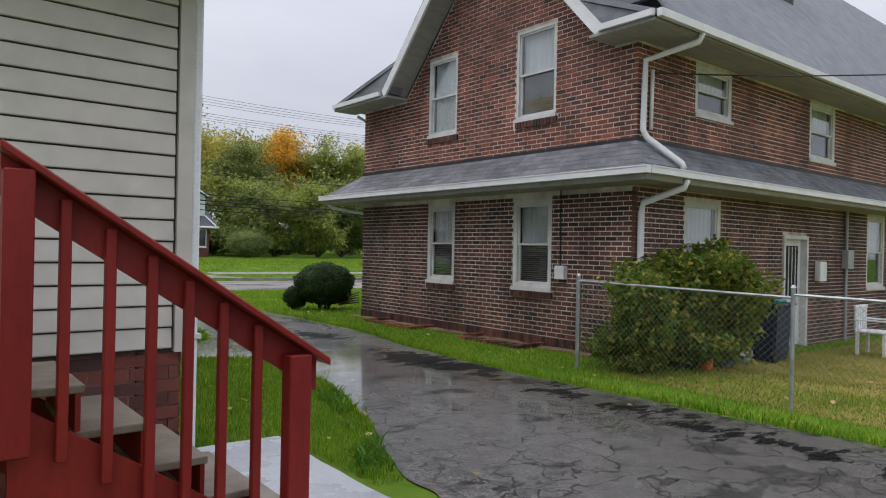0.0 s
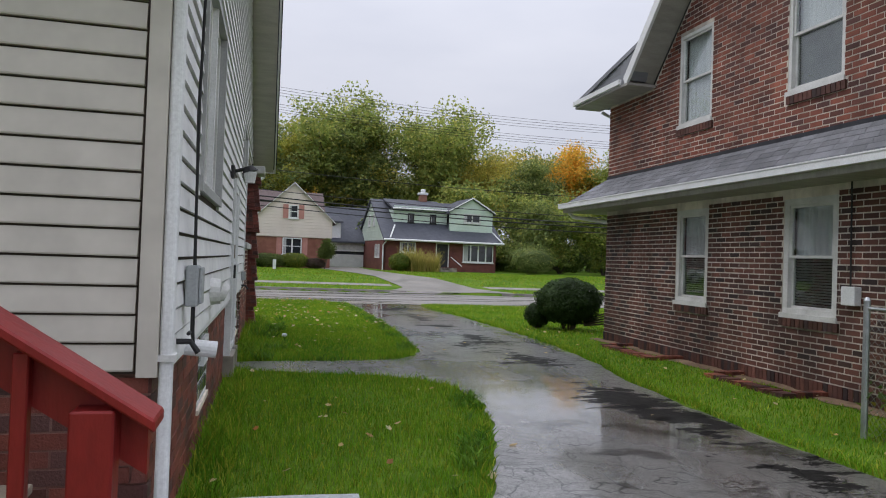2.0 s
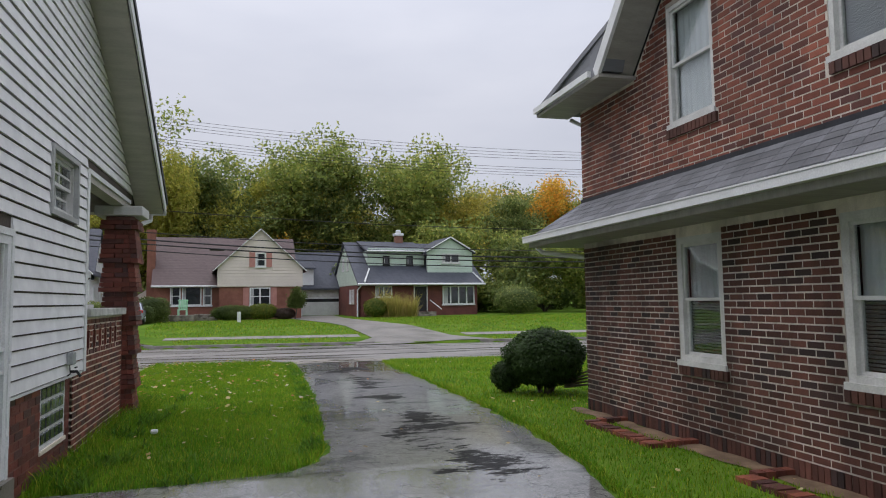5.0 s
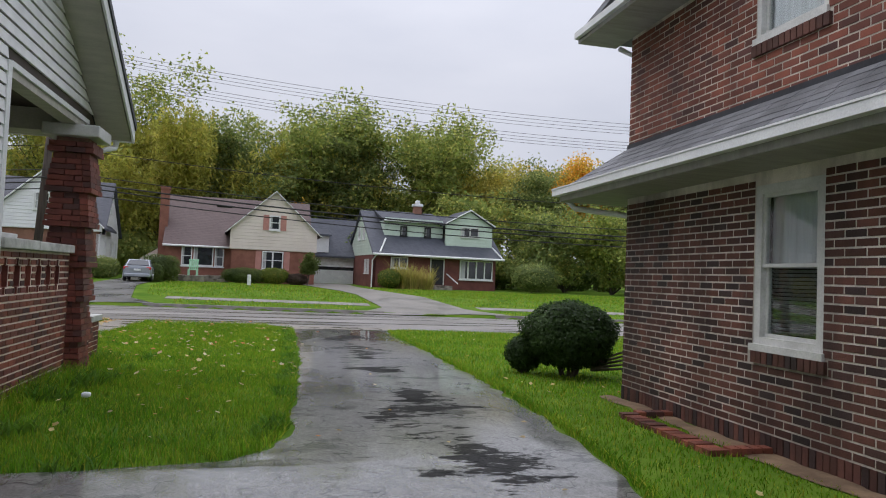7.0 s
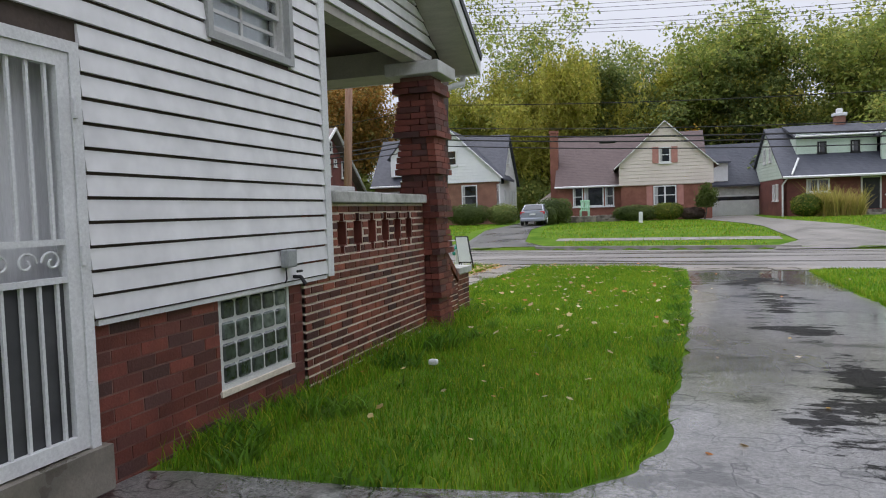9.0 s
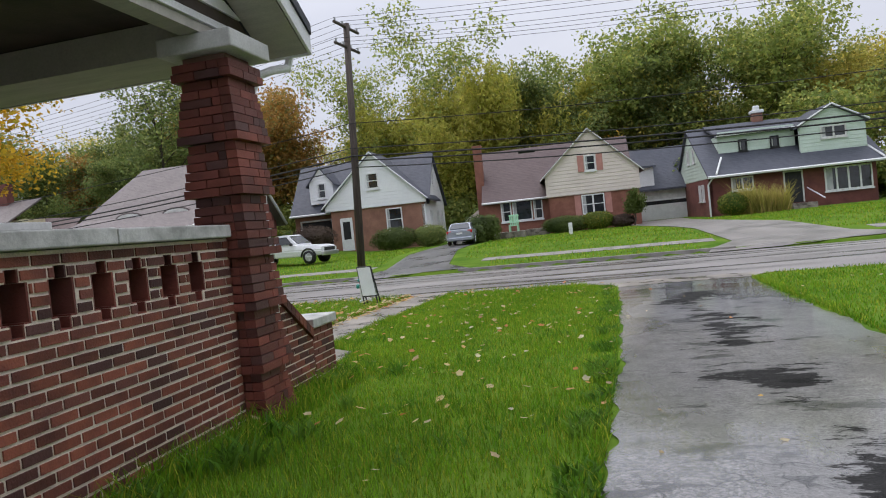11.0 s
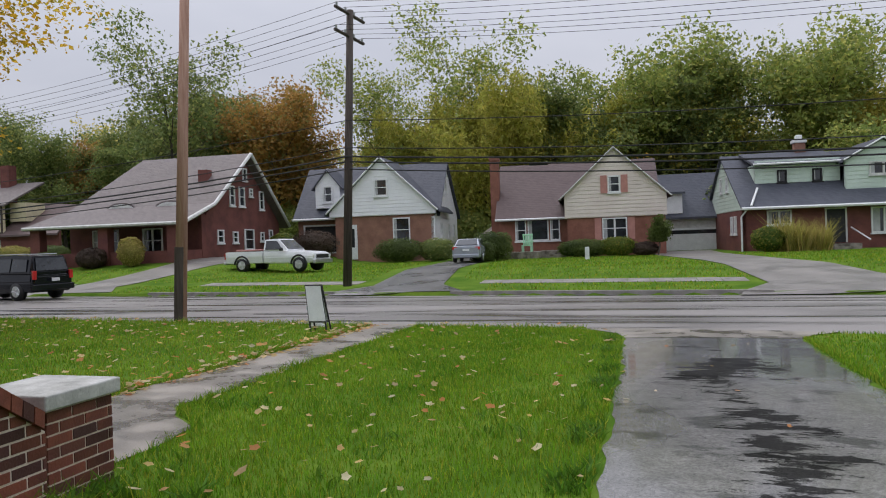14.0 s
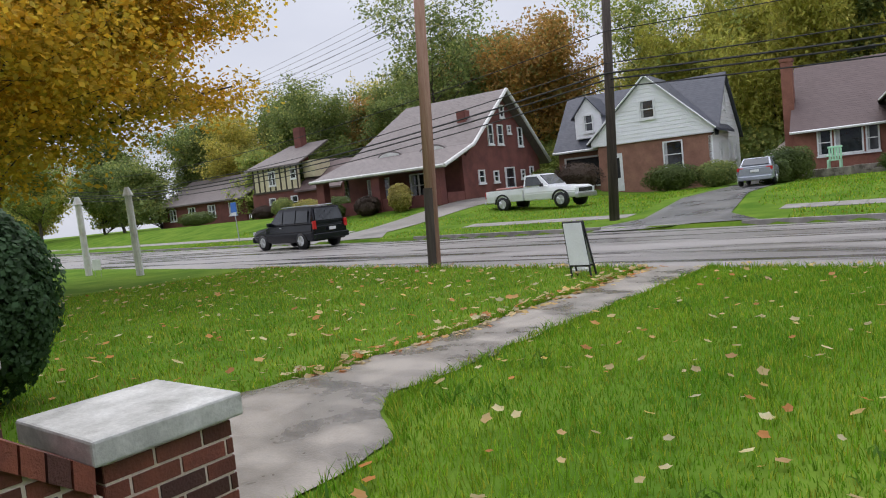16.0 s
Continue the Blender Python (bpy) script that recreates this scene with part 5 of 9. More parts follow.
def flared_column(cx, cy, z0, z1, seed, detail=True):
    """A brick pier in flared tiers, each tier's foot lapping over the one beneath."""
    col = part("column", boxes((cx - 0.2, cx + 0.2, cy - 0.2, cy + 0.2, z0, z1)), M_MORTAR_F, porch, "dark red brick column in flared tiers")
    rng = random.Random(seed)
    course, tier = 0.076, 0.5
    unit = mesh_from("brick", [(x, y, z) for x in (-0.5, 0.5) for y, z in ((-0.5, -0.5), (0.5, -0.5), (0.5, 0.5), (-0.5, 0.5))], BOX_FACES)
    unit.materials.append(M_BRICK_F)
    n = int((z1 - z0) / course)
    for k in range(n):
        z = z0 + k * course
        t = ((z - z0) / tier) % 1.0
        h = 0.286 - 0.07 * t + rng.uniform(-0.003, 0.003)
        for s in range(4):
            ang = s * math.pi / 2
            for b in range(2):
                half = h
                a0, a1 = (-half, half - 0.2) if (k + s) % 2 else (-half, 0.0)
                span = ((-half + 0.0, -0.006 + (0.06 if k % 2 else -0.06)), (0.006 + (0.06 if k % 2 else -0.06), half - 0.105))[b]
                ob = new("brick", unit)
                ob.parent = col
                mid = (span[0] + span[1]) / 2
                ob.matrix_basis = Matrix.Translation((cx, cy, z + course / 2)) @ Matrix.Rotation(ang, 4, "Z") @ Matrix.Translation((mid, -h + 0.05, 0)) @ Matrix.Diagonal((span[1] - span[0], 0.1, course - 0.009, 1))
    return col


flared_column(1.25, 16.2, -0.12, 3.13, 11)
part("capital", soft_box(0.9, 1.6, 15.86, 16.53, 3.135, 3.29, 0.015), M_DIRTY, porch, "cream wooden column capital")
part("side_beam", boxes((WX - 0.19, WX + 0.0, 13.54, 16.45, 3.292, 3.375)), M_SOFFIT, porch)
col2 = part("column", boxes((-5.4, -4.9, 15.95, 16.45, -0.12, 3.15)), M_BRICK_F, porch, "dark red brick column")
part("gutter_elbow", pipe([(1.55, 17.06, 3.3), (1.55, 16.98, 3.18), (1.5, 16.75, 3.12), (1.42, 16.6, 3.05), (1.37, 16.53, 2.88)], 0.04), M_WHITE, porch, "white gutter elbow")
part("downspout", soft_box(1.335, 1.405, 16.485, 16.555, 0.02, 2.9, 0.01), M_WHITE, porch, "white downspout behind the column")

# stair cheek and pedestal
cheek_face = Face((1.2, 0, 0), (0, 1, 0), (1, 0, 0))


def cheek_high(u):
    return 1.2 - 0.12 * smooth(16.45, 16.75, u) - 0.72 * max(0.0, u - 16.7)


cheek = part("stair_cheek", wall_slab(cheek_face, 16.5, 17.62, -0.3, cheek_high, [], -0.26, -0.004, [16.5 + 0.1 * k for k in range(1, 11)]), M_MORTAR_P, porch, "sloping brick cheek wall")
lay_bricks(cheek_face, cheek, 16.52, 17.62, -0.12, lambda u: cheek_high(u) + 0.05, [], M_BRICK_P, (16.5, 17.7, -0.2, 1.3), 0.0762, 0.215, 0.016, 0.003, 0.03, seed=9)
for k in range(14):
    u = 16.52 + k * 0.0765
    a, b = cheek_high(u), cheek_high(u + 0.068)
    bm = bmesh.new()
    hexa(bm, [(0.9, u, a), (1.235, u, a), (1.235, u + 0.068, b), (0.9, u + 0.068, b), (0.9, u + 0.008, a + 0.1), (1.235, u + 0.008, a + 0.1), (1.235, u + 0.076, b + 0.1), (0.9, u + 0.076, b + 0.1)])
    part("rowlock_brick", bm, M_BRICK_P, cheek)


def pedestal(x0, x1, y0, y1, seed):
    ped = thing("brick_pedestal", ((x0 + x1) / 2, (y0 + y1) / 2, -0.1), 0, "red brick stair pedestal with a white stone cap", "pedestal", "stair pedestals")
    core = part("core", boxes((x0 + 0.005, x1 - 0.005, y0 + 0.005, y1 - 0.005, -0.3, 0.535)), M_MORTAR_P, ped)
    for F, a, b in ((Face((x1, 0, 0), (0, 1, 0), (1, 0, 0)), y0, y1), (Face((0, y1, 0), (1, 0, 0), (0, 1, 0)), x0 + 0.002, x1 - 0.002), (Face((0, y0, 0), (1, 0, 0), (0, -1, 0)), x0 + 0.002, x1 - 0.002), (Face((x0, 0, 0), (0, 1, 0), (-1, 0, 0)), y0, y1)):
        lay_bricks(F, core, a, b, -0.155, lambda u: 0.54, [], M_BRICK_P, (a, b, -0.2, 0.6), 0.0762, 0.205, 0.014, 0.003, 0.02, seed=seed)
    cap = soft_box(x0 - 0.045, x1 + 0.045, y0 - 0.045, y1 + 0.045, 0.54, 0.64, 0.012)
    part("cap", cap, M_STONE, ped, "weathered white stone cap")


pedestal(0.62, 1.2, 17.63, 18.17, 21)
pedestal(-2.0, -1.42, 17.63, 18.17, 22)
part("stair_cheek", boxes((-2.0, -1.7, 16.3, 17.6, -0.3, 0.7)), M_BRICK_P, porch)
for k in range(4):
    part("porch_step", soft_box(-1.4, 0.6, 16.32 + k * 0.0, 17.0 + k * 0.3, -0.1, 0.55 - k * 0.16, 0.012) if k else soft_box(-1.69, 0.9, 16.3, 16.7, -0.1, 0.7, 0.012), M_CONC, porch)

# ---- red back stairs ----
stairs = thing("red_stairs", (0.8, 4.0, 0), 0, "dark red painted wooden back stairs with railing", "stairs")
NOSE = [(0.24, 1.21), (0.49, 1.02), (0.74, 0.835), (0.99, 0.65), (1.24, 0.465), (1.49, 0.28)]
for k, (x, z) in enumerate(NOSE[1:], 1):
    part("tread", soft_box(x - 0.27, x + 0.015, 3.52, 4.2, z - 0.035, z, 0.006), M_TREAD, stairs, "worn tan wooden tread")
    part("riser", boxes((NOSE[k - 1][0] - 0.02, NOSE[k - 1][0], 3.52, 4.2, z + 0.001, NOSE[k - 1][1] - 0.036)), M_RED, stairs)
part("riser", boxes((1.47, 1.488, 3.52, 4.2, 0.03, 0.244)), M_RED, stairs)
part("deck", soft_box(-2.2, 0.25, 3.52, 4.74, 1.16, 1.21, 0.008), M_TREAD, stairs, "worn tan deck boards")
for y0, y1 in ((3.47, 3.515), (4.205, 4.25)):
    bm = bmesh.new()
    hexa(bm, [(0.24, y0, 0.56), (1.1, y0, 0.0), (1.1, y1, 0.0), (0.24, y1, 0.56), (0.24, y0, 0.99), (1.52, y0, 0.12), (1.52, y1, 0.12), (0.24, y1, 0.99)])
    part("stringer", bm, M_RED, stairs)
part("deck_skirt", boxes((-2.2, 0.24, 3.47, 3.515, 0.92, 1.2)), M_RED, stairs)


def rail_z(x):
    return 1.95 - (x - 0.19) * 0.664


bm = bmesh.new()
hexa(bm, [(0.19, 3.37, rail_z(0.19) - 0.035), (1.53, 3.37, rail_z(1.53) - 0.035), (1.53, 3.53, rail_z(1.53) - 0.035), (0.19, 3.53, rail_z(0.19) - 0.035), (0.19, 3.37, rail_z(0.19)), (1.53, 3.37, rail_z(1.53)), (1.53, 3.53, rail_z(1.53)), (0.19, 3.53, rail_z(0.19))])
bmesh.ops.bevel(bm, geom=bm.edges[:], offset=0.006, segments=1, affect="EDGES")
part("handrail", bm, M_RED, stairs, "flat-topped dark red handrail")
bm = bmesh.new()
hexa(bm, [(0.2, 3.462, rail_z(0.2) - 0.19), (1.5, 3.462, rail_z(1.5) - 0.19), (1.5, 3.5, rail_z(1.5) - 0.19), (0.2, 3.5, rail_z(0.2) - 0.19), (0.2, 3.462, rail_z(0.2) - 0.037), (1.5, 3.462, rail_z(1.5) - 0.037), (1.5, 3.5, rail_z(1.5) - 0.037), (0.2, 3.5, rail_z(0.2) - 0.037)])
part("rail_board", bm, M_RED, stairs)
for x in (0.41, 0.57, 0.73, 0.88, 1.03, 1.19):
    bm = soft_box(x - 0.02, x + 0.02, 3.42, 3.46, 0.75 - (x - 0.41) * 0.7, rail_z(x) - 0.055, 0.004, 1)
    part("baluster", bm, M_RED, stairs)
part("post", soft_box(0.2, 0.3, 3.37, 3.46, 0.8, rail_z(0.3) - 0.03, 0.006, 1), M_RED, stairs)
part("newel_post", soft_box(1.32, 1.43, 3.37, 3.46, 0.0, rail_z(1.43) - 0.04, 0.006, 1), M_RED, stairs)
for x in (-0.3, -1.5):
    part("deck_post", boxes((x, x + 0.09, 3.52, 3.61, 0, 1.16)), M_RED, stairs)


# ---- the brown brick house ----
RX, RY0, RY1 = 8.43, 6.65, 14.2
west = Face((RX, 0, 0), (0, 1, 0), (-1, 0, 0))
south = Face((0, RY0, 0), (1, 0, 0), (0, -1, 0))
brick_house = thing("house", (13, 10.4, -0.2), 0, "brown-red brick house with grey shingled skirt roof", "house")
MID, HALF = 9.8, 2.79


def west_high(u):
    d = abs(u - MID)
    return 4.76 if d > HALF else 4.76 + 1.09 * (HALF - d)


W_LOW = [(8.29, 9.2, 0.95, 2.47), (10.83, 11.7, 0.95, 2.47)]
W_UP = [(8.26, 9.2, 3.89, 5.45), (10.84, 11.74, 3.89, 5.43)]
S_LOW = [(9.73, 10.84, 1.1, 2.48), (13.07, 14.1, -0.2, 2.0), (17.13, 18.2, 0.9, 2.55)]
S_UP = [(9.98, 11.12, 3.87, 4.7), (14.13, 15.32, 3.55, 4.7)]
wall_w = part("wall", wall_slab(west, RY0 + 0.25, RY1, -0.4, west_high, W_LOW + W_UP, -0.25, -0.002, (MID - HALF, MID, MID + HALF)), M_MORTAR_R, brick_house, "dark brown-red brick gable wall")
wall_s = part("wall", wall_slab(south, RX, 27.4, -0.6, lambda u: 4.76, S_LOW + S_UP, -0.25, -0.002), M_MORTAR_R, brick_house, "dark brown-red brick back wall")
SOLDIER = [(6.0, 15, -0.06, 0.17)]
SILLS = [(a - 0.06, b + 0.06, c - 0.16, c - 0.04) for a, b, c, d in W_LOW + W_UP]
# shade-toned brick below the skirt roof, the lit copy above it
lay_bricks(west, wall_w, RY0, RY1, 0.17, lambda u: min(west_high(u), 2.6), W_LOW + SILLS, M_BRICK_R, (9.3, 12.6, 0.4, 1.7), seed=31)
lay_bricks(west, wall_w, RY0, RY1, 3.2, west_high, W_UP + SILLS, M_BRICK_U, None, seed=32)
lay_bricks(south, wall_s, RX - 0.004, 20.5, -0.3, lambda u: 2.6, S_LOW, M_BRICK_R, (8.43, 12.5, 1.6, 2.5), seed=33, limit=150)
lay_bricks(south, wall_s, RX - 0.004, 20.5, 3.2, lambda u: 4.76, S_UP, M_BRICK_U, None, seed=34)
# soldier course at the foot and rowlock sills
for k in range(100):
    u = RY0 + k * 0.0755
    if u + 0.06 < RY1:
        part("soldier_brick", west.box(u, u + 0.063, -0.06, 0.162, -0.03, 0.012 + 0.003 * math.sin(k * 5.1)), M_BRICK_R, wall_w)
for a, b, c, d in W_LOW + W_UP:
    n = int((b - a + 0.1) / 0.076)
    for k in range(n):
        u = a - 0.05 + k * 0.076
        part("sill_brick", west.box(u, u + 0.064, c - 0.155, c - 0.045, -0.05, 0.035), M_BRICK_R, wall_w)
part("footing", west.box(RY0, RY1, -0.4, -0.062, -0.2, 0.05), M_DIRT, brick_house, "earth-stained footing")
part("wall", boxes((RX + 0.25, 27.4, RY1 - 0.25, RY1, -0.4, 4.76)), M_BRICK_R, brick_house)
part("wall", boxes((27.15, 27.4, RY0 + 0.25, RY1 - 0.25, -0.4, 4.76)), M_BRICK_R, brick_house)
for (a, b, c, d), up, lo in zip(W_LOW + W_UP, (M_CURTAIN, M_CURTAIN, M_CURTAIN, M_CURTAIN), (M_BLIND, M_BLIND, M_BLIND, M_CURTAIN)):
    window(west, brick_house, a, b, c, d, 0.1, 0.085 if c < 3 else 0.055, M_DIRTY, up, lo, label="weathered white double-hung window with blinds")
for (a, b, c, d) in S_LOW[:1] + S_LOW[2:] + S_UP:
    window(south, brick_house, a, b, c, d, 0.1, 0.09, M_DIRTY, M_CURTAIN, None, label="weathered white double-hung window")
a, b, c, d = S_LOW[1]
bdoor = part("door", south.box(a + 0.06, b - 0.06, c + 0.05, d - 0.05, -0.14, -0.09), M_CURTAIN, brick_house, "grey storm door with barred glass")
part("door_frame", ring_frame(south, a, b, c, d, -0.16, 0.04, 0.07, None, False), M_DIRTY, bdoor)
part("door_pane", south.box(a + 0.2, b - 0.2, 0.8, 1.8, -0.088, -0.08), M_DARK, bdoor)
for k in range(4):
    part("bar", south.box(a + 0.28 + k * 0.14, a + 0.295 + k * 0.14, 0.82, 1.78, -0.078, -0.065), M_WHITE, bdoor)

# skirt roof between the storeys
EX, EY0, EY1, EZ, FZ = 7.82, 6.04, 15.03, 2.76, 3.27


def slope(name, a, b, c, d, thick, material, parent, label=""):
    """A sloping slab from its eave a-b to its head c-d."""
    bm = bmesh.new()
    hexa(bm, [*a_minus(thick, a, b, c, d), a, b, c, d])
    return part(name, bm, material, parent, label)


def a_minus(t, *pts):
    return [(x, y, z - t) for x, y, z in pts]


skirts = [slope("skirt_roof", (EX, EY1, EZ), (EX, EY0, EZ), (RX, RY0, FZ), (RX, RY1, FZ), 0.05, M_SHING, brick_house, "grey asphalt shingle skirt roof"),
          slope("skirt_roof", (EX, EY0, EZ), (28.0, EY0, EZ), (27.4, RY0, FZ), (RX, RY0, FZ), 0.05, M_SHING, brick_house, "grey asphalt shingle skirt roof"),
          slope("skirt_roof", (28.0, EY1, EZ), (EX, EY1, EZ), (RX, RY1, FZ), (27.4, RY1, FZ), 0.05, M_SHING, brick_house, "grey asphalt shingle skirt roof")]
M_TAB = mat("shingle_tabs", (0.105, 0.11, 0.12), (0.185, 0.19, 0.205), 0.65, 2.0, 60, 0.5, vary=0.22)


def lay_shingles(roof, a, b, c, d, rows, wide, seed, limit=290):
    """Tabs in courses over a slope, each course lapping the one below."""
    rng = random.Random(seed)
    a, b, c, d = map(Vector, (a, b, c, d))
    up = (b - a).cross(d - a).normalized()
    if up.z < 0:
        up = -up
    made, verts, faces = 0, [], []
    for j in range(rows):
        f0, f1 = j / rows - (0.02 if j else 0.03), (j + 1) / rows + 0.02
        l0, r0, l1, r1 = a.lerp(d, f0), b.lerp(c, f0), a.lerp(d, min(f1, 1)), b.lerp(c, min(f1, 1))
        n = max(2, int((r0 - l0).length / wide))
        off = (j % 3) / 3
        for i in range(-1, n):
            g0, g1 = max((i + off) / n, 0), min((i + off + 0.97) / n, 1)
            if g1 - g0 < 0.15 / n:
                continue
            lift = rng.uniform(0.006, 0.011)
            q = [l0.lerp(r0, g0) + up * lift, l0.lerp(r0, g1) + up * lift, l1.lerp(r1, g1) + up * 0.003, l1.lerp(r1, g0) + up * 0.003]
            pts = [tuple(p - up * 0.004) for p in q] + [tuple(p) for p in q]
            if made < limit:
                part("shingle", mesh_from("shingle", pts, BOX_FACES), M_TAB, roof)
                made += 1
            else:
                k = len(verts)
                verts += pts
                faces += [tuple(i2 + k for i2 in f) for f in BOX_FACES]
    if verts:
        tagged(part("shingle_rest", mesh_from("shingle_rest", verts, faces), M_TAB, roof), "", "", "", "stuff")


lay_shingles(skirts[0], (EX, EY1, EZ), (EX, EY0, EZ), (RX, RY0, FZ), (RX, RY1, FZ), 6, 0.27, 41, 270)
lay_shingles(skirts[1], (EX, EY0, EZ), (28.0, EY0, EZ), (27.4, RY0, FZ), (RX, RY0, FZ), 6, 0.27, 42, 120)
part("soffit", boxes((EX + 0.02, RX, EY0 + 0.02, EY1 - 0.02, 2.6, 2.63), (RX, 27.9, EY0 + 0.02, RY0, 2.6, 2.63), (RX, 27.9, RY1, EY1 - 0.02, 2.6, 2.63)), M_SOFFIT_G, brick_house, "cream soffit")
for n, b in (("gutter", (EX - 0.09, EX, EY0 - 0.07, EY1 + 0.07)), ("gutter", (EX, 28.0, EY0 - 0.09, EY0)), ("gutter", (EX, 28.0, EY1, EY1 + 0.09))):
    bm = boxes((*b, 2.68, 2.765))
    box(bm, b[0] - 0.008 if b[1] - b[0] < 1 else b[0], b[1], b[2] - 0.008 if b[1] - b[0] > 1 else b[2], b[3], 2.767, 2.785)
    part(n, bm, M_WHITE, brick_house, "white gutter")
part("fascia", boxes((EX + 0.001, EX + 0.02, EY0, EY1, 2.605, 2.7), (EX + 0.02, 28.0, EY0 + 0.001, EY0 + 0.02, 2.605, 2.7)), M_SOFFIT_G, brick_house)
part("flashing", boxes((RX - 0.02, RX + 0.05, RY0 - 0.02, RY1 + 0.02, FZ - 0.03, FZ + 0.045), (RX + 0.05, 27.4, RY0 - 0.02, RY0 + 0.03, FZ - 0.03, FZ + 0.045)), M_FLASH, brick_house, "black tar flashing along the wall")

# main roof, returns and rakes
TOP, JOINT, JZ = 8.16, 2.45, 5.48     # the roof is steep above and flares out over the eaves
for s, e in ((-1, 5.95), (1, 14.7)):
    slope("roof_flare", (7.86, e, 4.9), (28.4, e, 4.9), (27.9, MID + s * JOINT, JZ), (7.92, MID + s * JOINT, JZ), 0.08, M_SHING, brick_house, "grey asphalt shingle eave flare")
    slope("main_roof", (7.92, MID + s * JOINT, JZ), (27.9, MID + s * JOINT, JZ), (25.4, MID, TOP), (7.92, MID, TOP), 0.08, M_SHING, brick_house, "grey asphalt shingle main roof")
slope("main_roof", (28.4, 5.95, 4.9), (28.4, 14.85, 4.9), (25.4, MID, TOP), (25.39, MID, TOP), 0.12, M_SHING, brick_house)
slope("upper_roof", (9.3, 6.6, 5.2), (27.8, 6.6, 5.2), (27.8, MID, 9.9), (9.3, MID, 9.9), 0.06, M_SHING, brick_house, "grey asphalt shingle upper roof")
slope("upper_roof", (11.0, 12.65, 5.75), (27.8, 12.65, 5.75), (27.8, MID, 9.9), (11.0, MID, 9.9), 0.08, M_SHING, brick_house, "grey asphalt shingle upper roof")
for x, ys in ((9.32, (6.7, MID, MID)), (27.6, (7.0, 12.6, MID))):
    bm = bmesh.new()
    prism(bm, [(x, ys[0], 5.72), (x, ys[1], 5.72), (x, ys[2], 9.8)], (0.1, 0, 0))
    part("roof_end", bm, M_SHING, brick_house)
stack = part("chimney", boxes((16.2, 16.95, 8.4, 9.1, 7.2, 10.7)), M_BRICK_U, brick_house, "brown-red brick chimney")
part("flashing", boxes((16.14, 17.01, 8.34, 8.398, 7.4, 8.0), (16.14, 16.198, 8.4, 9.1, 7.6, 9.0)), M_FLASH, stack, "black tar flashing")
part("chimney_cap", soft_box(16.12, 17.03, 8.32, 9.18, 10.702, 10.82, 0.02), M_STONE, stack)
for s in (1, -1):
    e, r = (14.66 if s > 0 else 5.98), MID + s * HALF
    bm = bmesh.new()
    prism(bm, [(7.93, e, 4.83), (7.93, r - s * 0.1, 4.84), (7.93, MID + s * JOINT, JZ - 0.09)], (0.3, 0, 0))
    part("return_roof", bm, M_SHING, brick_house, "grey shingled eave return")
    part("return_eave", boxes((7.86, RX - 0.002, min(e, r - s * 0.1), max(e, r - s * 0.1), 4.755, 4.8)), M_SOFFIT_G, brick_house)
    part("return_gutter", boxes((7.8, 7.858, min(e, r + s * 0.12), max(e, r + s * 0.12), 4.81, 4.9)), M_WHITE, brick_house, "white return gutter")
    bm = bmesh.new()
    prism(bm, [(7.88, r + s * 0.02, 4.76), (7.88, MID, 4.76 + 1.09 * HALF), (7.88, MID, 4.98 + 1.09 * HALF), (7.88, r + s * 0.1, 4.92)], (0.05, 0, 0))
    part("rake_board", bm, M_WHITE, brick_house, "white rake board")
    bm = bmesh.new()
    prism(bm, [(7.931, r + s * 0.02, 4.79), (7.931, MID, 4.79 + 1.09 * HALF), (7.931, MID, 4.83 + 1.09 * HALF), (7.931, r + s * 0.02, 4.83)], (RX - 7.935, 0, 0))
    part("rake_soffit", bm, M_SOFFIT_G, brick_house, "cream rake soffit")
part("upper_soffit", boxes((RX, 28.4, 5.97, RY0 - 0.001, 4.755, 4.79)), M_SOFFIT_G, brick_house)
part("upper_gutter", boxes((7.86, 28.4, 5.87, 5.95, 4.79, 4.9)), M_WHITE, brick_house, "white eave gutter")


def spout(pts, r, name="downspout", label="white aluminium downspout"):
    part(name, pipe(pts, r, 8), M_WHITE, brick_house, label, True)


spout([(8.95, 5.92, 4.8), (8.95, 5.98, 4.68), (8.52, RY0 - 0.07, 4.45), (8.5, RY0 - 0.06, 3.42), (8.52, RY0 - 0.12, 3.3), (8.75, EY0 + 0.05, 2.9), (8.75, EY0 + 0.02, 2.82)], 0.048)
spout([(8.75, EY0 - 0.04, 2.66), (8.75, EY0, 2.55), (8.52, RY0 - 0.08, 2.34), (8.5, RY0 - 0.06, 2.2), (8.5, RY0 - 0.06, 0.25), (8.55, RY0 - 0.2, 0.02)], 0.05)
spout([(8.74, RY0 - 0.04, 4.35), (8.72, RY0 - 0.04, 3.45)], 0.032, "service_mast", "grey service conduit")
spout([(7.95, 15.1, 2.66), (8.05, 15.0, 2.52), (8.7, 14.32, 2.38), (8.75, 14.27, 2.2), (8.75, 14.27, 0.1)], 0.04)
spout([(8.4, 14.5, 4.7), (8.62, 14.27, 4.5), (8.62, 14.27, 3.3)], 0.035)

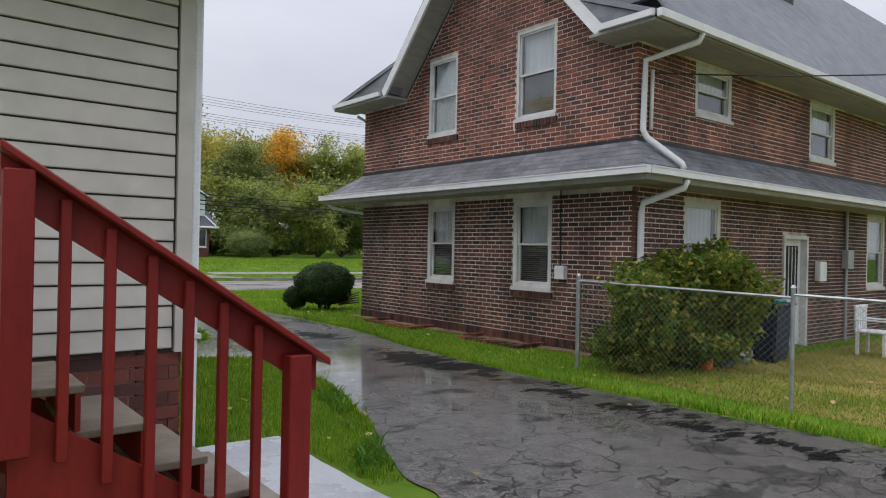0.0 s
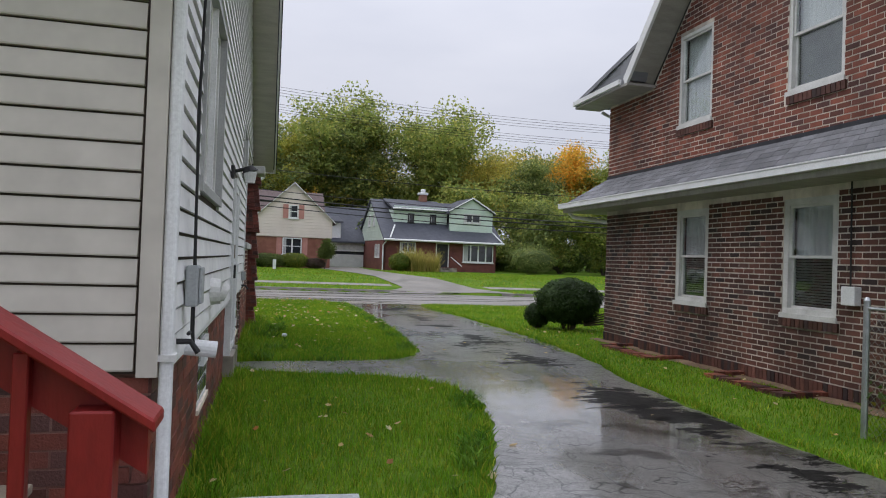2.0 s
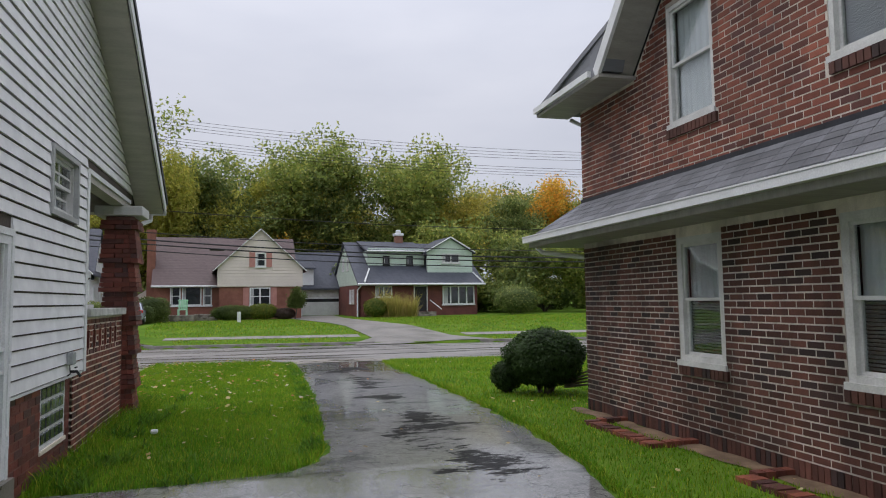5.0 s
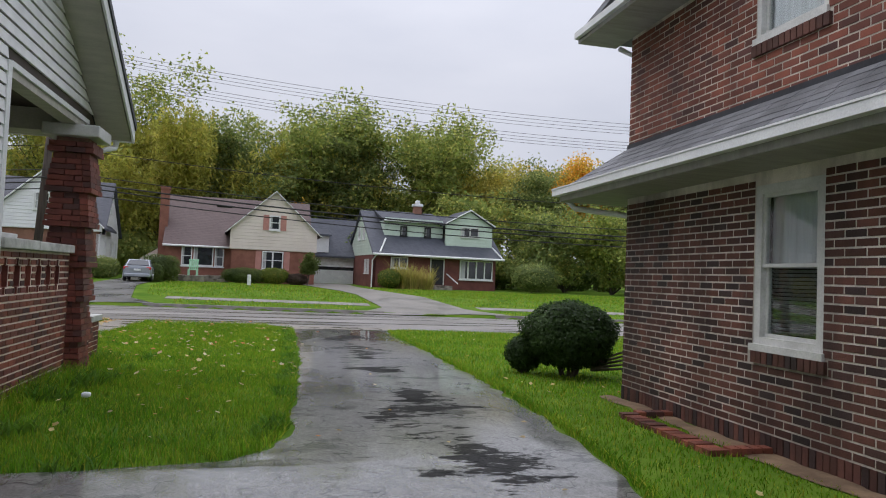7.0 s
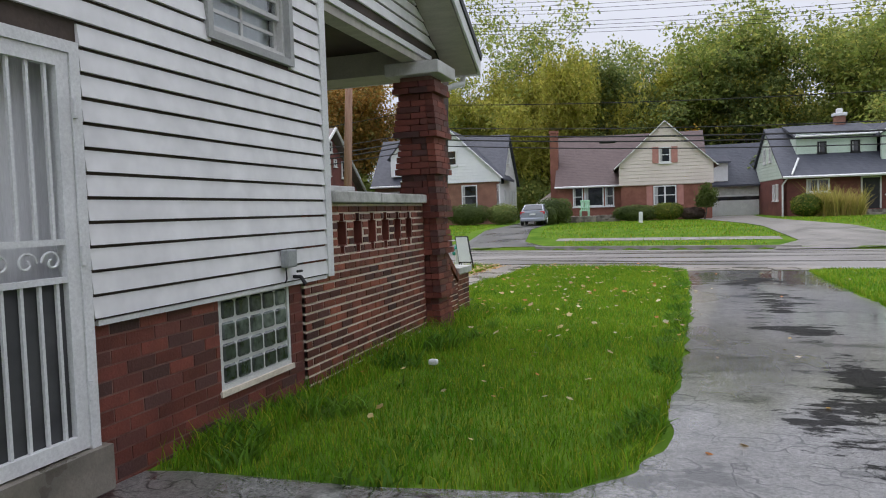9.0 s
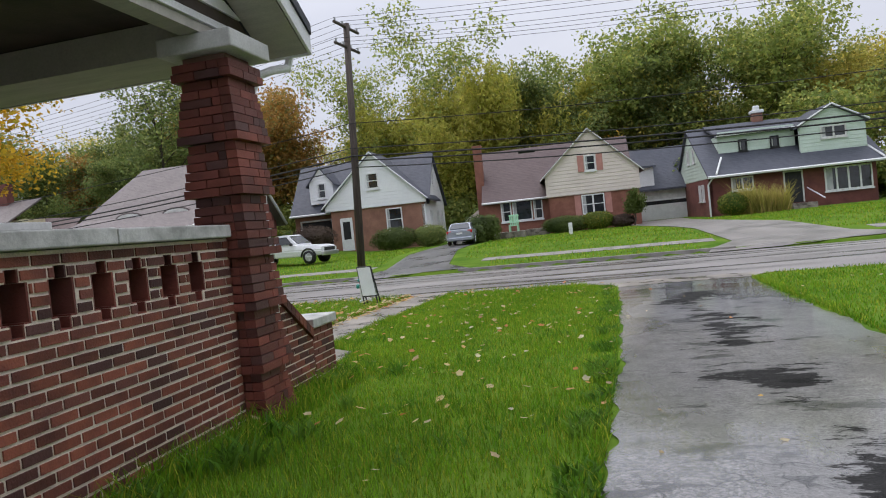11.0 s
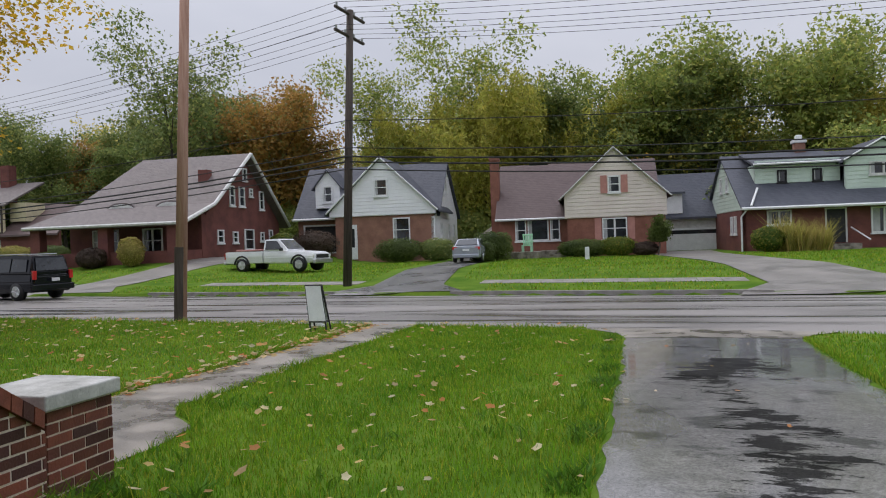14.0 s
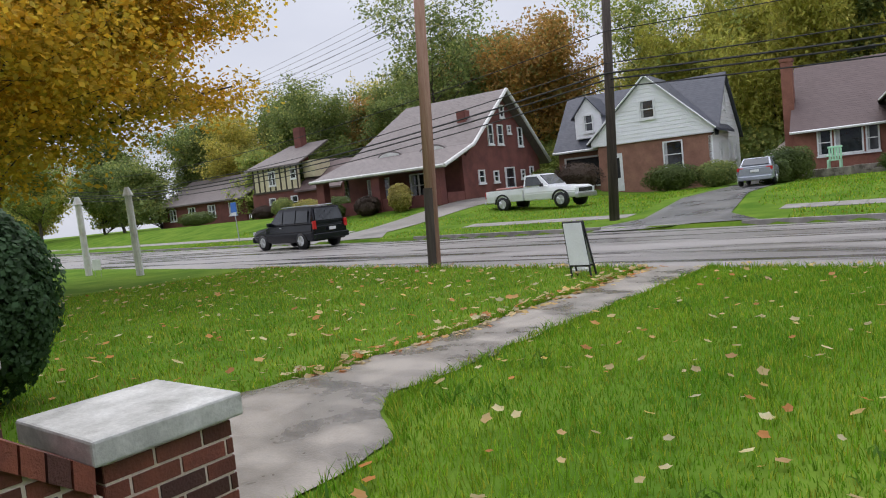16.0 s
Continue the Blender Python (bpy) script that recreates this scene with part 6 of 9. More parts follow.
# window wells along the wall
for y0, y1 in ((11.35, 13.05), (8.35, 9.95)):
    well = thing("window_well", (8.1, (y0 + y1) / 2, 0), 0, "low red brick window well against the wall", "window well", "window wells")
    rim = part("floor", boxes((7.86, 8.38, y0 + 0.1, y1 - 0.1, -0.3, -0.02)), M_DIRT, well)
    for k in range(int((y1 - y0) / 0.11)):
        y = y0 + k * 0.11
        part("brick", boxes((7.75, 7.95, y, y + 0.1, -0.1, 0.055 + 0.006 * math.sin(k * 3.7))), M_BRICK_P, well)
    for y in (y0, y1 - 0.1):
        for k in range(4):
            part("brick", boxes((7.96 + k * 0.11, 8.055 + k * 0.11, y - 0.02, y + 0.1, -0.1, 0.07)), M_BRICK_P, well)
box_w = thing("utility_box", (8.4, 8.05, 1.2), 0, "small white utility box on brick wall", "utility box")
part("case", soft_box(8.32, 8.422, 7.92, 8.12, 1.14, 1.36, 0.01), M_WHITE, box_w)
part("conduit", pipe([(8.4, 8.06, 1.36), (8.405, 8.08, 2.6)], 0.012, 6), M_BLACK, box_w)
mtr = thing("electric_meter", (15.9, 6.6, 1.3), 0, "grey round electric meter with conduit on brick", "meter")
part("case", soft_box(15.75, 16.05, 6.5, 6.642, 1.35, 1.75, 0.012), M_GREYBOX, mtr)
part("conduit", pipe([(15.9, 6.6, 1.75), (15.9, 6.6, 2.6)], 0.03), M_GREYBOX, mtr)
part("conduit", pipe([(15.9, 6.6, 1.35), (15.9, 6.6, -0.2)], 0.03), M_GREYBOX, mtr)
mail = tagged(part("mailbox", soft_box(14.45, 14.75, 6.52, 6.642, 1.1, 1.5, 0.015), M_WHITE), "white mailbox on the wall beside the door", "mailbox")

# ---- back yard clutter behind the fence ----
fence = thing("chain_link_fence", (7.1, 2.5, 0), 0, "galvanised chain-link fence with steel posts", "fence")
FP = [(7.16, 6.62), (7.05, 3.72), (6.98, 0.82), (6.92, -2.1), (6.9, -5.0)]
for k, (x, y) in enumerate(FP):
    z = ground_z(x, y)
    bm = bmesh.new()
    tube(bm, (x, y, z - 0.1), (x, y, z + 1.27), 0.03 if k == 0 else 0.022, None, 10)
    tube(bm, (x, y, z + 1.27), (x, y, z + 1.3), 0.032, 0.015, 10)
    part("post", bm, M_METAL, fence)
for (x0, y0), (x1, y1) in zip(FP, FP[1:]):
    z0, z1 = ground_z(x0, y0), ground_z(x1, y1)
    part("top_rail", pipe([(x0, y0, z0 + 1.2), (x1, y1, z1 + 1.17)], 0.015, 8), M_METAL, fence)
    bm = bmesh.new()
    ln = math.hypot(x1 - x0, y1 - y0)
    for s in (1, -1):
        for k in range(int((ln + 1.15) / 0.075)):
            a = k * 0.075 - 1.15
            pts = []
            for t in (max(0.0, -a), min(1.15, ln - a)):
                f = (a + t) / ln
                pts.append((x0 + (x1 - x0) * f, y0 + (y1 - y0) * f, z0 + (z1 - z0) * f + (0.03 + t if s > 0 else 1.18 - t)))
            if (Vector(pts[0]) - Vector(pts[1])).length > 0.02:
                tube(bm, pts[0], pts[1], 0.0018, 0.0018, 3, False)
    part("mesh", bm, M_METAL, fence, "diamond wire mesh")
bin_ = thing("wheelie_bin", (11.6, 6.2, -0.2), 0, "navy plastic wheeled trash bin against the wall", "trash bin")
bm = bmesh.new()
hexa(bm, [(11.35, 5.95, -0.18), (11.85, 5.95, -0.18), (11.85, 6.45, -0.18), (11.35, 6.45, -0.18), (11.28, 5.88, 0.75), (11.92, 5.88, 0.75), (11.92, 6.52, 0.75), (11.28, 6.52, 0.75)])
bmesh.ops.bevel(bm, geom=bm.edges[:], offset=0.03, segments=2, affect="EDGES")
part("body", bm, M_BIN, bin_)
part("lid", soft_box(11.26, 11.94, 5.85, 6.54, 0.752, 0.8, 0.02), M_BIN, bin_)
part("bag", soft_box(11.5, 11.8, 5.95, 6.3, 0.8, 0.86, 0.025), M_TEAL, bin_, "green bag on the lid")
for y in (5.93, 6.47):
    bm = bmesh.new()
    tube(bm, (11.33, y - 0.03, -0.1), (11.33, y + 0.03, -0.1), 0.1, None, 14)
    part("wheel", bm, M_BLACK, bin_)
pot = thing("bucket", (8.55, 5.72, 0), 0, "orange plastic bucket on the grass", "bucket")
bm = bmesh.new()
tube(bm, (8.75, 5.66, -0.02), (8.75, 5.66, 0.22), 0.085, 0.11, 18)
part("body", bm, M_POT, pot)
bm = bmesh.new()
tube(bm, (8.75, 5.66, 0.2), (8.75, 5.66, 0.225), 0.117, 0.117, 18)
part("rim", bm, M_POT, pot)
bag = thing("jumbled_bags", (10.4, 6.2, -0.15), 0, "white and blue plastic bags heaped by the wall", "bags")
for k, (x, y, s, m_) in enumerate(((9.6, 6.25, 0.2, M_WHITE), (10.2, 6.2, 0.16, M_BLUE), (10.6, 6.15, 0.19, M_GREYBOX), (10.9, 6.3, 0.14, M_BIN))):
    bm = bmesh.new()
    bmesh.ops.create_icosphere(bm, subdivisions=3, radius=s)
    for v in bm.verts:
        v.co = Vector((x, y, -0.14 + s * 0.7)) + v.co * (1 + 0.35 * noise.noise(v.co * 9 + Vector((k * 7, 0, 0))))
        v.co.z = max(v.co.z, ground_z(x, y) - 0.01)
    part("bag", bm, m_, bag, "", True)
chair = thing("garden_chair", (13.75, 5.35, -0.2), 0, "white moulded plastic garden chair", "chair")
cx, cy, cz = 14.0, 5.35, ground_z(14.0, 5.35)
for dx in (-0.24, 0.24):
    for dy in (-0.22, 0.22):
        part("leg", boxes((cx + dx - 0.025, cx + dx + 0.025, cy + dy - 0.025, cy + dy + 0.025, cz - 0.01, cz + 0.42)), M_WHITE, chair)
part("seat", soft_box(cx - 0.28, cx + 0.28, cy - 0.26, cy + 0.26, cz + 0.42, cz + 0.46, 0.015), M_WHITE, chair)
for k in range(5):
    part("back_slat", soft_box(cx - 0.25 + k * 0.11, cx - 0.19 + k * 0.11, cy + 0.24, cy + 0.28, cz + 0.46, cz + 0.85, 0.01, 1), M_WHITE, chair)
part("back_rail", soft_box(cx - 0.28, cx + 0.28, cy + 0.235, cy + 0.285, cz + 0.85, cz + 0.92, 0.015), M_WHITE, chair)
for dx in (-0.28, 0.28):
    part("arm", soft_box(cx + dx - 0.03, cx + dx + 0.03, cy - 0.26, cy + 0.28, cz + 0.64, cz + 0.67, 0.01), M_WHITE, chair)


# ---- plants ----
def leaf_mesh(name, centres, size, seed, droop=0.0, flat=0.0, long=1.0, facing=None, small=False, loose=0.35):
    """Small leaf-shaped faces, one island each."""
    rng = np.random.RandomState(seed)
    c = np.asarray(centres)
    n = len(c)
    d = rng.normal(size=(n, 3))
    d[:, 2] = d[:, 2] * (1 - flat) - droop
    d /= np.linalg.norm(d, axis=1)[:, None] + 1e-9
    if facing is not None:      # leaves on a clump mostly face out of it
        w = np.asarray(facing) + rng.normal(size=(n, 3)) * loose
        w /= np.linalg.norm(w, axis=1)[:, None] + 1e-9
        d -= (d * w).sum(1)[:, None] * w
        d /= np.linalg.norm(d, axis=1)[:, None] + 1e-9
        e = np.cross(w, d)
    else:
        e = rng.normal(size=(n, 3))
    e -= (e * d).sum(1)[:, None] * d
    e /= np.linalg.norm(e, axis=1)[:, None] + 1e-9
    s = (size * rng.uniform(0.55, 1.35, n))[:, None]
    f = np.cross(d, e)
    k = 4
    v = np.stack([c - d * s * 0.5 * long, c + e * s * 0.34 + f * s * 0.08, c + d * s * 0.5 * long, c - e * s * 0.34 + f * s * 0.08], 1)
    if small:
        k = 3
        v = np.stack([c + d * s * 0.6 * long, c - d * s * 0.35 * long + e * s * 0.4, c - d * s * 0.35 * long - e * s * 0.4], 1)
    me = bpy.data.meshes.new(name)
    me.vertices.add(n * k)
    me.vertices.foreach_set("co", v.reshape(-1))
    me.loops.add(n * k)
    me.loops.foreach_set("vertex_index", np.arange(n * k))
    me.polygons.add(n)
    me.polygons.foreach_set("loop_start", np.arange(n) * k)
    me.update(calc_edges=True)
    me.validate()
    return me


def grow(rng, height, spread_, trunk_r, levels=3, up=0.25, first=0.28, kids=(5, 4, 3)):
    """Trunk and limbs as tapering segments, with the tips that carry leaves."""
    segs, tips = [], []

    def limb(p, d, length, r, level):
        n = 4 if level == 0 else 3
        q = p
        for k in range(n):
            d = (d + Vector((rng.gauss(0, 0.12), rng.gauss(0, 0.12), rng.gauss(0, 0.06) + (0.05 if level else 0)))).normalized()
            nx = q + d * (length / n)
            ra, rb = r * (1 - 0.72 * k / n), r * (1 - 0.72 * (k + 1) / n)
            segs.append((q, nx, ra, rb, level))
            if level < levels and (level > 0 or (k + 1) / n > first):
                for _ in range(kids[level]):
                    az = rng.uniform(0, math.tau)
                    side_ = Vector((math.cos(az), math.sin(az), up + rng.uniform(-0.1, 0.5))).normalized()
                    f = rng.random()
                    limb(q.lerp(nx, f), (d * 0.35 + side_ * spread_).normalized(), length * rng.uniform(0.38, 0.6), max(rb * 0.6, 0.012), level + 1)
            q = nx
        tips.append((q, level))
        if level >= 2:
            tips.append((p.lerp(q, 0.55), level))

    limb(Vector((0, 0, -0.3)), Vector((0, 0, 1)), height * 0.62, trunk_r, 0)
    return segs, tips


def tree(name, seed, height, trunk_r, leaf, per_tip, clump, leaf_size, label, spread_=0.95, kids=(4, 3, 3), levels=3, droop=0.0, first=0.28, long=1.0, up=0.25, clear=0.08, bare=0.14, category="tree", stem="trunk", small=True):
    """A tree at the origin: tapered trunk with limbs, a crown of loose uneven leaf sprays with gaps."""
    rng = random.Random(seed)
    segs, tips = grow(rng, height, spread_, trunk_r, levels, up, first, kids)
    top = max(p.z for p, _ in tips)
    k = height / top * 0.97
    t = thing(name, (0, 0, 0), 0, label, category)
    bm = bmesh.new()
    for a, b, ra, rb, level in segs:
        if level < 3:
            tube(bm, a * k, b * k, ra, rb, 7 if level == 0 else 5 if level == 1 else 3, False)
    part(stem, bm, M_BARK, t, "bare grey-brown trunk and limbs" if stem == "trunk" else "", True)
    nr = np.random.RandomState(seed)
    pts, outs = [], []
    for p, level in tips:
        if rng.random() < bare:
            continue
        size = rng.uniform(0.55, 1.5)
        n = max(2, int(per_tip * size * size * rng.uniform(0.6, 1.2)))
        q = nr.normal(size=(n, 3))
        q *= (nr.uniform(0.1, 1.0, n) ** 0.5 / np.linalg.norm(q, axis=1))[:, None] * clump * size * 1.4 * np.array([1, 1, 0.6])
        q[:, 2] -= 0.25 * (q[:, 0] ** 2 + q[:, 1] ** 2) / (clump * size)
        if droop:
            q[:, 2] = -np.abs(nr.normal(size=n)) * clump * 2.2 * droop + 0.2
            q[:, :2] *= 0.45
        pts.append(np.array(p * k) + q)
        outs.append(q / (np.linalg.norm(q, axis=1)[:, None] + 1e-6) * 0.6 + np.array([0, 0, 0.8]))
    pts, outs = np.concatenate(pts), np.concatenate(outs)
    outs = outs[pts[:, 2] > height * clear]
    pts = pts[pts[:, 2] > height * clear]
    me = leaf_mesh("crown", pts, leaf_size, seed, droop * 0.8, 0.0, long, None if droop else outs, small, 0.75)
    me.materials.append(M_LEAVES[leaf])
    part("crown", me, M_LEAVES[leaf], t, "loose crown of small leaves")
    return t, me


def recolour(src, leaf):
    """The same branching with other leaves."""
    c = copy_thing(src, Matrix.Identity(4))
    for o in c.children:
        if o.name.startswith("crown"):
            o.material_slots[0].link = "OBJECT"
            o.material_slots[0].material = M_LEAVES[leaf]
    return c


proto = {}
proto["broad"], _ = tree("tree", 101, 20, 0.34, "green", 13, 0.85, 0.34, "tall green broadleaf tree at the wood's edge")
proto["tall"], _ = tree("tree", 102, 21, 0.3, "dark", 13, 0.85, 0.34, "tall dark green tree in the woods", 0.75)
proto["round"], _ = tree("tree", 103, 17, 0.3, "olive", 13, 0.8, 0.32, "olive-yellow autumn tree at the wood's edge", 1.05)
proto["thin"], _ = tree("tree", 104, 21, 0.24, "green", 7, 0.6, 0.3, "thin-leaved tall tree with sky between its limbs", 0.8, bare=0.25)
proto["willow"], _ = tree("tree", 105, 17, 0.36, "willow", 24, 0.8, 0.2, "drooping yellow-green willow behind the houses", 0.9, droop=1.0, long=2.2, up=0.5)
proto["low"], _ = tree("tree", 106, 9, 0.16, "green", 6, 0.6, 0.28, "bushy green young tree", 1.1, first=0.05)
proto["back"], _ = tree("tree", 107, 21, 0.3, "dark", 5, 1.0, 0.5, "tall tree deep in the woods", 0.8)
tags = {"rust": "rust-brown autumn tree behind the houses", "orange": "orange autumn tree behind the houses", "olive": "olive-yellow autumn tree behind the houses", "green": "green broadleaf tree in the woods", "dark": "dark green tree in the woods"}
plan = [  # kind, leaves, x, y, height factor
    ("thin", "dark", -41, 74, 1.08), ("tall", "dark", -38.5, 79, 0.98), ("broad", "dark", -45, 80, 0.95), ("broad", "dark", -47, 78, 0.82), ("tall", "dark", -43.5, 71, 0.62), ("round", "rust", -51, 76, 0.8), ("broad", "rust", -36, 80, 0.95), ("round", "rust", -30, 77, 1.02), ("thin", "green", -17.5, 82, 1.0),
    ("thin", "green", -12.5, 86, 1.04), ("willow", "willow", -14, 81, 0.86), ("willow", "willow", -8.2, 78, 0.94), ("willow", "willow", -2.6, 82, 0.9), ("willow", "willow", -20, 86, 0.8), ("tall", "olive", 3, 88, 0.78), ("broad", "green", 5.6, 86, 1.0), ("tall", "dark", 0.5, 80, 0.75), ("low", "orange", 3.6, 77, 0.95),
    ("tall", "dark", 10, 84, 0.88), ("round", "olive", 13, 88, 1.05), ("broad", "green", 18, 84, 1.05), ("broad", "green", 23, 86, 0.96), ("round", "olive", 27, 82, 0.85), ("tall", "dark", 31, 80, 0.72),
    ("round", "olive", 35, 90, 0.95), ("round", "orange", 39, 88, 1.0), ("broad", "green", 43, 86, 0.83), ("broad", "green", 50, 84, 0.82), ("round", "olive", 56, 82, 0.9), ("tall", "dark", 62, 82, 0.8),
    ("low", "dark", 27.5, 66, 0.95), ("low", "green", 31, 68, 1.05), ("low", "green", 35, 66, 1.0), ("low", "dark", 39, 68, 1.15), ("low", "green", 43.5, 66, 1.05), ("low", "green", 48, 68, 1.2), ("low", "green", 25, 72, 1.2), ("low", "dark", 53, 66, 1.0),
    ("low", "green", -3.6, 78, 0.9), ("broad", "olive", -25, 88, 0.7), ("tall", "olive", -55, 84, 0.8), ("round", "rust", -60, 86, 0.8), ("broad", "dark", -66, 78, 0.8), ("broad", "olive", -76, 82, 0.85), ("tall", "dark", -88, 80, 0.75), ("low", "green", -58, 64, 1.0), ("low", "dark", -75, 62, 1.1), ("broad", "green", 70, 80, 0.9), ("broad", "olive", 80, 78, 0.9), ("low", "green", 60, 66, 1.1),
    ("tall", "dark", -60, 73, 0.8), ("broad", "dark", -51, 71, 0.72), ("round", "olive", -69, 71, 0.85), ("broad", "dark", -80, 69, 0.8), ("tall", "dark", -92, 66, 0.8), ("broad", "green", -100, 58, 0.75), ("low", "dark", -86, 64, 1.2), ("low", "green", -98, 66, 1.3), ("low", "olive", -112, 62, 1.3), ("low", "dark", -128, 64, 1.4), ("low", "green", -145, 60, 1.5), ("low", "green", -62, 30, 1.1), ("low", "dark", -78, 33, 1.2), ("low", "olive", -95, 36, 1.3), ("broad", "green", -104, 40, 0.8), ("low", "dark", -52, 27, 0.8),
]
for k in range(34):
    plan.append(("back", ("dark", "green", "olive", "dark", "rust")[k % 5], -110 + k * 6.2, 101 + 7 * math.sin(k * 2.3), (0.58 if k < 19 else 0.74) + 0.1 * math.sin(k * 4.7)))
skins = {}
for k, (kind, leaf, x, y, f) in enumerate(plan):
    f *= 1.0 if kind == "low" or x < -16 else 1.12 if x < 8 else 1.04
    key = (kind, leaf)
    if key not in skins:
        skins[key] = recolour(proto[kind], leaf)
        tgt = skins[key]
        tgt.matrix_basis = pose(x, y, ground_z(x, y), 0, 0, k * 77) @ Matrix.Diagonal((f, f, f, 1))
        if leaf in tags and kind not in ("thin", "willow"):
            tgt["label"] = tags[leaf]
    else:
        base_ob = skins[key]
        c = copy_thing(base_ob, Matrix.Identity(4))
        c.matrix_basis = pose(x, y, ground_z(x, y), 0, 0, k * 77) @ Matrix.Diagonal((f, f, f, 1))
for p in proto.values():
    for o in list(p.children) + [p]:
        bpy.data.objects.remove(o)

maple, _ = tree("maple_tree", 140, 12.5, 0.2, "gold", 34, 0.42, 0.125, "golden orange maple with low spreading boughs", 1.25, kids=(8, 4, 3), first=0.3, up=-0.14, clear=0.1, small=False)
maple.matrix_basis = pose(-15.6, 23.2, ground_z(-15.6, 23.2), 0, 0, 40) @ Matrix.Diagonal((1.2, 1.2, 1.04, 1))


def shrub(name, x, y, rx, ry, h, leaf, count, size, label, seed, lift=0.0, square=0.0, stems=6):
    """A clipped or loose bush: leaf shell over a twiggy core, uneven outline."""
    z = ground_z(x, y)
    s = thing(name, (x, y, z), 0, label, "bush")
    rng = np.random.RandomState(seed)
    d = rng.normal(size=(count, 3))
    d /= np.linalg.norm(d, axis=1)[:, None]
    if square:
        m = np.abs(d).max(1)[:, None]
        d = d * (1 - square) + d / m * square
    lump = np.array([noise.noise(Vector(q) * 2.3 + Vector((seed, 0, 0))) for q in d])
    r = (1 + 0.16 * lump) * rng.uniform(0.45, 1.0, count) ** 0.3
    c = d * r[:, None] * np.array([rx, ry, h / 2]) + np.array([x, y, z + lift + h / 2])
    ok = c[:, 2] > z + 0.02
    me = leaf_mesh("foliage", c[ok], size, seed, facing=d[ok] + np.array([0, 0, 0.3]))
    part("foliage", me, M_LEAVES[leaf], s)
    pr = random.Random(seed)
    for k in range(stems):
        a = pr.uniform(0, math.tau)
        p0 = Vector((x + 0.15 * rx * math.cos(a), y + 0.15 * ry * math.sin(a), z - 0.03))
        p1 = Vector((x + 0.55 * rx * math.cos(a), y + 0.55 * ry * math.sin(a), z + lift + h * 0.55))
        bm = bmesh.new()
        tube(bm, p0, p1, 0.03, 0.012, 6)
        part("stem", bm, M_BARK, s)
    bm = bmesh.new()
    bmesh.ops.create_icosphere(bm, subdivisions=3, radius=1)
    for v in bm.verts:
        q = v.co.copy()
        if square:
            q = q * (1 - square) + q / max(abs(q.x), abs(q.y), abs(q.z)) * square
        v.co = Vector((x, y, z + lift + h / 2)) + Vector((q.x * rx, q.y * ry, q.z * h / 2)) * (0.74 + 0.12 * noise.noise(q * 2.3 + Vector((seed, 0, 0))))
        v.co.z = max(v.co.z, z + 0.03)
    part("inner_mass", bm, M_LEAVES[leaf], s)
    return s


shrub("round_bush", 8.6, 16.3, 0.78, 0.75, 1.12, "box", 15000, 0.055, "dark green clipped globe bush on the lawn", 201, 0.12)
shrub("small_bush", 8.0, 16.75, 0.32, 0.3, 0.6, "box", 3000, 0.05, "small dark green clipped bush", 202, 0.03)
boughs = thing("cut_branches", (8.9, 16.1, 0.0), 0, "thick bare branches at the bush's foot", "branches")
for k in range(5):
    bm = bmesh.new()
    tube(bm, (8.9, 16.1, 0.1 + 0.03 * k), (9.35 + 0.06 * k, 15.8 + 0.1 * k, 0.16 + 0.06 * k), 0.03, 0.015, 7)
    part("branch", bm, M_BARK, boughs)
shrub("evergreen_bush", -3.1, 18.5, 0.84, 0.82, 1.85, "yew", 26000, 0.06, "large dense blue-green evergreen bush", 203, 0.05)
for x, y, h, seed, many, lab in ((8.55, 5.95, 1.75, 204, 8, "leafy green shrub behind the fence"), (9.2, 5.85, 1.95, 205, 9, "tall leafy yellow-green shrub behind the fence"), (7.75, 6.15, 1.6, 206, 3, "thin yellowing shrub beside the fence post")):
    sh, _ = tree("leafy_bush", seed, h, 0.03, "lime", many, 0.13, 0.085, lab, 1.0, kids=(5, 3, 3), first=-0.1, up=0.45, clear=0.06, category="bush", stem="stem")
    sh.matrix_basis = pose(x, y, ground_z(x, y), 0, 0, seed * 31)


rng_u = random.Random(77)
for k in range(30):
    x = -70 + k * 4.6 + rng_u.uniform(-1, 1)
    shrub("undergrowth_bush", x, 73.5 + rng_u.uniform(-1.5, 3) + (3 if x < -8 else 0), rng_u.uniform(2.6, 3.6), 1.6, rng_u.uniform(3.2, 5.5), ("dark", "green", "dark", "hedge")[k % 4], 2200, 0.3, "dense leafy undergrowth at the foot of the woods", 500 + k, 0.0, 0.1, 2)

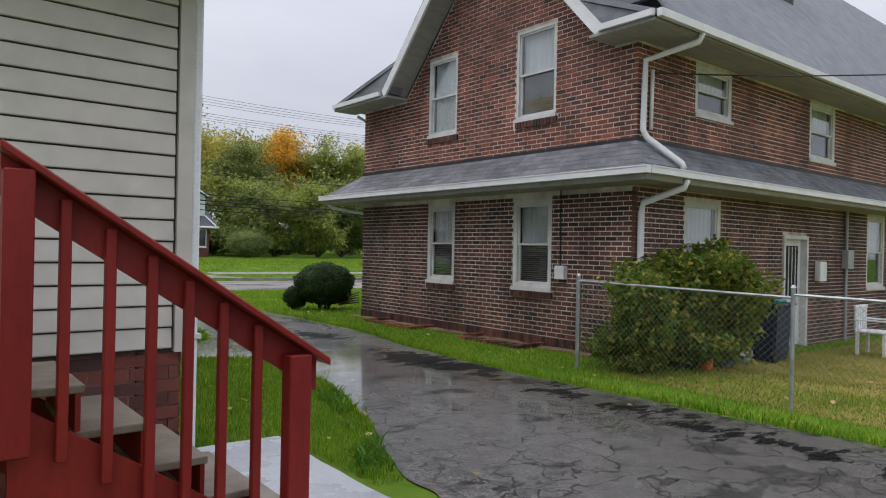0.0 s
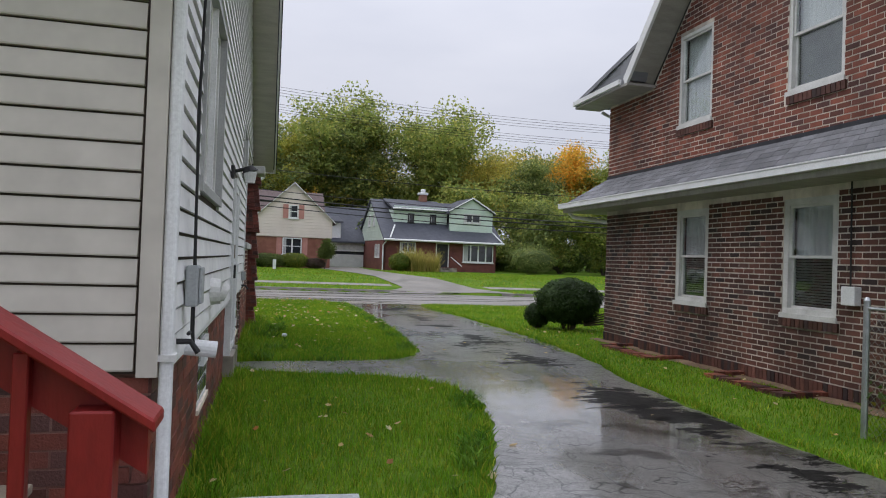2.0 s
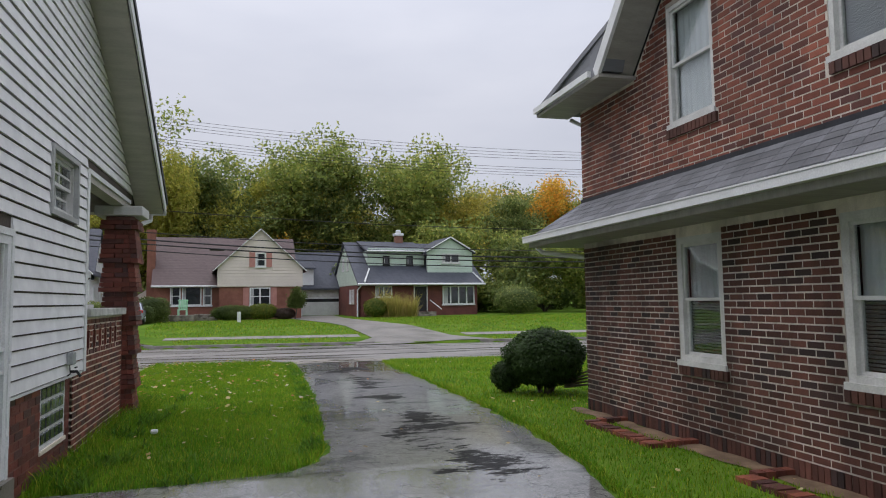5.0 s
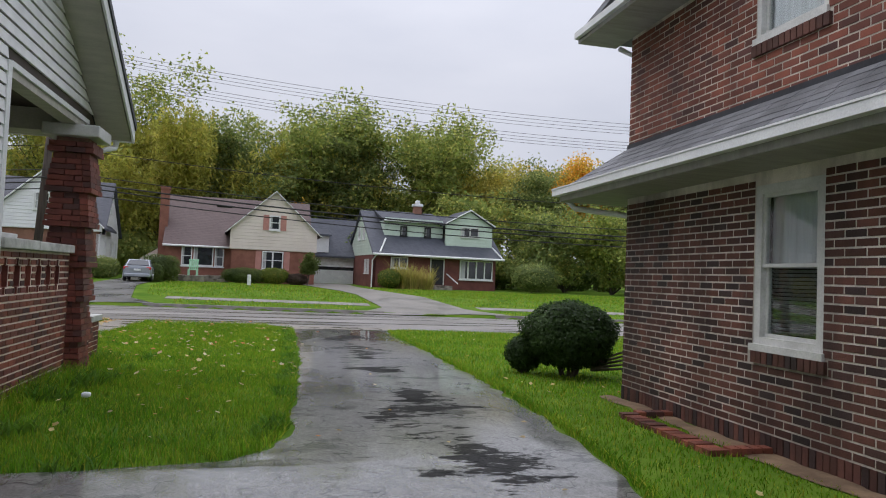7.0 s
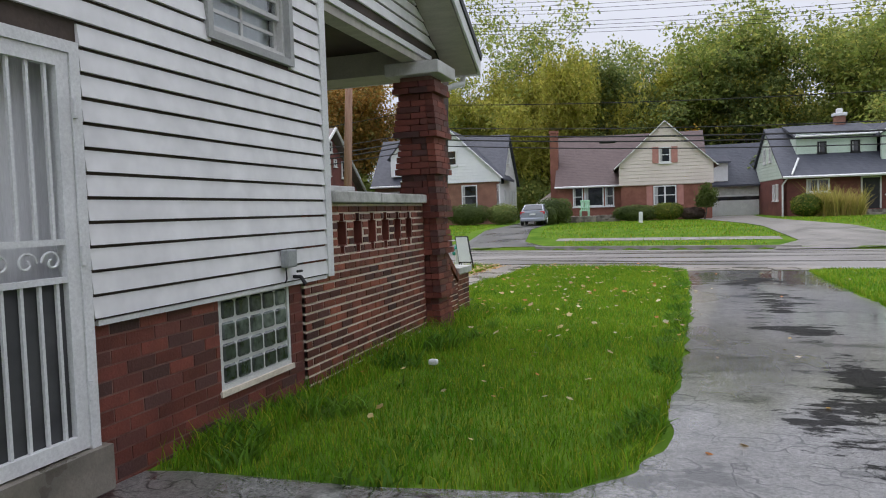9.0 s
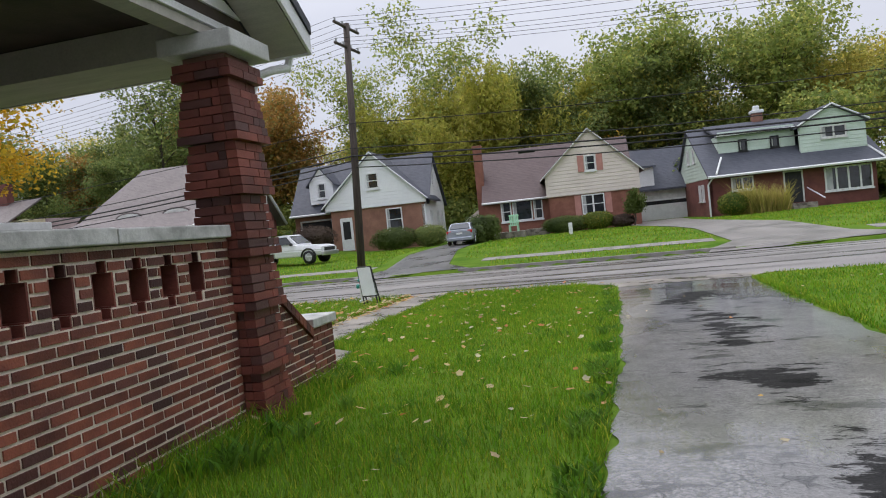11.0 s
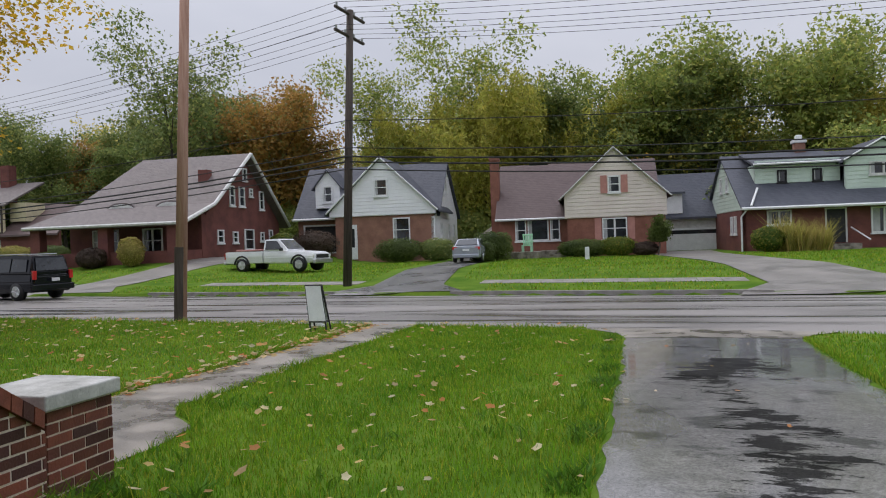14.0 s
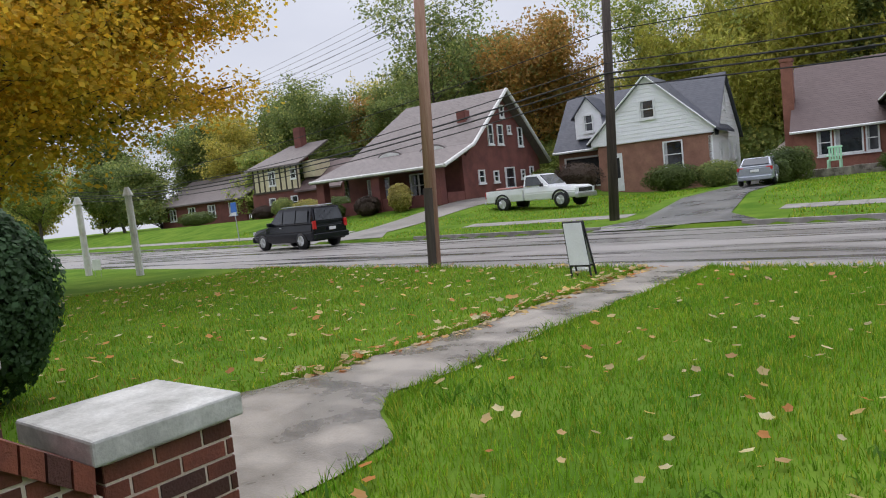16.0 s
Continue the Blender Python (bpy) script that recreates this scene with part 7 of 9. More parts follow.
# ---- far houses ----
def far_window(F, house_, u0, u1, v0, v1, lights=1, frame_m=None, shutters=False, mid_rail=True):
    frame_m = frame_m or M_WHITE
    w = part("window", ring_frame(F, u0, u1, v0, v1, 0.0, 0.09, 0.09), frame_m, house_, worldly=False)
    bm = bmesh.new()
    for k in range(1, lights):
        u = u0 + (u1 - u0) * k / lights
        F.slab(bm, u - 0.06, u + 0.06, v0 + 0.09, v1 - 0.09, 0.012, 0.08)
    if mid_rail:
        F.slab(bm, u0 + 0.09, u1 - 0.09, (v0 + v1) / 2 - 0.03, (v0 + v1) / 2 + 0.03, 0.012, 0.06)
    if bm.faces:
        part("mullion", bm, frame_m, w, worldly=False)
    part("pane", F.box(u0 + 0.09, u1 - 0.09, v0 + 0.09, v1 - 0.09, 0.003, 0.015), M_CARGLASS, w, worldly=False)
    part("curtain", F.box(u0 + 0.1, u0 + 0.1 + (u1 - u0) * 0.14, v0 + 0.1, v1 - 0.1, 0.016, 0.02), M_BLIND, w, worldly=False)
    part("sill", F.box(u0 - 0.06, u1 + 0.06, v0 - 0.1, v0 - 0.002, 0.0, 0.13), frame_m, w, worldly=False)
    if shutters:
        for a, b in ((u0 - 0.5, u0 - 0.06), (u1 + 0.06, u1 + 0.5)):
            part("shutter", F.box(a, b, v0 - 0.03, v1 + 0.03, 0.0, 0.05), M_SALMON, w, worldly=False)
    return w


def local_wall(name, F, u0, u1, low, high, material, house_, label="", breaks=(), thick=0.25, holes=()):
    return part(name, wall_slab(F, u0, u1, low, high, list(holes), -thick, 0.0, breaks), material, house_, label, worldly=False)


def quad_roof(pts, material, house_, label="", thick=0.16):
    bm = bmesh.new()
    hexa(bm, a_minus(thick, *pts) + list(pts))
    return part("roof", bm, material, house_, label, worldly=False)


def bar_between(a, b, r, material, house_, name="trim"):
    return part(name, pipe([a, b], r, 6), material, house_, worldly=False)


front = Face((0, 0, 0), (1, 0, 0), (0, -1, 0))

# cream-gabled brick house
h3 = thing("house", (0.0, 62.0, 0.3), 4, "brick house with cream clapboard gable and brown roof", "house")
gable3 = lambda u: 4.25 + (3.15 * (1 - abs(u - 3.45) / 3.4))
local_wall("wall", front, 0.25, 6.75, -0.4, lambda u: 2.7, M_BRICK_FAR, h3, "red brick ground floor")
gw = local_wall("gable", Face((0, -0.12, 0), (1, 0, 0), (0, -1, 0)), 0.1, 6.85, 2.705, gable3, M_CREAM_F, h3, "cream clapboard gable", (3.45,))
lay_siding(Face((0, -0.12, 0), (1, 0, 0), (0, -1, 0)), gw, 0.1, 6.85, 2.72, gable3, [(2.5, 4.4, 4.2, 5.6)], M_CREAM_F, 0.26, "clapboard", 0.03)
part("side_wall", boxes((6.5, 6.74, 0.26, 8, -0.4, 4.2)), M_BRICK_FAR, h3, worldly=False)
for s in (-1, 1):
    quad_roof([(3.45 + s * 3.75, -0.35, 4.0), (3.45, -0.35, 7.5), (3.45, 6, 7.5), (3.45 + s * 3.75, 6, 4.0)], M_SHING_B, h3, "", 0.07)
    bar_between((3.45 + s * 3.7, -0.38, 3.98), (3.45, -0.38, 7.42), 0.045, M_DIRTY, h3, "rake_trim")
left3 = Face((0, 1.6, 0), (1, 0, 0), (0, -1, 0))
local_wall("wall", left3, -4.7, 0.3, -0.4, lambda u: 2.9, M_BRICK_FAR, h3)
quad_roof([(-4.9, 1.2, 2.85), (3.45, 1.2, 2.85), (3.45, 5.4, 7.15), (-4.9, 5.4, 7.15)], M_SHING_B, h3, "brown asphalt shingle roof")
quad_roof([(3.45, 5.4, 7.15), (-4.9, 5.4, 7.15), (-4.9, 9.5, 2.85), (3.45, 9.5, 2.85)], M_SHING_B, h3)
quad_roof([(3.4, 1.5, 3.2), (6.7, 1.5, 3.2), (6.7, 5.4, 7.15), (3.4, 5.4, 7.15)], M_SHING_B, h3)
bar_between((-4.9, 1.15, 2.8), (0.2, 1.15, 2.8), 0.08, M_WHITE, h3, "gutter")
part("end_wall", boxes((-4.7, -4.46, 1.86, 9.2, -0.4, 2.9)), M_BRICK_FAR, h3, worldly=False)
part("chimney", boxes((-5.35, -4.72, 2.6, 3.4, -0.4, 7.3), (-5.4, -4.67, 2.55, 3.45, 7.3, 7.5)), M_BRICK_FAR, h3, "red brick chimney", worldly=False)
far_window(left3, h3, -3.5, -2.7, 1.25, 2.8)
far_window(left3, h3, -2.6, -1.1, 1.25, 2.8, 1, None, False, False)
far_window(left3, h3, -1.0, -0.3, 1.25, 2.8)
far_window(front, h3, 2.6, 4.25, 1.2, 2.65, 2, None, True)
far_window(Face((0, -0.12, 0), (1, 0, 0), (0, -1, 0)), h3, 3.05, 3.85, 4.35, 5.5, 1, None, True)
part("porch_step", boxes((-1.6, 0.1, -0.6, 1.5, -0.4, 0.55), (-1.2, -0.1, -1.1, -0.6, -0.4, 0.3)), M_CONC, h3, worldly=False)
bm = bmesh.new()
prism(bm, [(-7.0, 6, -0.4), (-4.75, 6, -0.4), (-4.75, 6, 3.2), (-7.0, 6, 1.7)], (0, 0.3, 0))
part("lean_to", bm, M_CREAM_F, h3, "pale lean-to beside the house", worldly=False)
part("lean_to_door", boxes((-6.7, -5.2, 5.95, 6.0, -0.3, 1.6)), M_WHITE, h3, worldly=False)

# mint house
h4 = thing("house", (9.45, 61.2, 0.35), 6, "mint clapboard house with dark roof and brick ground floor", "house")
f4 = Face((0, 1.2, 0), (1, 0, 0), (0, -1, 0))
L4 = 13.3
local_wall("wall", f4, 2.2, L4, -0.5, lambda u: 2.75, M_BRICK_FAR_D, h4, "dark red brick front wall")
side4 = Face((2.2, 0, 0), (0, 1, 0), (-1, 0, 0))
gab4 = lambda u: 2.75 + 4.0 * (1 - abs(u - 6.2) / 5.2)
local_wall("side_wall", side4, 1.2, 11.2, -0.5, lambda u: 2.75, M_BRICK_FAR_D, h4)
gw = local_wall("side_gable", side4, 1.2, 11.2, 2.755, gab4, M_MINT_F, h4, "mint clapboard gable end", (6.2,))
lay_siding(side4, gw, 1.2, 11.2, 2.76, gab4, [(4.5, 5.25, 4.05, 5.35), (6.3, 7.05, 4.05, 5.35)], M_MINT_F, 0.26, "clapboard", 0.03)
quad_roof([(2.0, 0.5, 2.85), (L4 + 0.5, 0.5, 2.85), (L4 + 0.5, 6.2, 6.85), (2.0, 6.2, 6.85)], M_SHING_D, h4, "dark blue-grey shingle roof")
quad_roof([(L4 + 0.5, 6.2, 6.85), (2.0, 6.2, 6.85), (2.0, 11.6, 2.85), (L4 + 0.5, 11.6, 2.85)], M_SHING_D, h4)
dorm = Face((0, 2.9, 0), (1, 0, 0), (0, -1, 0))
gw = local_wall("dormer_wall", dorm, 3.5, 8.8, 4.0, lambda u: 5.85, M_MINT_F, h4, "mint clapboard dormer")
lay_siding(dorm, gw, 3.5, 8.8, 4.0, lambda u: 5.85, [(4.8, 5.6, 4.4, 5.45), (7.0, 7.8, 4.4, 5.45)], M_MINT_F, 0.26, "clapboard", 0.03)
quad_roof([(3.3, 2.5, 5.85), (8.9, 2.5, 5.85), (8.9, 6.2, 6.95), (3.3, 6.2, 6.95)], M_SHING_D, h4)
bar_between((3.3, 2.45, 5.8), (8.9, 2.45, 5.8), 0.07, M_WHITE, h4, "gutter")
part("dormer_cheek", boxes((3.5, 3.7, 2.91, 6, 4.0, 5.84)), M_MINT_F, h4, worldly=False)
gf = Face((0, 2.0, 0), (1, 0, 0), (0, -1, 0))
gab5 = lambda u: 5.85 + 1.25 * (1 - abs(u - 11.0) / 2.2)
gw = local_wall("front_gable", gf, 8.8, 13.2, 3.7, gab5, M_MINT_F, h4, "mint clapboard front gable", (11.0,))
lay_siding(gf, gw, 8.8, 13.2, 3.7, gab5, [(10.1, 12.0, 4.6, 5.65)], M_MINT_F, 0.26, "clapboard", 0.03)
part("gable_side", boxes((13.0, 13.2, 2.26, 7.0, 3.0, 5.84)), M_MINT_F, h4, worldly=False)
for s in (-1, 1):
    quad_roof([(11.0 + s * 2.45, 1.75, 5.75), (11.0, 1.75, 7.15), (11.0, 6.2, 7.15), (11.0 + s * 2.45, 6.2, 5.75)], M_SHING_D, h4)
    bar_between((11.0 + s * 2.4, 1.72, 5.75), (11.0, 1.72, 7.1), 0.06, M_WHITE, h4, "rake_trim")
bar_between((2.0, 0.45, 2.8), (L4 + 0.5, 0.45, 2.8), 0.1, M_WHITE, h4, "gutter")
bar_between((3.4, 2.0, 4.2), (2.6, 0.5, 3.0), 0.07, M_WHITE, h4, "downspout")
bar_between((13.25, 2.0, 3.9), (13.6, 0.5, 2.95), 0.07, M_WHITE, h4, "downspout")
bar_between((2.35, 0.6, 2.75), (2.12, 1.1, 2.3), 0.06, M_WHITE, h4, "downspout")
bar_between((2.12, 1.1, 2.3), (2.12, 1.1, -0.2), 0.06, M_WHITE, h4, "downspout")
stack = part("chimney", boxes((7.0, 7.7, 5.8, 6.4, 6.5, 7.5)), M_BRICK_FAR_O, h4, "tan brick chimney with a white cap", worldly=False)
part("cap", soft_box(6.9, 7.8, 5.7, 6.5, 7.502, 7.75, 0.05), M_WHITE, stack, "white chimney cap", worldly=False)
part("flue", soft_box(7.12, 7.58, 5.92, 6.28, 7.752, 8.1, 0.1), M_WHITE, stack, worldly=False)
far_window(f4, h4, 3.7, 5.2, 1.7, 2.65, 2, None, False, False)
far_window(f4, h4, 9.9, 13.0, 1.0, 2.65, 4, None, False, False)
for u in (4.9, 7.1):
    far_window(dorm, h4, u, u + 0.6, 4.55, 5.4, 1, M_DARK, False, False)
far_window(gf, h4, 10.2, 11.9, 4.75, 5.6, 2, M_DIRTY, False, False)
for u in (2.6, 3.6):
    far_window(side4, h4, u, u + 0.5, 1.2, 2.4)
for u in (4.6, 6.4):
    far_window(side4, h4, u, u + 0.55, 4.2, 5.3)
part("front_door", f4.box(7.3, 8.4, 0.45, 2.6, -0.05, 0.02), M_BLACK, h4, "dark front door", worldly=False)
part("door_frame", ring_frame(f4, 7.2, 8.5, 0.45, 2.7, -0.02, 0.05, 0.1, None, False), M_DIRTY, h4, worldly=False)
part("front_step", boxes((6.9, 8.8, -0.2, 1.18, -0.5, 0.4), (7.1, 8.6, -0.6, -0.2, -0.5, 0.2)), M_CONC, h4, worldly=False)
bar_between((8.7, 1.1, 1.4), (9.2, -0.4, 0.6), 0.05, M_WHITE, h4, "step_rail")
# garage between
gar = thing("garage", (6.4, 70.0, 0.4), 4, "white two-storey garage set back on the drive", "garage")
local_wall("wall", front, 0, 5.2, -0.4, lambda u: 2.6, M_DIRTY, gar)
part("garage_door", front.box(0.3, 4.7, -0.3, 1.75, 0.0, 0.04), M_WHITE, gar, "white panelled garage door", worldly=False)
part("door_window", front.box(0.5, 4.5, 1.3, 1.6, 0.041, 0.05), M_CARGLASS, gar, worldly=False)
quad_roof([(-0.3, -0.5, 2.6), (5.5, -0.5, 2.6), (5.5, 4, 6.3), (-0.3, 4, 6.3)], M_SHING_D, gar, "dark shingle roof")
part("dormer", boxes((0.2, 1.9, -0.2, 3, 2.9, 4.6)), M_WHITE_F, gar, "white dormer", worldly=False)
quad_roof([(0.0, -0.5, 4.55), (2.1, -0.5, 4.55), (2.1, 3, 5.3), (0.0, 3, 5.3)], M_SHING_D, gar)

# white-gabled house
h2 = thing("house", (-13.4, 62.0, 0.3), 4, "white-gabled house with tan brick ground floor and slate roof", "house")
local_wall("wall", front, -3.6, 4.0, -0.5, lambda u: 3.5, M_BRICK_FAR_O, h2, "tan brick ground floor")
gab2 = lambda u: 3.85 + min(4.0 * (1 - abs(u - 0.1) / 4.1), 3.75)
gw = local_wall("gable", Face((0, -0.15, 0), (1, 0, 0), (0, -1, 0)), -4.0, 4.2, 3.505, gab2, M_WHITE_F, h2, "white clapboard gable", (0.1, -0.15, 0.35))
lay_siding(Face((0, -0.15, 0), (1, 0, 0), (0, -1, 0)), gw, -4.0, 4.2, 3.52, gab2, [(-0.5, 0.7, 4.8, 6.25)], M_WHITE_F, 0.26, "clapboard", 0.03)
for s in (-1, 1):
    quad_roof([(0.1 + s * 4.4, -0.4, 3.75), (0.1, -0.4, 7.9), (0.1, 5, 7.9), (0.1 + s * 4.4, 5, 3.75)], M_SHING_D, h2)
    bar_between((0.1 + s * 4.3, -0.42, 3.75), (0.1, -0.42, 7.8), 0.06, M_WHITE, h2, "rake_trim")
def side2_high(u):
    return 3.33 + (0.0 if u < 0.8 else (u - 0.8) * 1.149 if u < 4.5 else 4.25 - (u - 4.5) * 0.867)


sid2 = Face((4.05, 0, 0), (0, 1, 0), (1, 0, 0))
gw = local_wall("side_wall", sid2, 0.0, 9.0, -0.5, side2_high, M_WHITE_F, h2, "white clapboard gable end", (0.8, 4.5))
lay_siding(sid2, gw, 0.0, 9.0, 0.2, side2_high, [(3.9, 4.6, 5.05, 6.45), (1.9, 2.7, 1.65, 2.95), (4.9, 5.7, 1.65, 2.95), (6.9, 7.7, 1.65, 2.95)], M_WHITE_F, 0.26, "clapboard", 0.03)
quad_roof([(-7.4, 0.8, 3.5), (4.3, 0.8, 3.5), (4.3, 4.5, 7.75), (-7.4, 4.5, 7.75)], M_SHING_D, h2, "dark slate-grey shingle roof")
quad_roof([(4.3, 4.5, 7.75), (-7.4, 4.5, 7.75), (-7.4, 9.4, 3.5), (4.3, 9.4, 3.5)], M_SHING_D, h2)
p2 = Face((0, 1.4, 0), (1, 0, 0), (0, -1, 0))
local_wall("wall", p2, -7.2, -3.6, -0.5, lambda u: 3.4, M_BRICK_FAR_O, h2)
# flat near-black panel on the wall paints the porch's inner shade
part("porch_screen", p2.box(-6.6, -4.1, 0.9, 2.9, 0.0, 0.04), M_DARK, h2, "dark panel for the shade inside a screened porch opening", worldly=False)
part("porch_frame", ring_frame(p2, -6.75, -3.95, 0.8, 3.05, 0.0, 0.08, 0.12), M_DIRTY, h2, worldly=False)
bar_between((-7.4, 0.75, 3.45), (-3.9, 0.75, 3.45), 0.09, M_WHITE, h2, "gutter")
d2 = Face((0, 1.2, 0), (1, 0, 0), (0, -1, 0))
gw = local_wall("dormer_wall", d2, -5.6, -3.6, 4.3, lambda u: 5.9 + 1.3 * (1 - abs(u + 4.6) / 1.1), M_WHITE_F, h2, "white clapboard dormer", (-4.6,), 2.0)
lay_siding(d2, gw, -5.6, -3.6, 4.3, lambda u: 5.9 + 1.3 * (1 - abs(u + 4.6) / 1.1), [(-5.05, -4.1, 4.6, 6.05)], M_WHITE_F, 0.26, "clapboard", 0.03)
for s in (-1, 1):
    quad_roof([(-4.6 + s * 1.25, 1.0, 5.8), (-4.6, 1.0, 7.3), (-4.6, 4.4, 7.3), (-4.6 + s * 1.25, 4.4, 5.8)], M_SHING_D, h2, "", 0.1)
far_window(d2, h2, -4.95, -4.2, 4.75, 6.0)
far_window(Face((0, -0.15, 0), (1, 0, 0), (0, -1, 0)), h2, -0.4, 0.6, 4.95, 6.2)
far_window(front, h2, 0.9, 2.2, 1.5, 3.3)
far_window(sid2, h2, 4.0, 4.5, 5.2, 6.4)
for u in (2.0, 5.0, 7.0):
    far_window(sid2, h2, u, u + 0.6, 1.8, 2.9)
part("front_door", front.box(-2.9, -1.9, 0.3, 2.9, -0.02, 0.03), M_WHITE, h2, "white front door", worldly=False)
part("door_pane", front.box(-2.7, -2.1, 1.2, 2.6, 0.031, 0.04), M_DARK, h2, worldly=False)

# dark brick bungalow
h1 = thing("house", (-22.0, 49.9, 1.1), 3, "dark red brick bungalow with sweeping tan roof and porch", "house")
e1 = Face((0, 0, 0), (0, 1, 0), (1, 0, 0))
gab1 = lambda u: 2.55 + min(0.78 * (u - 3.0) + 1.0, 4.85 - 0.85 * abs(u - 8.2)) if u > 3.0 else 2.55 + 0.35 * (u - 0.2)
local_wall("gable_wall", e1, 2.6, 13.6, -0.6, lambda u: max(gab1(u) - 0.25, 2.0), M_BRICK_FAR_D, h1, "dark red brick gable wall", [2.6 + 0.5 * k for k in range(1, 22)])
local_wall("front_wall", Face((0, 2.7, 0), (1, 0, 0), (0, -1, 0)), -10, -0.26, -0.6, lambda u: 2.6, M_BRICK_FAR_D, h1)
prof = [(-0.4, 2.3), (3.2, 3.6), (8.2, 7.45), (14.2, 2.35)]
for (a, za), (b, zb) in zip(prof, prof[1:]):
    lefts = {-0.4: -10.8, 3.2: -10.3, 8.2: -8.2, 14.2: -10.8}
    quad_roof([(lefts[a], a, za), (0.6, a, za), (0.6, b, zb), (lefts[b], b, zb)], M_SHING_T, h1, "weathered tan-grey shingle roof", 0.2)
    bar_between((0.64, a, za - 0.06), (0.64, b, zb - 0.06), 0.13, M_DIRTY, h1, "rake_trim")
bar_between((-10.8, -0.45, 2.25), (0.6, -0.45, 2.25), 0.1, M_DIRTY, h1, "eave_trim")
for x in (-10.2, -5.2, -0.35):
    part("porch_pier", boxes((x - 0.35, x + 0.35, -0.1, 0.5, -0.6, 2.25)), M_BRICK_FAR_D, h1, worldly=False)
part("porch_wall", boxes((-9.84, -5.56, 0.1, 0.35, -0.6, 0.6), (-4.84, -0.7, 0.1, 0.35, -0.6, 0.6)), M_BRICK_FAR_D, h1, worldly=False)
part("porch_floor", boxes((-10, -0.3, 0.36, 2.69, -0.6, 0.0)), M_CONC, h1, worldly=False)
for cx in (-6.3, -2.6):
    arc = [(cx + 1.15 * math.cos(a), 3.1, 3.42 + 0.5 * math.sin(a)) for a in [math.pi * k / 10 for k in range(11)]]
    bm = bmesh.new()
    prism(bm, arc, (0, 1.2, 0))
    eye = part("eyebrow_dormer", bm, M_SHING_T, h1, "low eyebrow dormer in the roof", worldly=False)
    bm = bmesh.new()
    prism(bm, [(cx + (x - cx) * 0.85, 3.06, 3.44 + (z - 3.42) * 0.75) for x, _, z in arc], (0, 0.035, 0))
    part("vent_face", bm, M_DIRTY, eye, "pale louvred face", worldly=False)
part("chimney", boxes((-1.9, -1.2, 5.4, 6.0, 4.5, 6.1)), M_BRICK_FAR_D, h1, worldly=False)
far_window(Face((0, 2.7, 0), (1, 0, 0), (0, -1, 0)), h1, -8.2, -6.2, 0.5, 2.1, 2)
far_window(Face((0, 2.7, 0), (1, 0, 0), (0, -1, 0)), h1, -4.4, -2.9, 0.5, 2.1, 2)
for u, w, v0, v1 in ((6.1, 0.7, 3.6, 5.0), (7.4, 0.8, 3.6, 5.0), (8.9, 0.5, 4.4, 5.0), (10.4, 0.7, 3.5, 4.9), (8.0, 0.6, 5.5, 6.4), (4.4, 0.8, 1.0, 1.9), (6.4, 0.7, 1.0, 1.8), (8.0, 1.4, 0.5, 2.0), (10.4, 0.6, 1.1, 1.8), (11.8, 0.6, 0.9, 2.0)):
    far_window(e1, h1, u, u + w, v0, v1)
part("porch_side_rail", boxes((-0.28, 0.0, 0.6, 2.55, -0.6, 0.6)), M_BRICK_FAR_D, h1, worldly=False)

# half-timbered house
h0 = thing("house", (-54.0, 60.0, 1.1), 0, "half-timbered brown brick house with slate roof", "house")
local_wall("wall", front, 0, 13, -0.8, lambda u: 2.6, M_BRICK_FAR_D, h0, "brown brick ground floor")
local_wall("upper_wall", front, 0.4, 7.2, 2.6, lambda u: 5.0, M_STUCCO, h0, "cream stucco between dark timbers")
for k in range(9):
    part("timber", front.box(0.4 + k * 0.83, 0.56 + k * 0.83, 2.6, 5.0, 0.0, 0.06), M_TIMBER_LAPSHADE, h0, worldly=False)
part("timber", front.box(0.3, 7.3, 2.5, 2.68, 0.061, 0.11), M_TIMBER_LAPSHADE, h0, worldly=False)
part("timber", front.box(0.3, 7.3, 4.9, 5.08, 0.061, 0.11), M_TIMBER_LAPSHADE, h0, worldly=False)
quad_roof([(-0.3, -0.5, 5.0), (8.0, -0.5, 5.0), (6.6, 5, 7.4), (0.6, 5, 7.4)], M_SHING_T, h0, "pale slate roof")
quad_roof([(6.8, -0.4, 2.4), (13.2, -0.4, 2.4), (11.6, 4, 5.0), (6.8, 4, 5.4)], M_SHING_B, h0, "brown slate roof")
part("chimney", boxes((2.6, 3.6, 4, 4.8, 5.5, 9.0)), M_BRICK_FAR_D, h0, worldly=False)
part("dormer", boxes((6.9, 8.6, 1.0, 3.0, 3.6, 5.2)), M_STUCCO, h0, worldly=False)
far_window(front, h0, 2.9, 3.9, 3.2, 4.6, 2)
far_window(front, h0, 6.2, 7.0, 3.6, 4.6)
far_window(front, h0, 2.6, 3.6, 0.8, 2.0)
far_window(front, h0, 5.9, 6.9, 0.8, 2.0)
hA = thing("house", (-75.0, 62.0, 1.1), 0, "low brown brick house with tan roof", "house")
local_wall("wall", front, 0, 17, -0.8, lambda u: 2.6, M_BRICK_FAR_D, hA, "brown brick wall")
quad_roof([(-0.4, -0.6, 2.6), (17.4, -0.6, 2.6), (17.4, 5, 5.6), (-0.4, 5, 5.6)], M_SHING_T, hA, "tan shingle roof")
for u in (2, 6, 10, 14):
    far_window(front, hA, u, u + 1.4, 0.8, 2.2, 2)

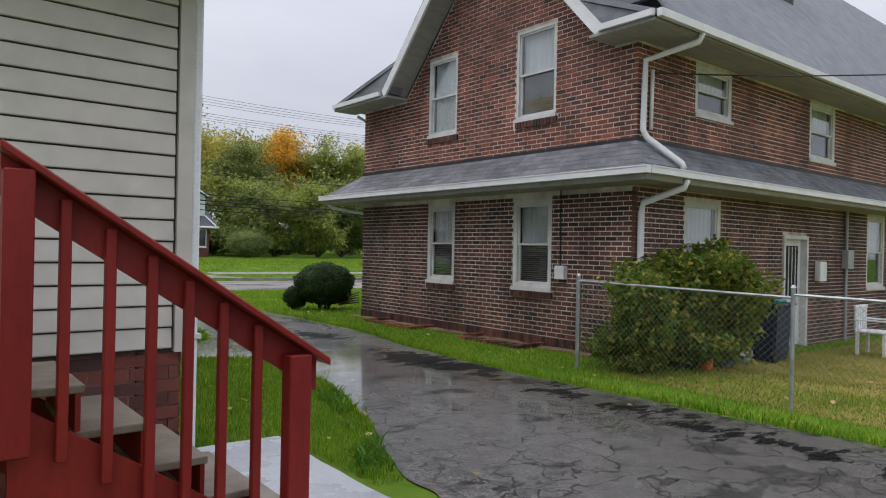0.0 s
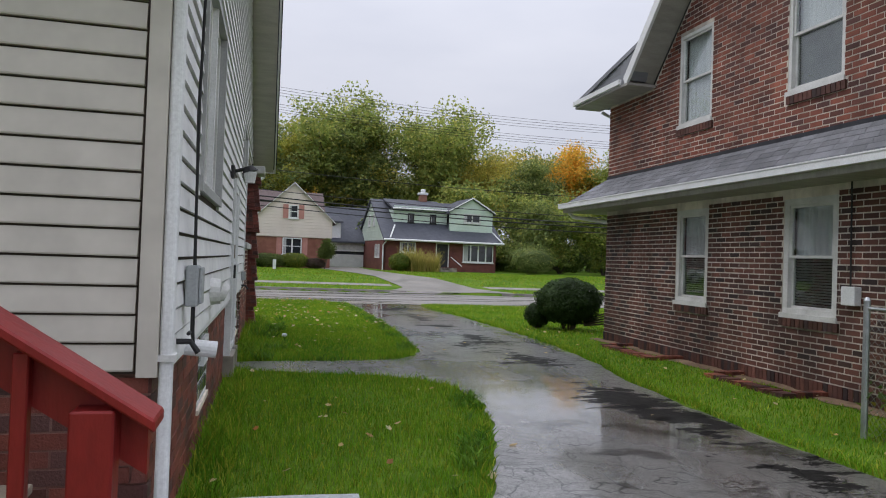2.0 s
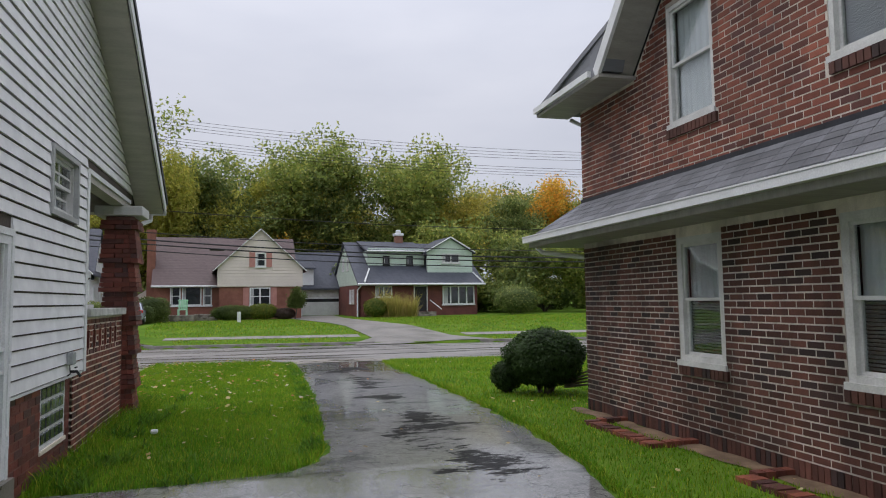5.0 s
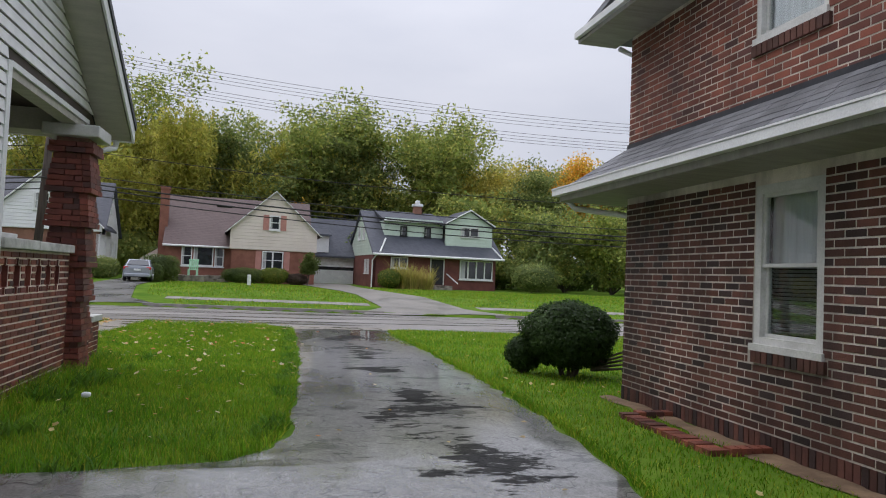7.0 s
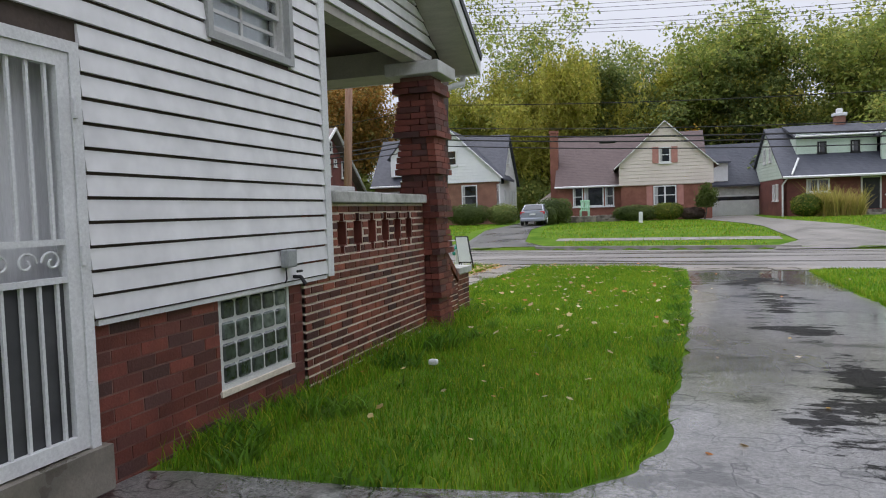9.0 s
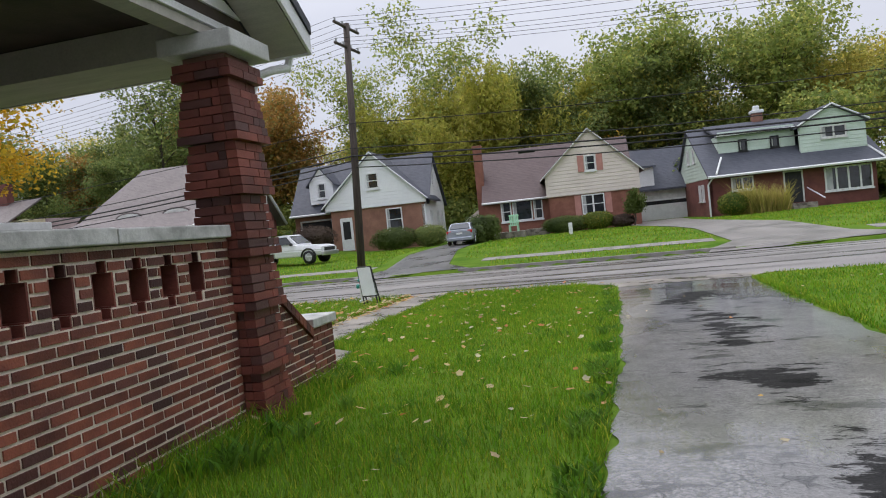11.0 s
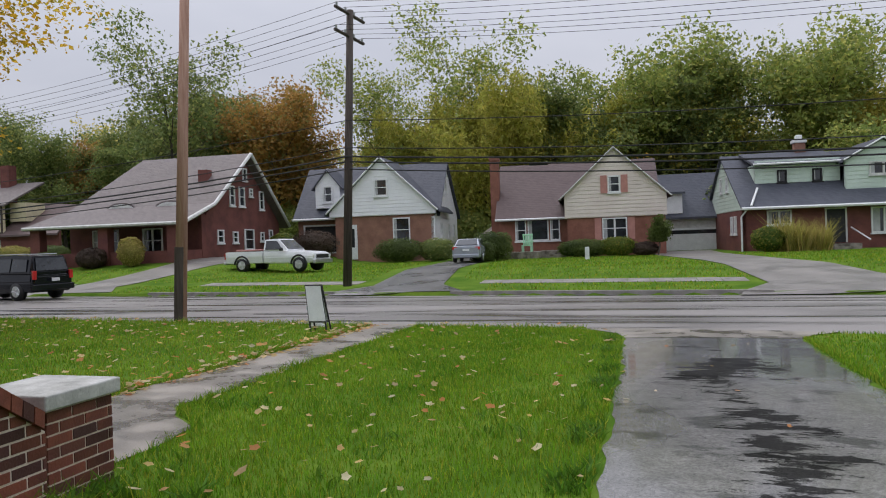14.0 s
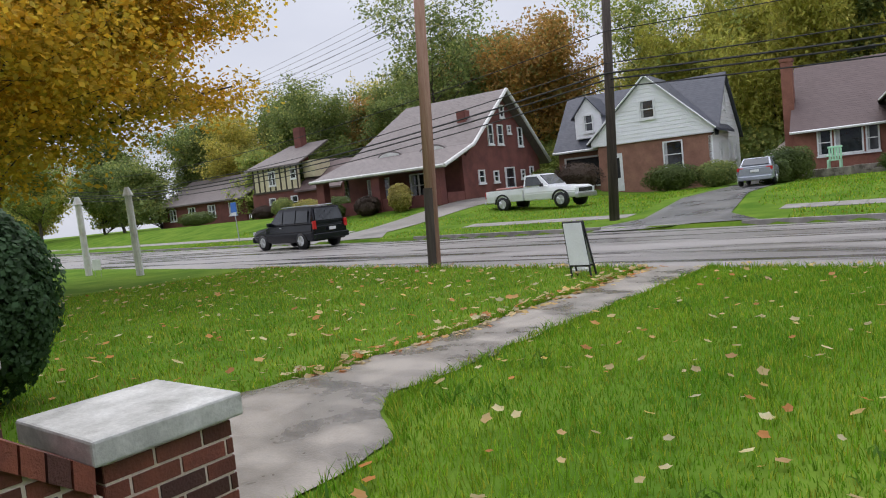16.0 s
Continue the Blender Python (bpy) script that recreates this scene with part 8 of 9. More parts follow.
# shrubs at the far houses
for k, (x, y, rx, ry, h, leaf, lab, sq) in enumerate((
    (-4.2, 58.0, 1.3, 0.9, 1.9, "hedge", "clipped green hedge by the porch", 0.5), (-4.6, 56.6, 0.8, 0.7, 1.25, "hedge", "low square clipped hedge", 0.6),
    (1.4, 60.3, 1.7, 0.8, 1.2, "hedge", "green shrubs under the window", 0.2), (3.6, 60.4, 1.3, 0.8, 1.3, "lime", "light green shrubs under the window", 0.1), (5.3, 60.4, 0.9, 0.6, 0.9, "plum", "brownish low shrub by the wall", 0.1),
    (12.6, 60.2, 1.0, 0.8, 1.6, "lime", "yellow-green shrub by the brick corner", 0.0), (25.5, 61.5, 2.2, 1.3, 2.6, "dark", "dark green shrubs at the lawn's end", 0.0),
    (-11.2, 59.5, 1.9, 1.0, 1.7, "hedge", "rounded green shrub before the brick wall", 0.2), (-8.6, 60.0, 1.3, 0.9, 1.6, "dark", "dark shrub by the house corner", 0.2), (-17.6, 59.2, 2.0, 1.0, 2.1, "plum", "brown leafless-looking shrub before the porch", 0.0), (-20.2, 59.6, 1.1, 0.9, 1.7, "lime", "yellow-green shrub beside the porch", 0.0),
    (-27.5, 48.9, 1.0, 0.7, 1.3, "plum", "reddish shrub before the porch", 0.0), (-30.6, 48.6, 1.2, 0.7, 1.2, "hedge", "green shrub before the porch", 0.0), (-24.5, 48.8, 0.9, 0.6, 1.8, "straw", "thin straw-coloured shrub before the porch", 0.0),
    (-47.0, 58.0, 1.4, 1.0, 1.8, "dark", "dark green shrub on the lawn", 0.0), (-43.0, 57.4, 1.8, 1.0, 1.4, "straw", "straw and green border plants", 0.0), (-39.0, 57.2, 1.8, 1.0, 1.3, "hedge", "green border plants along the lawn", 0.0), (-50.5, 58.4, 1.4, 1.0, 1.3, "plum", "brown border shrub on the lawn", 0.0), (-62, 58.4, 3, 1.2, 1.5, "hedge", "green hedge before the house", 0.2))):
    shrub("shrub", x, y, rx, ry, h, leaf, 4200, 0.12, lab, 300 + k, 0.0, sq, 3)


weeping, _ = tree("weeping_tree", 160, 2.5, 0.07, "hedge", 6, 0.24, 0.11, "small weeping umbrella-shaped tree by the corner", 1.2, droop=0.8, first=0.5, up=0.4, clear=0.35)
weeping.matrix_basis = pose(6.1, 60.0, ground_z(6.1, 60.0))
disc = spread(2600, (12.9, 16.3, 59.6, 61.4), lambda x, y: ((x - 14.6) / 1.6) ** 2 + ((y - 60.5) / 0.8) ** 2 < 1, 71)
blades("ornamental_grass", disc[:1500], 1.75, 0.05, 72, M_LEAVES["straw"], "tall straw-coloured ornamental grass clump by the wall", 0.6, "ornamental grass", "thing")

# ---- vehicles ----
def wheel(parent, x, y, r, w, side_, rim_m):
    bm = bmesh.new()
    tube(bm, (x, y - w / 2, r), (x, y + w / 2, r), r, r, 28)
    bmesh.ops.bevel(bm, geom=[e for e in bm.edges if len(e.link_faces) == 2 and abs(e.link_faces[0].normal.dot(e.link_faces[1].normal)) < 0.5], offset=0.03, segments=2, affect="EDGES")
    t = part("wheel", bm, M_BLACK, parent, "black tyre", True, worldly=False)
    yo = y + side_ * w / 2
    bm = bmesh.new()
    tube(bm, (x, yo - side_ * 0.02, r), (x, yo + side_ * 0.012, r), r * 0.62, r * 0.58, 20)
    for k in range(5):
        a = k * math.tau / 5
        tube(bm, (x, yo + side_ * 0.015, r), (x + r * 0.56 * math.cos(a), yo + side_ * 0.015, r + r * 0.56 * math.sin(a)), 0.035, 0.03, 6)
    part("rim", bm, rim_m, t, "bright alloy wheel", worldly=False)


def loft_body(sections, bevel=0.05, waist=0.55):
    """A body from cross-sections along x: (x, half width low, half width high, z low, z high)."""
    bm = bmesh.new()
    rings = []
    for x, wl, wh, zl, zh in sections:
        zm = zl + (zh - zl) * waist
        rings.append([bm.verts.new(p) for p in ((x, -wl * 0.94, zl), (x, -wl, zm), (x, -wh, zh), (x, wh, zh), (x, wl, zm), (x, wl * 0.94, zl))])
    for a, b in zip(rings, rings[1:]):
        for i in range(6):
            bm.faces.new((a[i], a[(i + 1) % 6], b[(i + 1) % 6], b[i]))
    bm.faces.new(rings[0][::-1])
    bm.faces.new(rings[-1])
    bmesh.ops.recalc_face_normals(bm, faces=bm.faces)
    bmesh.ops.bevel(bm, geom=bm.edges[:], offset=bevel, segments=2, affect="EDGES", clamp_overlap=True)
    return bm


def glass_side(parent, pts, y, material=None):
    for s in (-1, 1):
        bm = bmesh.new()
        prism(bm, [(x, s * yy, z) for x, z, yy in pts], (0, s * 0.024, 0))
        part("side_window", bm, material or M_CARGLASS, parent, "tinted side glass", worldly=False)


def lamp_pair(parent, name, x, y, z, size, material):
    for s in (-1, 1):
        part(name, soft_box(x - size[0] / 2, x + size[0] / 2, s * y - size[1] / 2, s * y + size[1] / 2, z - size[2] / 2, z + size[2] / 2, 0.015), material, parent, worldly=False)


def suv(at, turn):
    c = thing("suv", at, turn, "black full-size SUV on the wet street", "car")
    part("body", loft_body([(-2.6, 0.86, 0.84, 0.42, 1.02), (-2.5, 0.95, 0.9, 0.34, 1.1), (-1.0, 0.98, 0.93, 0.32, 1.1), (0.95, 0.98, 0.93, 0.32, 1.1), (1.25, 0.98, 0.9, 0.33, 1.08), (2.3, 0.94, 0.84, 0.36, 0.98), (2.58, 0.86, 0.78, 0.42, 0.88)], 0.05), M_BLACKPAINT, c, "glossy black body", worldly=False)
    part("cabin", loft_body([(-2.52, 0.88, 0.78, 1.06, 1.2), (-2.35, 0.9, 0.72, 1.06, 1.84), (-1.2, 0.92, 0.74, 1.06, 1.9), (0.25, 0.92, 0.74, 1.06, 1.86), (1.15, 0.9, 0.78, 1.06, 1.14)], 0.05, 0.12), M_BLACKPAINT, c, worldly=False)
    glass_side(c, [(-2.2, 1.2, 0.9), (-1.3, 1.2, 0.915), (-1.3, 1.74, 0.79), (-2.15, 1.7, 0.79)], 0.9)
    glass_side(c, [(-1.22, 1.2, 0.915), (-0.25, 1.2, 0.915), (-0.25, 1.74, 0.79), (-1.22, 1.75, 0.79)], 0.9)
    glass_side(c, [(-0.17, 1.2, 0.915), (0.85, 1.2, 0.905), (0.25, 1.72, 0.79), (-0.17, 1.74, 0.79)], 0.9)
    bm = bmesh.new()
    hexa(bm, [(-2.53, -0.72, 1.24), (-2.53, 0.72, 1.24), (-2.39, 0.64, 1.76), (-2.39, -0.64, 1.76), (-2.555, -0.72, 1.24), (-2.555, 0.72, 1.24), (-2.415, 0.64, 1.76), (-2.415, -0.64, 1.76)])
    part("rear_window", bm, M_CARGLASS, c, worldly=False)
    part("bumper", soft_box(-2.74, -2.55, -0.9, 0.9, 0.42, 0.68, 0.04), M_BLACKPAINT, c, worldly=False)
    part("front_bumper", soft_box(2.5, 2.68, -0.88, 0.88, 0.38, 0.66, 0.05), M_BLACKPAINT, c, worldly=False)
    part("number_plate", soft_box(-2.76, -2.742, -0.18, 0.18, 0.78, 0.92, 0.006), M_WHITE, c, worldly=False)
    lamp_pair(c, "tail_lamp", -2.58, 0.84, 1.05, (0.1, 0.16, 0.36), M_REDLENS)
    lamp_pair(c, "headlamp", 2.52, 0.7, 0.84, (0.16, 0.3, 0.16), M_CLEARLENS)
    for s in (-1, 1):
        part("roof_rail", pipe([(-2.0, s * 0.66, 1.93), (0.1, s * 0.66, 1.93)], 0.02, 6), M_CHROME, c, worldly=False)
        part("mirror", soft_box(0.75, 0.9, s * 1.0 - 0.1, s * 1.0 + 0.1, 1.12, 1.3, 0.03), M_BLACKPAINT, c, worldly=False)
        part("door_handle", soft_box(-0.2, -0.02, s * 0.985 - 0.02, s * 0.985 + 0.02, 1.0, 1.03, 0.006, 1), M_CHROME, c, worldly=False)
        for x in (-1.62, 1.58):
            wheel(c, x, s * 0.84, 0.39, 0.26, s, M_CHROME)


def pickup(at, turn):
    c = thing("pickup_truck", at, turn, "white regular-cab pickup truck parked by the lawn", "truck")
    part("bed", loft_body([(-2.85, 0.95, 0.93, 0.55, 1.12), (-2.75, 0.97, 0.95, 0.5, 1.14), (-0.42, 0.97, 0.95, 0.5, 1.14), (-0.38, 0.95, 0.93, 0.5, 1.12)], 0.03), M_WHITEPAINT, c, "long white cargo bed", worldly=False)
    part("bed_inside", soft_box(-2.68, -0.5, -0.8, 0.8, 1.08, 1.155, 0.01), M_BLACK, c, worldly=False)
    part("load", soft_box(-2.4, -0.9, -0.6, 0.6, 1.156, 1.26, 0.04), M_SALMON, c, "reddish load in the bed", worldly=False)
    part("cab", loft_body([(-0.34, 0.94, 0.9, 0.48, 1.14), (0.9, 0.97, 0.92, 0.46, 1.14), (1.3, 0.97, 0.88, 0.46, 1.12), (2.5, 0.95, 0.84, 0.46, 1.04), (2.82, 0.88, 0.78, 0.5, 0.94)], 0.05), M_WHITEPAINT, c, "white cab and hood", worldly=False)
    part("roof", loft_body([(-0.32, 0.9, 0.72, 1.1, 1.76), (0.3, 0.9, 0.74, 1.1, 1.8), (0.55, 0.9, 0.73, 1.1, 1.77), (1.2, 0.88, 0.78, 1.1, 1.18)], 0.05, 0.12), M_WHITEPAINT, c, worldly=False)
    glass_side(c, [(-0.18, 1.22, 0.9), (0.92, 1.22, 0.9), (0.5, 1.68, 0.77), (-0.18, 1.7, 0.77)], 0.9)
    bm = bmesh.new()
    hexa(bm, [(-0.335, -0.66, 1.24), (-0.335, 0.66, 1.24), (-0.335, 0.62, 1.66), (-0.335, -0.62, 1.66), (-0.355, -0.66, 1.24), (-0.355, 0.66, 1.24), (-0.355, 0.62, 1.66), (-0.355, -0.62, 1.66)])
    part("rear_window", bm, M_CARGLASS, c, worldly=False)
    bm = bmesh.new()
    hexa(bm, [(1.14, -0.72, 1.21), (1.14, 0.72, 1.21), (0.62, 0.64, 1.7), (0.62, -0.64, 1.7), (1.17, -0.72, 1.24), (1.17, 0.72, 1.24), (0.65, 0.64, 1.73), (0.65, -0.64, 1.73)])
    part("windscreen", bm, M_CARGLASS, c, worldly=False)
    part("bumper", soft_box(-3.02, -2.85, -0.88, 0.88, 0.45, 0.62, 0.03), M_CHROME, c, worldly=False)
    part("front_bumper", soft_box(2.76, 2.94, -0.9, 0.9, 0.42, 0.66, 0.04), M_CHROME, c, worldly=False)
    part("grille", soft_box(2.8, 2.86, -0.6, 0.6, 0.7, 0.9, 0.02), M_BLACK, c, worldly=False)
    lamp_pair(c, "tail_lamp", -2.84, 0.9, 0.92, (0.06, 0.14, 0.34), M_REDLENS)
    lamp_pair(c, "headlamp", 2.76, 0.72, 0.82, (0.14, 0.26, 0.16), M_CLEARLENS)
    for s in (-1, 1):
        part("mirror", soft_box(0.85, 0.97, s * 1.02 - 0.1, s * 1.02 + 0.1, 1.14, 1.3, 0.02), M_BLACK, c, worldly=False)
        for x in (-1.72, 1.95):
            wheel(c, x, s * 0.84, 0.4, 0.26, s, M_CHROME)
            bm = bmesh.new()
            for k in range(10):
                a0, a1 = k * math.pi / 10, (k + 1) * math.pi / 10
                tube(bm, (x + 0.47 * math.cos(a0), s * 0.965, 0.42 + 0.47 * math.sin(a0)), (x + 0.47 * math.cos(a1), s * 0.965, 0.42 + 0.47 * math.sin(a1)), 0.05, 0.05, 6)
            part("wheel_arch", bm, M_BLACK, c, "black wheel arch", worldly=False)


def sedan(at, turn):
    c = thing("car", at, turn, "silver-blue sedan parked on the narrow drive", "car")
    part("body", loft_body([(-2.35, 0.8, 0.76, 0.34, 0.95), (-2.2, 0.88, 0.84, 0.28, 1.0), (-0.5, 0.91, 0.88, 0.26, 0.98), (1.2, 0.91, 0.86, 0.26, 0.94), (2.2, 0.86, 0.76, 0.28, 0.8), (2.4, 0.78, 0.7, 0.34, 0.7)], 0.06), M_SILVER, c, "silver-blue body", worldly=False)
    part("cabin", loft_body([(-2.0, 0.78, 0.72, 0.92, 1.02), (-1.3, 0.8, 0.62, 0.92, 1.42), (0.2, 0.82, 0.64, 0.92, 1.45), (1.2, 0.8, 0.7, 0.92, 1.0)], 0.05, 0.12), M_SILVER, c, worldly=False)
    bm = bmesh.new()
    hexa(bm, [(-1.98, -0.66, 1.06), (-1.98, 0.66, 1.06), (-1.36, 0.56, 1.38), (-1.36, -0.56, 1.38), (-2.0, -0.66, 1.075), (-2.0, 0.66, 1.075), (-1.38, 0.56, 1.4), (-1.38, -0.56, 1.4)])
    part("rear_window", bm, M_CARGLASS, c, worldly=False)
    glass_side(c, [(-1.5, 1.02, 0.8), (0.95, 1.02, 0.8), (0.2, 1.38, 0.67), (-1.2, 1.36, 0.67)], 0.8)
    part("bumper", soft_box(-2.44, -2.28, -0.8, 0.8, 0.3, 0.52, 0.05), M_SILVER, c, worldly=False)
    part("number_plate", soft_box(-2.4, -2.37, -0.2, 0.2, 0.7, 0.82, 0.006), M_WHITE, c, worldly=False)
    lamp_pair(c, "tail_lamp", -2.28, 0.68, 0.86, (0.12, 0.3, 0.16), M_REDLENS)
    for s in (-1, 1):
        part("mirror", soft_box(0.72, 0.84, s * 0.94 - 0.09, s * 0.94 + 0.09, 0.98, 1.1, 0.02), M_SILVER, c, worldly=False)
        for x in (-1.4, 1.42):
            wheel(c, x, s * 0.8, 0.32, 0.2, s, M_CHROME)


suv((-21.4, 37.75, -0.27), 173.2)
pickup((-14.3, 48.2, ground_z(-14.3, 48.2) + 0.01), -6)
sedan((-5.2, 56.0, ground_z(-5.2, 56.0) + 0.04), 96)

# ---- poles, wires, street furniture ----
def pole(name, base_, top, r0, r1, material, label):
    t = thing(name, base_, 0, label, "utility pole")
    bm = bmesh.new()
    tube(bm, Vector(base_) - Vector((0, 0, 0.4)), top, r0, r1, 14)
    part("shaft", bm, material, t, "", True)
    return t


P1B, P1T = Vector((-6.55, 29.25, -0.25)), Vector((-6.05, 29.3, 9.2))
P2B, P2T = Vector((-6.9, 40.6, -0.1)), Vector((-6.35, 40.6, 11.3))
p1 = pole("street_lamp", P1B, P1T, 0.155, 0.11, M_POLE_L, "pinkish wooden pole carrying a street lamp arm")
part("lower_shaft", pipe([P1B - Vector((0, 0, 0.3)), P1B.lerp(P1T, 0.2)], 0.158, 14), M_POLE_D, p1, "tar-dark pole foot")
arm0 = P1B.lerp(P1T, 0.885)
arm = [arm0, arm0 + Vector((0.9, -0.15, 0.05)), arm0 + Vector((1.7, -0.27, 0.02)), arm0 + Vector((2.2, -0.35, -0.22))]
part("arm", pipe(arm, 0.028, 8), M_METAL, p1)
part("guy_rod", pipe([P1B.lerp(P1T, 0.945), arm0 + Vector((1.5, -0.24, 0.03))], 0.01, 6), M_METAL, p1)
bm = bmesh.new()
hq = arm0 + Vector((2.42, -0.38, -0.34))
bmesh.ops.create_icosphere(bm, subdivisions=3, radius=1)
for v in bm.verts:
    v.co = Vector((v.co.x * 0.36, v.co.y * 0.14, max(v.co.z, -0.35) * 0.12)) + hq
    v.co.z -= (v.co.x - hq.x) * 0.25
part("lamp_head", bm, M_METAL, p1, "grey cobra-head lamp", True)
p2 = pole("utility_pole", P2B, P2T, 0.19, 0.14, M_POLE_D, "dark creosoted utility pole with two crossarms")
for h_, l_ in ((0.985, 1.25), (0.905, 1.25)):
    q = P2B.lerp(P2T, h_)
    a, b = q + Vector((-0.14, -1.15, 0.0)), q + Vector((0.14, 1.15, 0.0))
    ca = part("crossarm", pipe([a, b], 0.07, 6), M_POLE_D, p2)
    for k in range(4):
        ip = a.lerp(b, 0.05 + 0.3 * k)
        bm = bmesh.new()
        tube(bm, ip, ip + Vector((0, 0, 0.2)), 0.04, 0.05, 8)
        part("insulator", bm, M_GREYBOX, ca)


def wire(name, pts, sag, r, label):
    """A hanging line from post to post."""
    bm, line = bmesh.new(), []
    for a, b in zip(pts, pts[1:]):
        a, b = Vector(a), Vector(b)
        line += [a.lerp(b, k / 24) - Vector((0, 0, sag * 4 * k / 24 * (1 - k / 24))) for k in range(0 if not line else 1, 25)]
    sweep(bm, line, r, 5)
    tagged(part(name, bm, M_WIRE), label, "cable", "overhead lines")


STREET = Vector((1, -TILT, 0)).normalized()
for k in range(4):
    for h_ in (0.985, 0.905):
        q = P2B.lerp(P2T, h_) + Vector((-0.14, -1.15, 0.2)).lerp(Vector((0.14, 1.15, 0.2)), 0.05 + 0.3 * k)
        wire("power_line", [q - STREET * 62 + Vector((0, 0, 0.2)), q, q + STREET * 58], 2.0, 0.009, "thin overhead power line along the street")
for h_, r_, off in ((0.47, 0.036, 0.0), (0.452, 0.032, 0.12), (0.50, 0.02, -0.1), (0.60, 0.016, 0.0), (0.425, 0.024, 0.1)):
    q = P2B.lerp(P2T, h_) + Vector((0.0, -0.2 + off, 0))
    wire("communication_line", [q - STREET * 60 + Vector((0, 0, 0.1)), q, q + STREET * 56 + Vector((0, 0, -0.2))], 1.3, r_, "thick black communication cable along the street")

wire("service_line", [(8.72, 6.6, 4.3), (22, 0.5, 6.4)], 0.35, 0.012, "thin black service line to the brick house")
clamp = tagged(part("splice_case", pipe([(1.0, 39.75, 4.38), (1.7, 39.67, 4.36)], 0.06, 8), M_BLACK), "black cable splice case on the line", "cable box")

sign = thing("a_frame_sign", (-1.6, 27.05, -0.2), 0, "white sidewalk sign in a black A-frame", "sign")
sx, sy, sz = -1.62, 27.05, ground_z(-1.6, 27.05)
for s, lean in ((-1, 0.2), (1, -0.2)):
    y0, y1 = sy + s * 0.11, sy + s * 0.02
    bm = bmesh.new()
    for x in (sx - 0.09, sx + 0.26):
        tube(bm, (x, y0, sz - 0.02), (x - 0.14, y1, sz + 0.95), 0.018, 0.018, 6)
    tube(bm, (sx - 0.24, y1, sz + 0.94), (sx + 0.13, y1, sz + 0.94), 0.018, 0.018, 6)
    tube(bm, (sx - 0.12, y0 - s * 0.05, sz + 0.2), (sx + 0.24, y0 - s * 0.05, sz + 0.2), 0.018, 0.018, 6)
    fr = part("frame", bm, M_BLACK, sign)
    bm = bmesh.new()
    ya, yb = sy + s * 0.1, sy + s * 0.03
    hexa(bm, [(sx - 0.12, ya, sz + 0.22), (sx + 0.24, ya, sz + 0.22), (sx + 0.12, yb, sz + 0.93), (sx - 0.22, yb, sz + 0.93), (sx - 0.12, ya + s * 0.012, sz + 0.22), (sx + 0.24, ya + s * 0.012, sz + 0.22), (sx + 0.12, yb + s * 0.012, sz + 0.93), (sx - 0.22, yb + s * 0.012, sz + 0.93)])
    bd = part("board", bm, M_WHITE, fr, "white sign board")
hyd = thing("fire_hydrant", (-2.0, 27.8, -0.25), 0, "white fire hydrant with teal bonnet in the verge", "hydrant")
hx, hy, hz = -2.0, 27.8, ground_z(-2.0, 27.8)
bm = bmesh.new()
tube(bm, (hx, hy, hz - 0.05), (hx, hy, hz + 0.05), 0.17, 0.17, 16)
tube(bm, (hx, hy, hz + 0.05), (hx, hy, hz + 0.55), 0.12, 0.12, 16)
part("barrel", bm, M_DIRTY, hyd)
bm = bmesh.new()
tube(bm, (hx, hy, hz + 0.55), (hx, hy, hz + 0.6), 0.16, 0.16, 16)
tube(bm, (hx, hy, hz + 0.6), (hx, hy, hz + 0.76), 0.14, 0.06, 16)
part("bonnet", bm, M_TEAL, hyd, "teal bonnet")
bm = bmesh.new()
tube(bm, (hx - 0.2, hy, hz + 0.42), (hx + 0.2, hy, hz + 0.42), 0.06, 0.06, 12)
part("nozzles", bm, M_TEAL, hyd)
for x, y in ((-19.0, 28.6), (-23.4, 28.9)):
    z = ground_z(x, y)
    gp = thing("white_post", (x, y, z), 0, "weathered white post with a cap by the street", "post", "street posts")
    bm = bmesh.new()
    tube(bm, (x, y, z - 0.1), (x - 0.12, y, z + 2.75), 0.13, 0.12, 10)
    part("shaft", bm, M_DIRTY, gp)
    bm = bmesh.new()
    tube(bm, (x - 0.12, y, z + 2.75), (x - 0.14, y, z + 3.05), 0.19, 0.08, 10)
    part("cap", bm, M_DIRTY, gp)
ls = thing("yard_sign", (-21.6, 28.4, -0.2), 0, "small white yard sign on wire legs", "sign")
part("board", soft_box(-21.95, -21.3, 28.38, 28.4, 0.05, 0.45, 0.004), M_WHITE, ls)
for x in (-21.85, -21.4):
    part("leg", pipe([(x, 28.41, -0.3), (x, 28.41, 0.2)], 0.008, 5), M_METAL, ls)
bsz = ground_z(-35.0, 44.2)
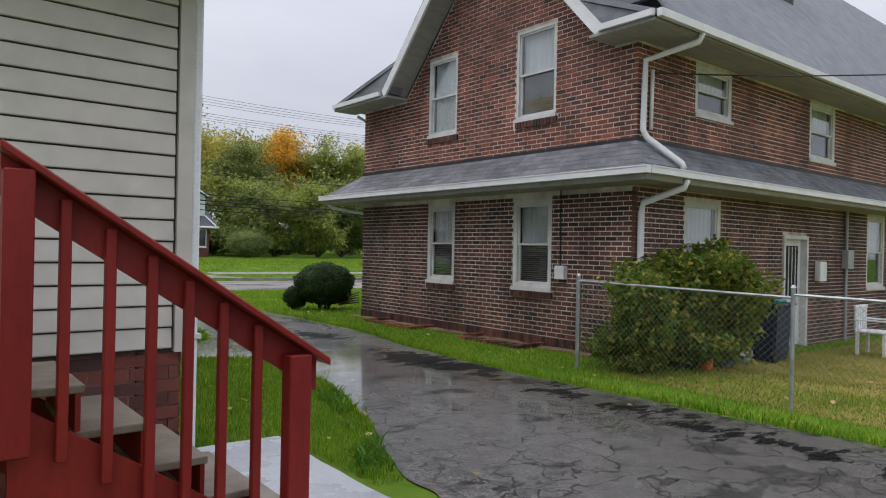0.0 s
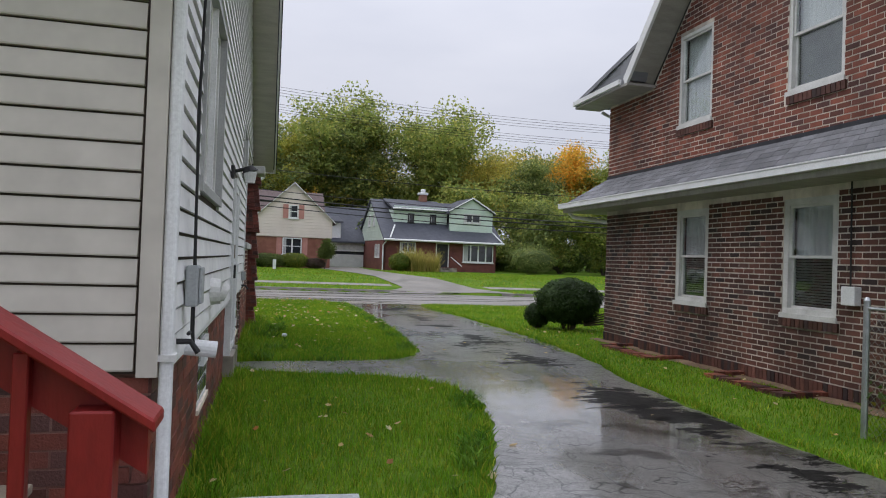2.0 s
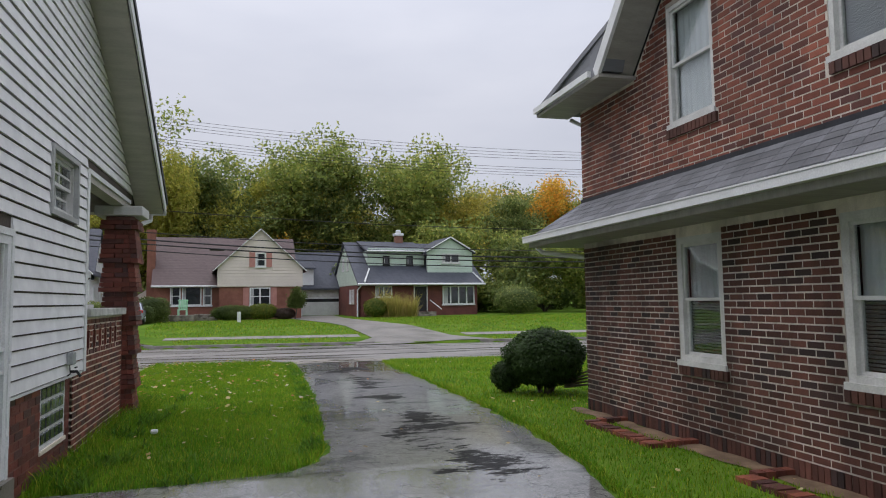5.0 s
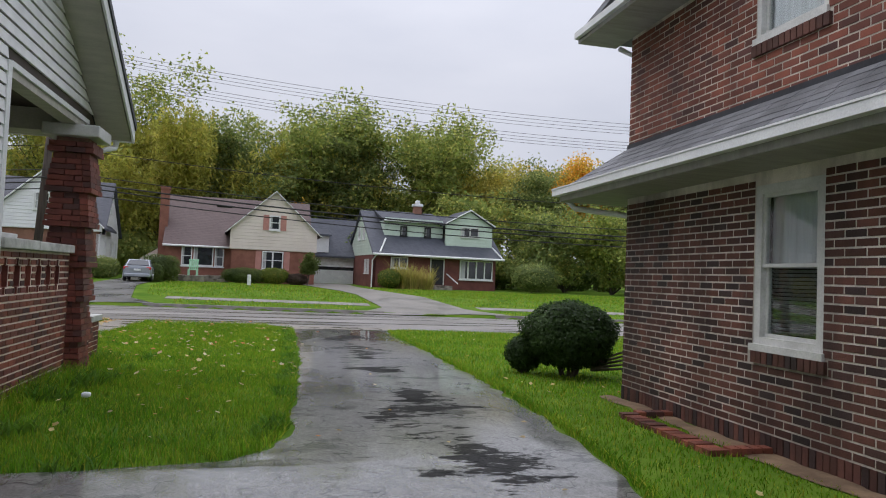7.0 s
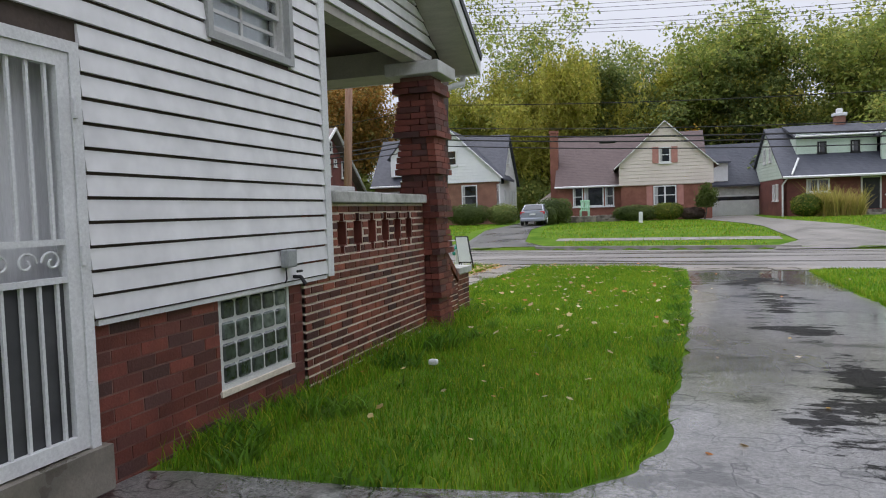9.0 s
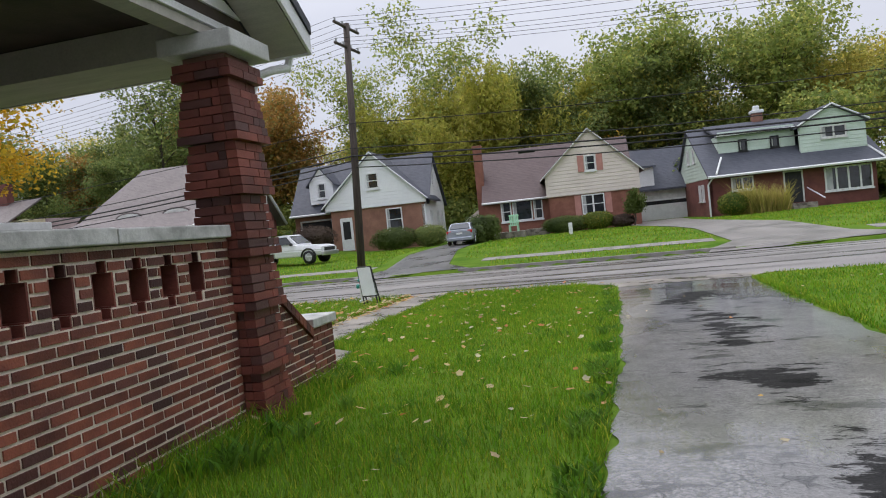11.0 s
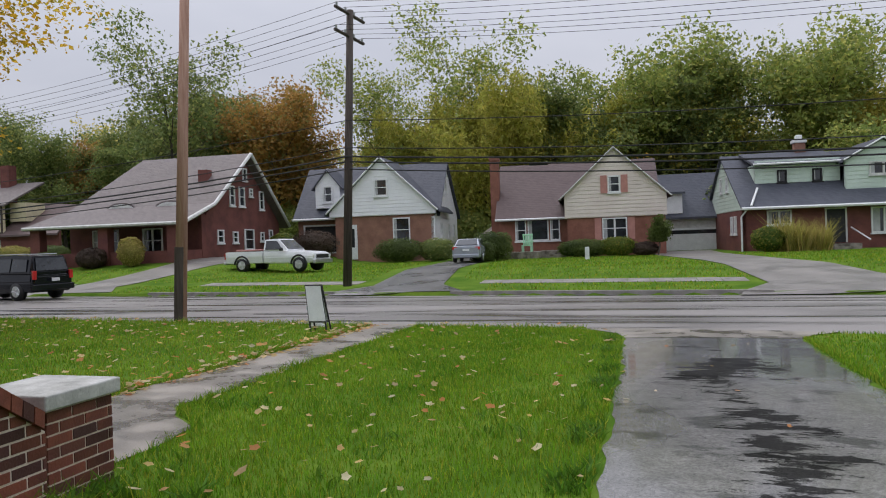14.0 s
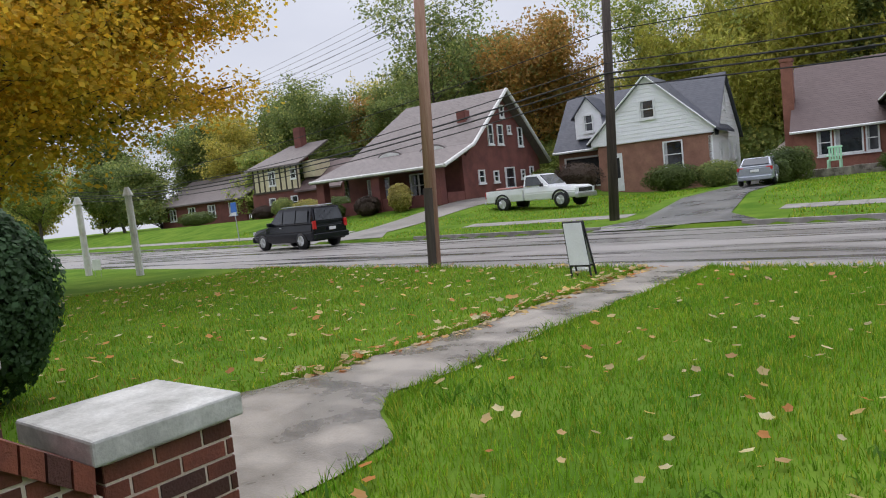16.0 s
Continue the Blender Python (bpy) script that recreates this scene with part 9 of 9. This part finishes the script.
bus = thing("blue_street_sign", (-35.0, 44.2, bsz), 0, "blue bus-stop sign on a thin post", "sign")
part("post", pipe([(-35.0, 44.2, bsz - 0.1), (-35.2, 44.2, bsz + 2.6)], 0.035, 8), M_METAL, bus)
part("plate", soft_box(-35.45, -34.85, 44.13, 44.16, bsz + 1.7, bsz + 2.6, 0.005), M_BLUE, bus)
part("panel", soft_box(-35.42, -34.88, 44.1, 44.128, bsz + 1.72, bsz + 1.95, 0.004), M_WHITE, bus)
stake = tagged(part("marker_stake", soft_box(1.85, 2.1, 55.4, 55.46, ground_z(2, 55.4) - 0.05, ground_z(2, 55.4) + 0.75, 0.02), M_WHITE), "small white marker sign on the far lawn", "sign")
gc = thing("garden_chair", (-2.35, 60.6, 0.85), 0, "mint green plastic garden chair on the porch", "chair")
cz = ground_z(-2.4, 60.4) + 0.45
part("stoop", boxes((-3.9, -1.5, 59.9, 63.2, ground_z(-2.4, 60.4) - 0.1, cz)), M_CONC, h3)
for dx in (-0.3, 0.3):
    for dy in (-0.25, 0.25):
        part("leg", boxes((-2.35 + dx - 0.05, -2.35 + dx + 0.05, 60.6 + dy - 0.05, 60.6 + dy + 0.05, cz, cz + 0.42)), M_LIMECHAIR, gc)
part("seat", soft_box(-2.7, -2.0, 60.3, 60.9, cz + 0.4, cz + 0.48, 0.02), M_LIMECHAIR, gc)
for k in range(5):
    part("back_slat", soft_box(-2.68 + k * 0.14, -2.58 + k * 0.14, 60.88, 60.94, cz + 0.48, cz + 1.1, 0.02, 1), M_LIMECHAIR, gc)
part("back_rail", soft_box(-2.72, -1.98, 60.87, 60.95, cz + 1.1, cz + 1.22, 0.03), M_LIMECHAIR, gc)
for dx in (-0.36, 0.36):
    part("arm", soft_box(-2.35 + dx - 0.06, -2.35 + dx + 0.06, 60.25, 60.95, cz + 0.66, cz + 0.72, 0.02), M_LIMECHAIR, gc)
cup = tagged(part("litter", soft_box(2.03, 2.12, 14.03, 14.1, 0.03, 0.085, 0.02), M_WHITE), "crumpled white plastic litter in the grass", "litter")
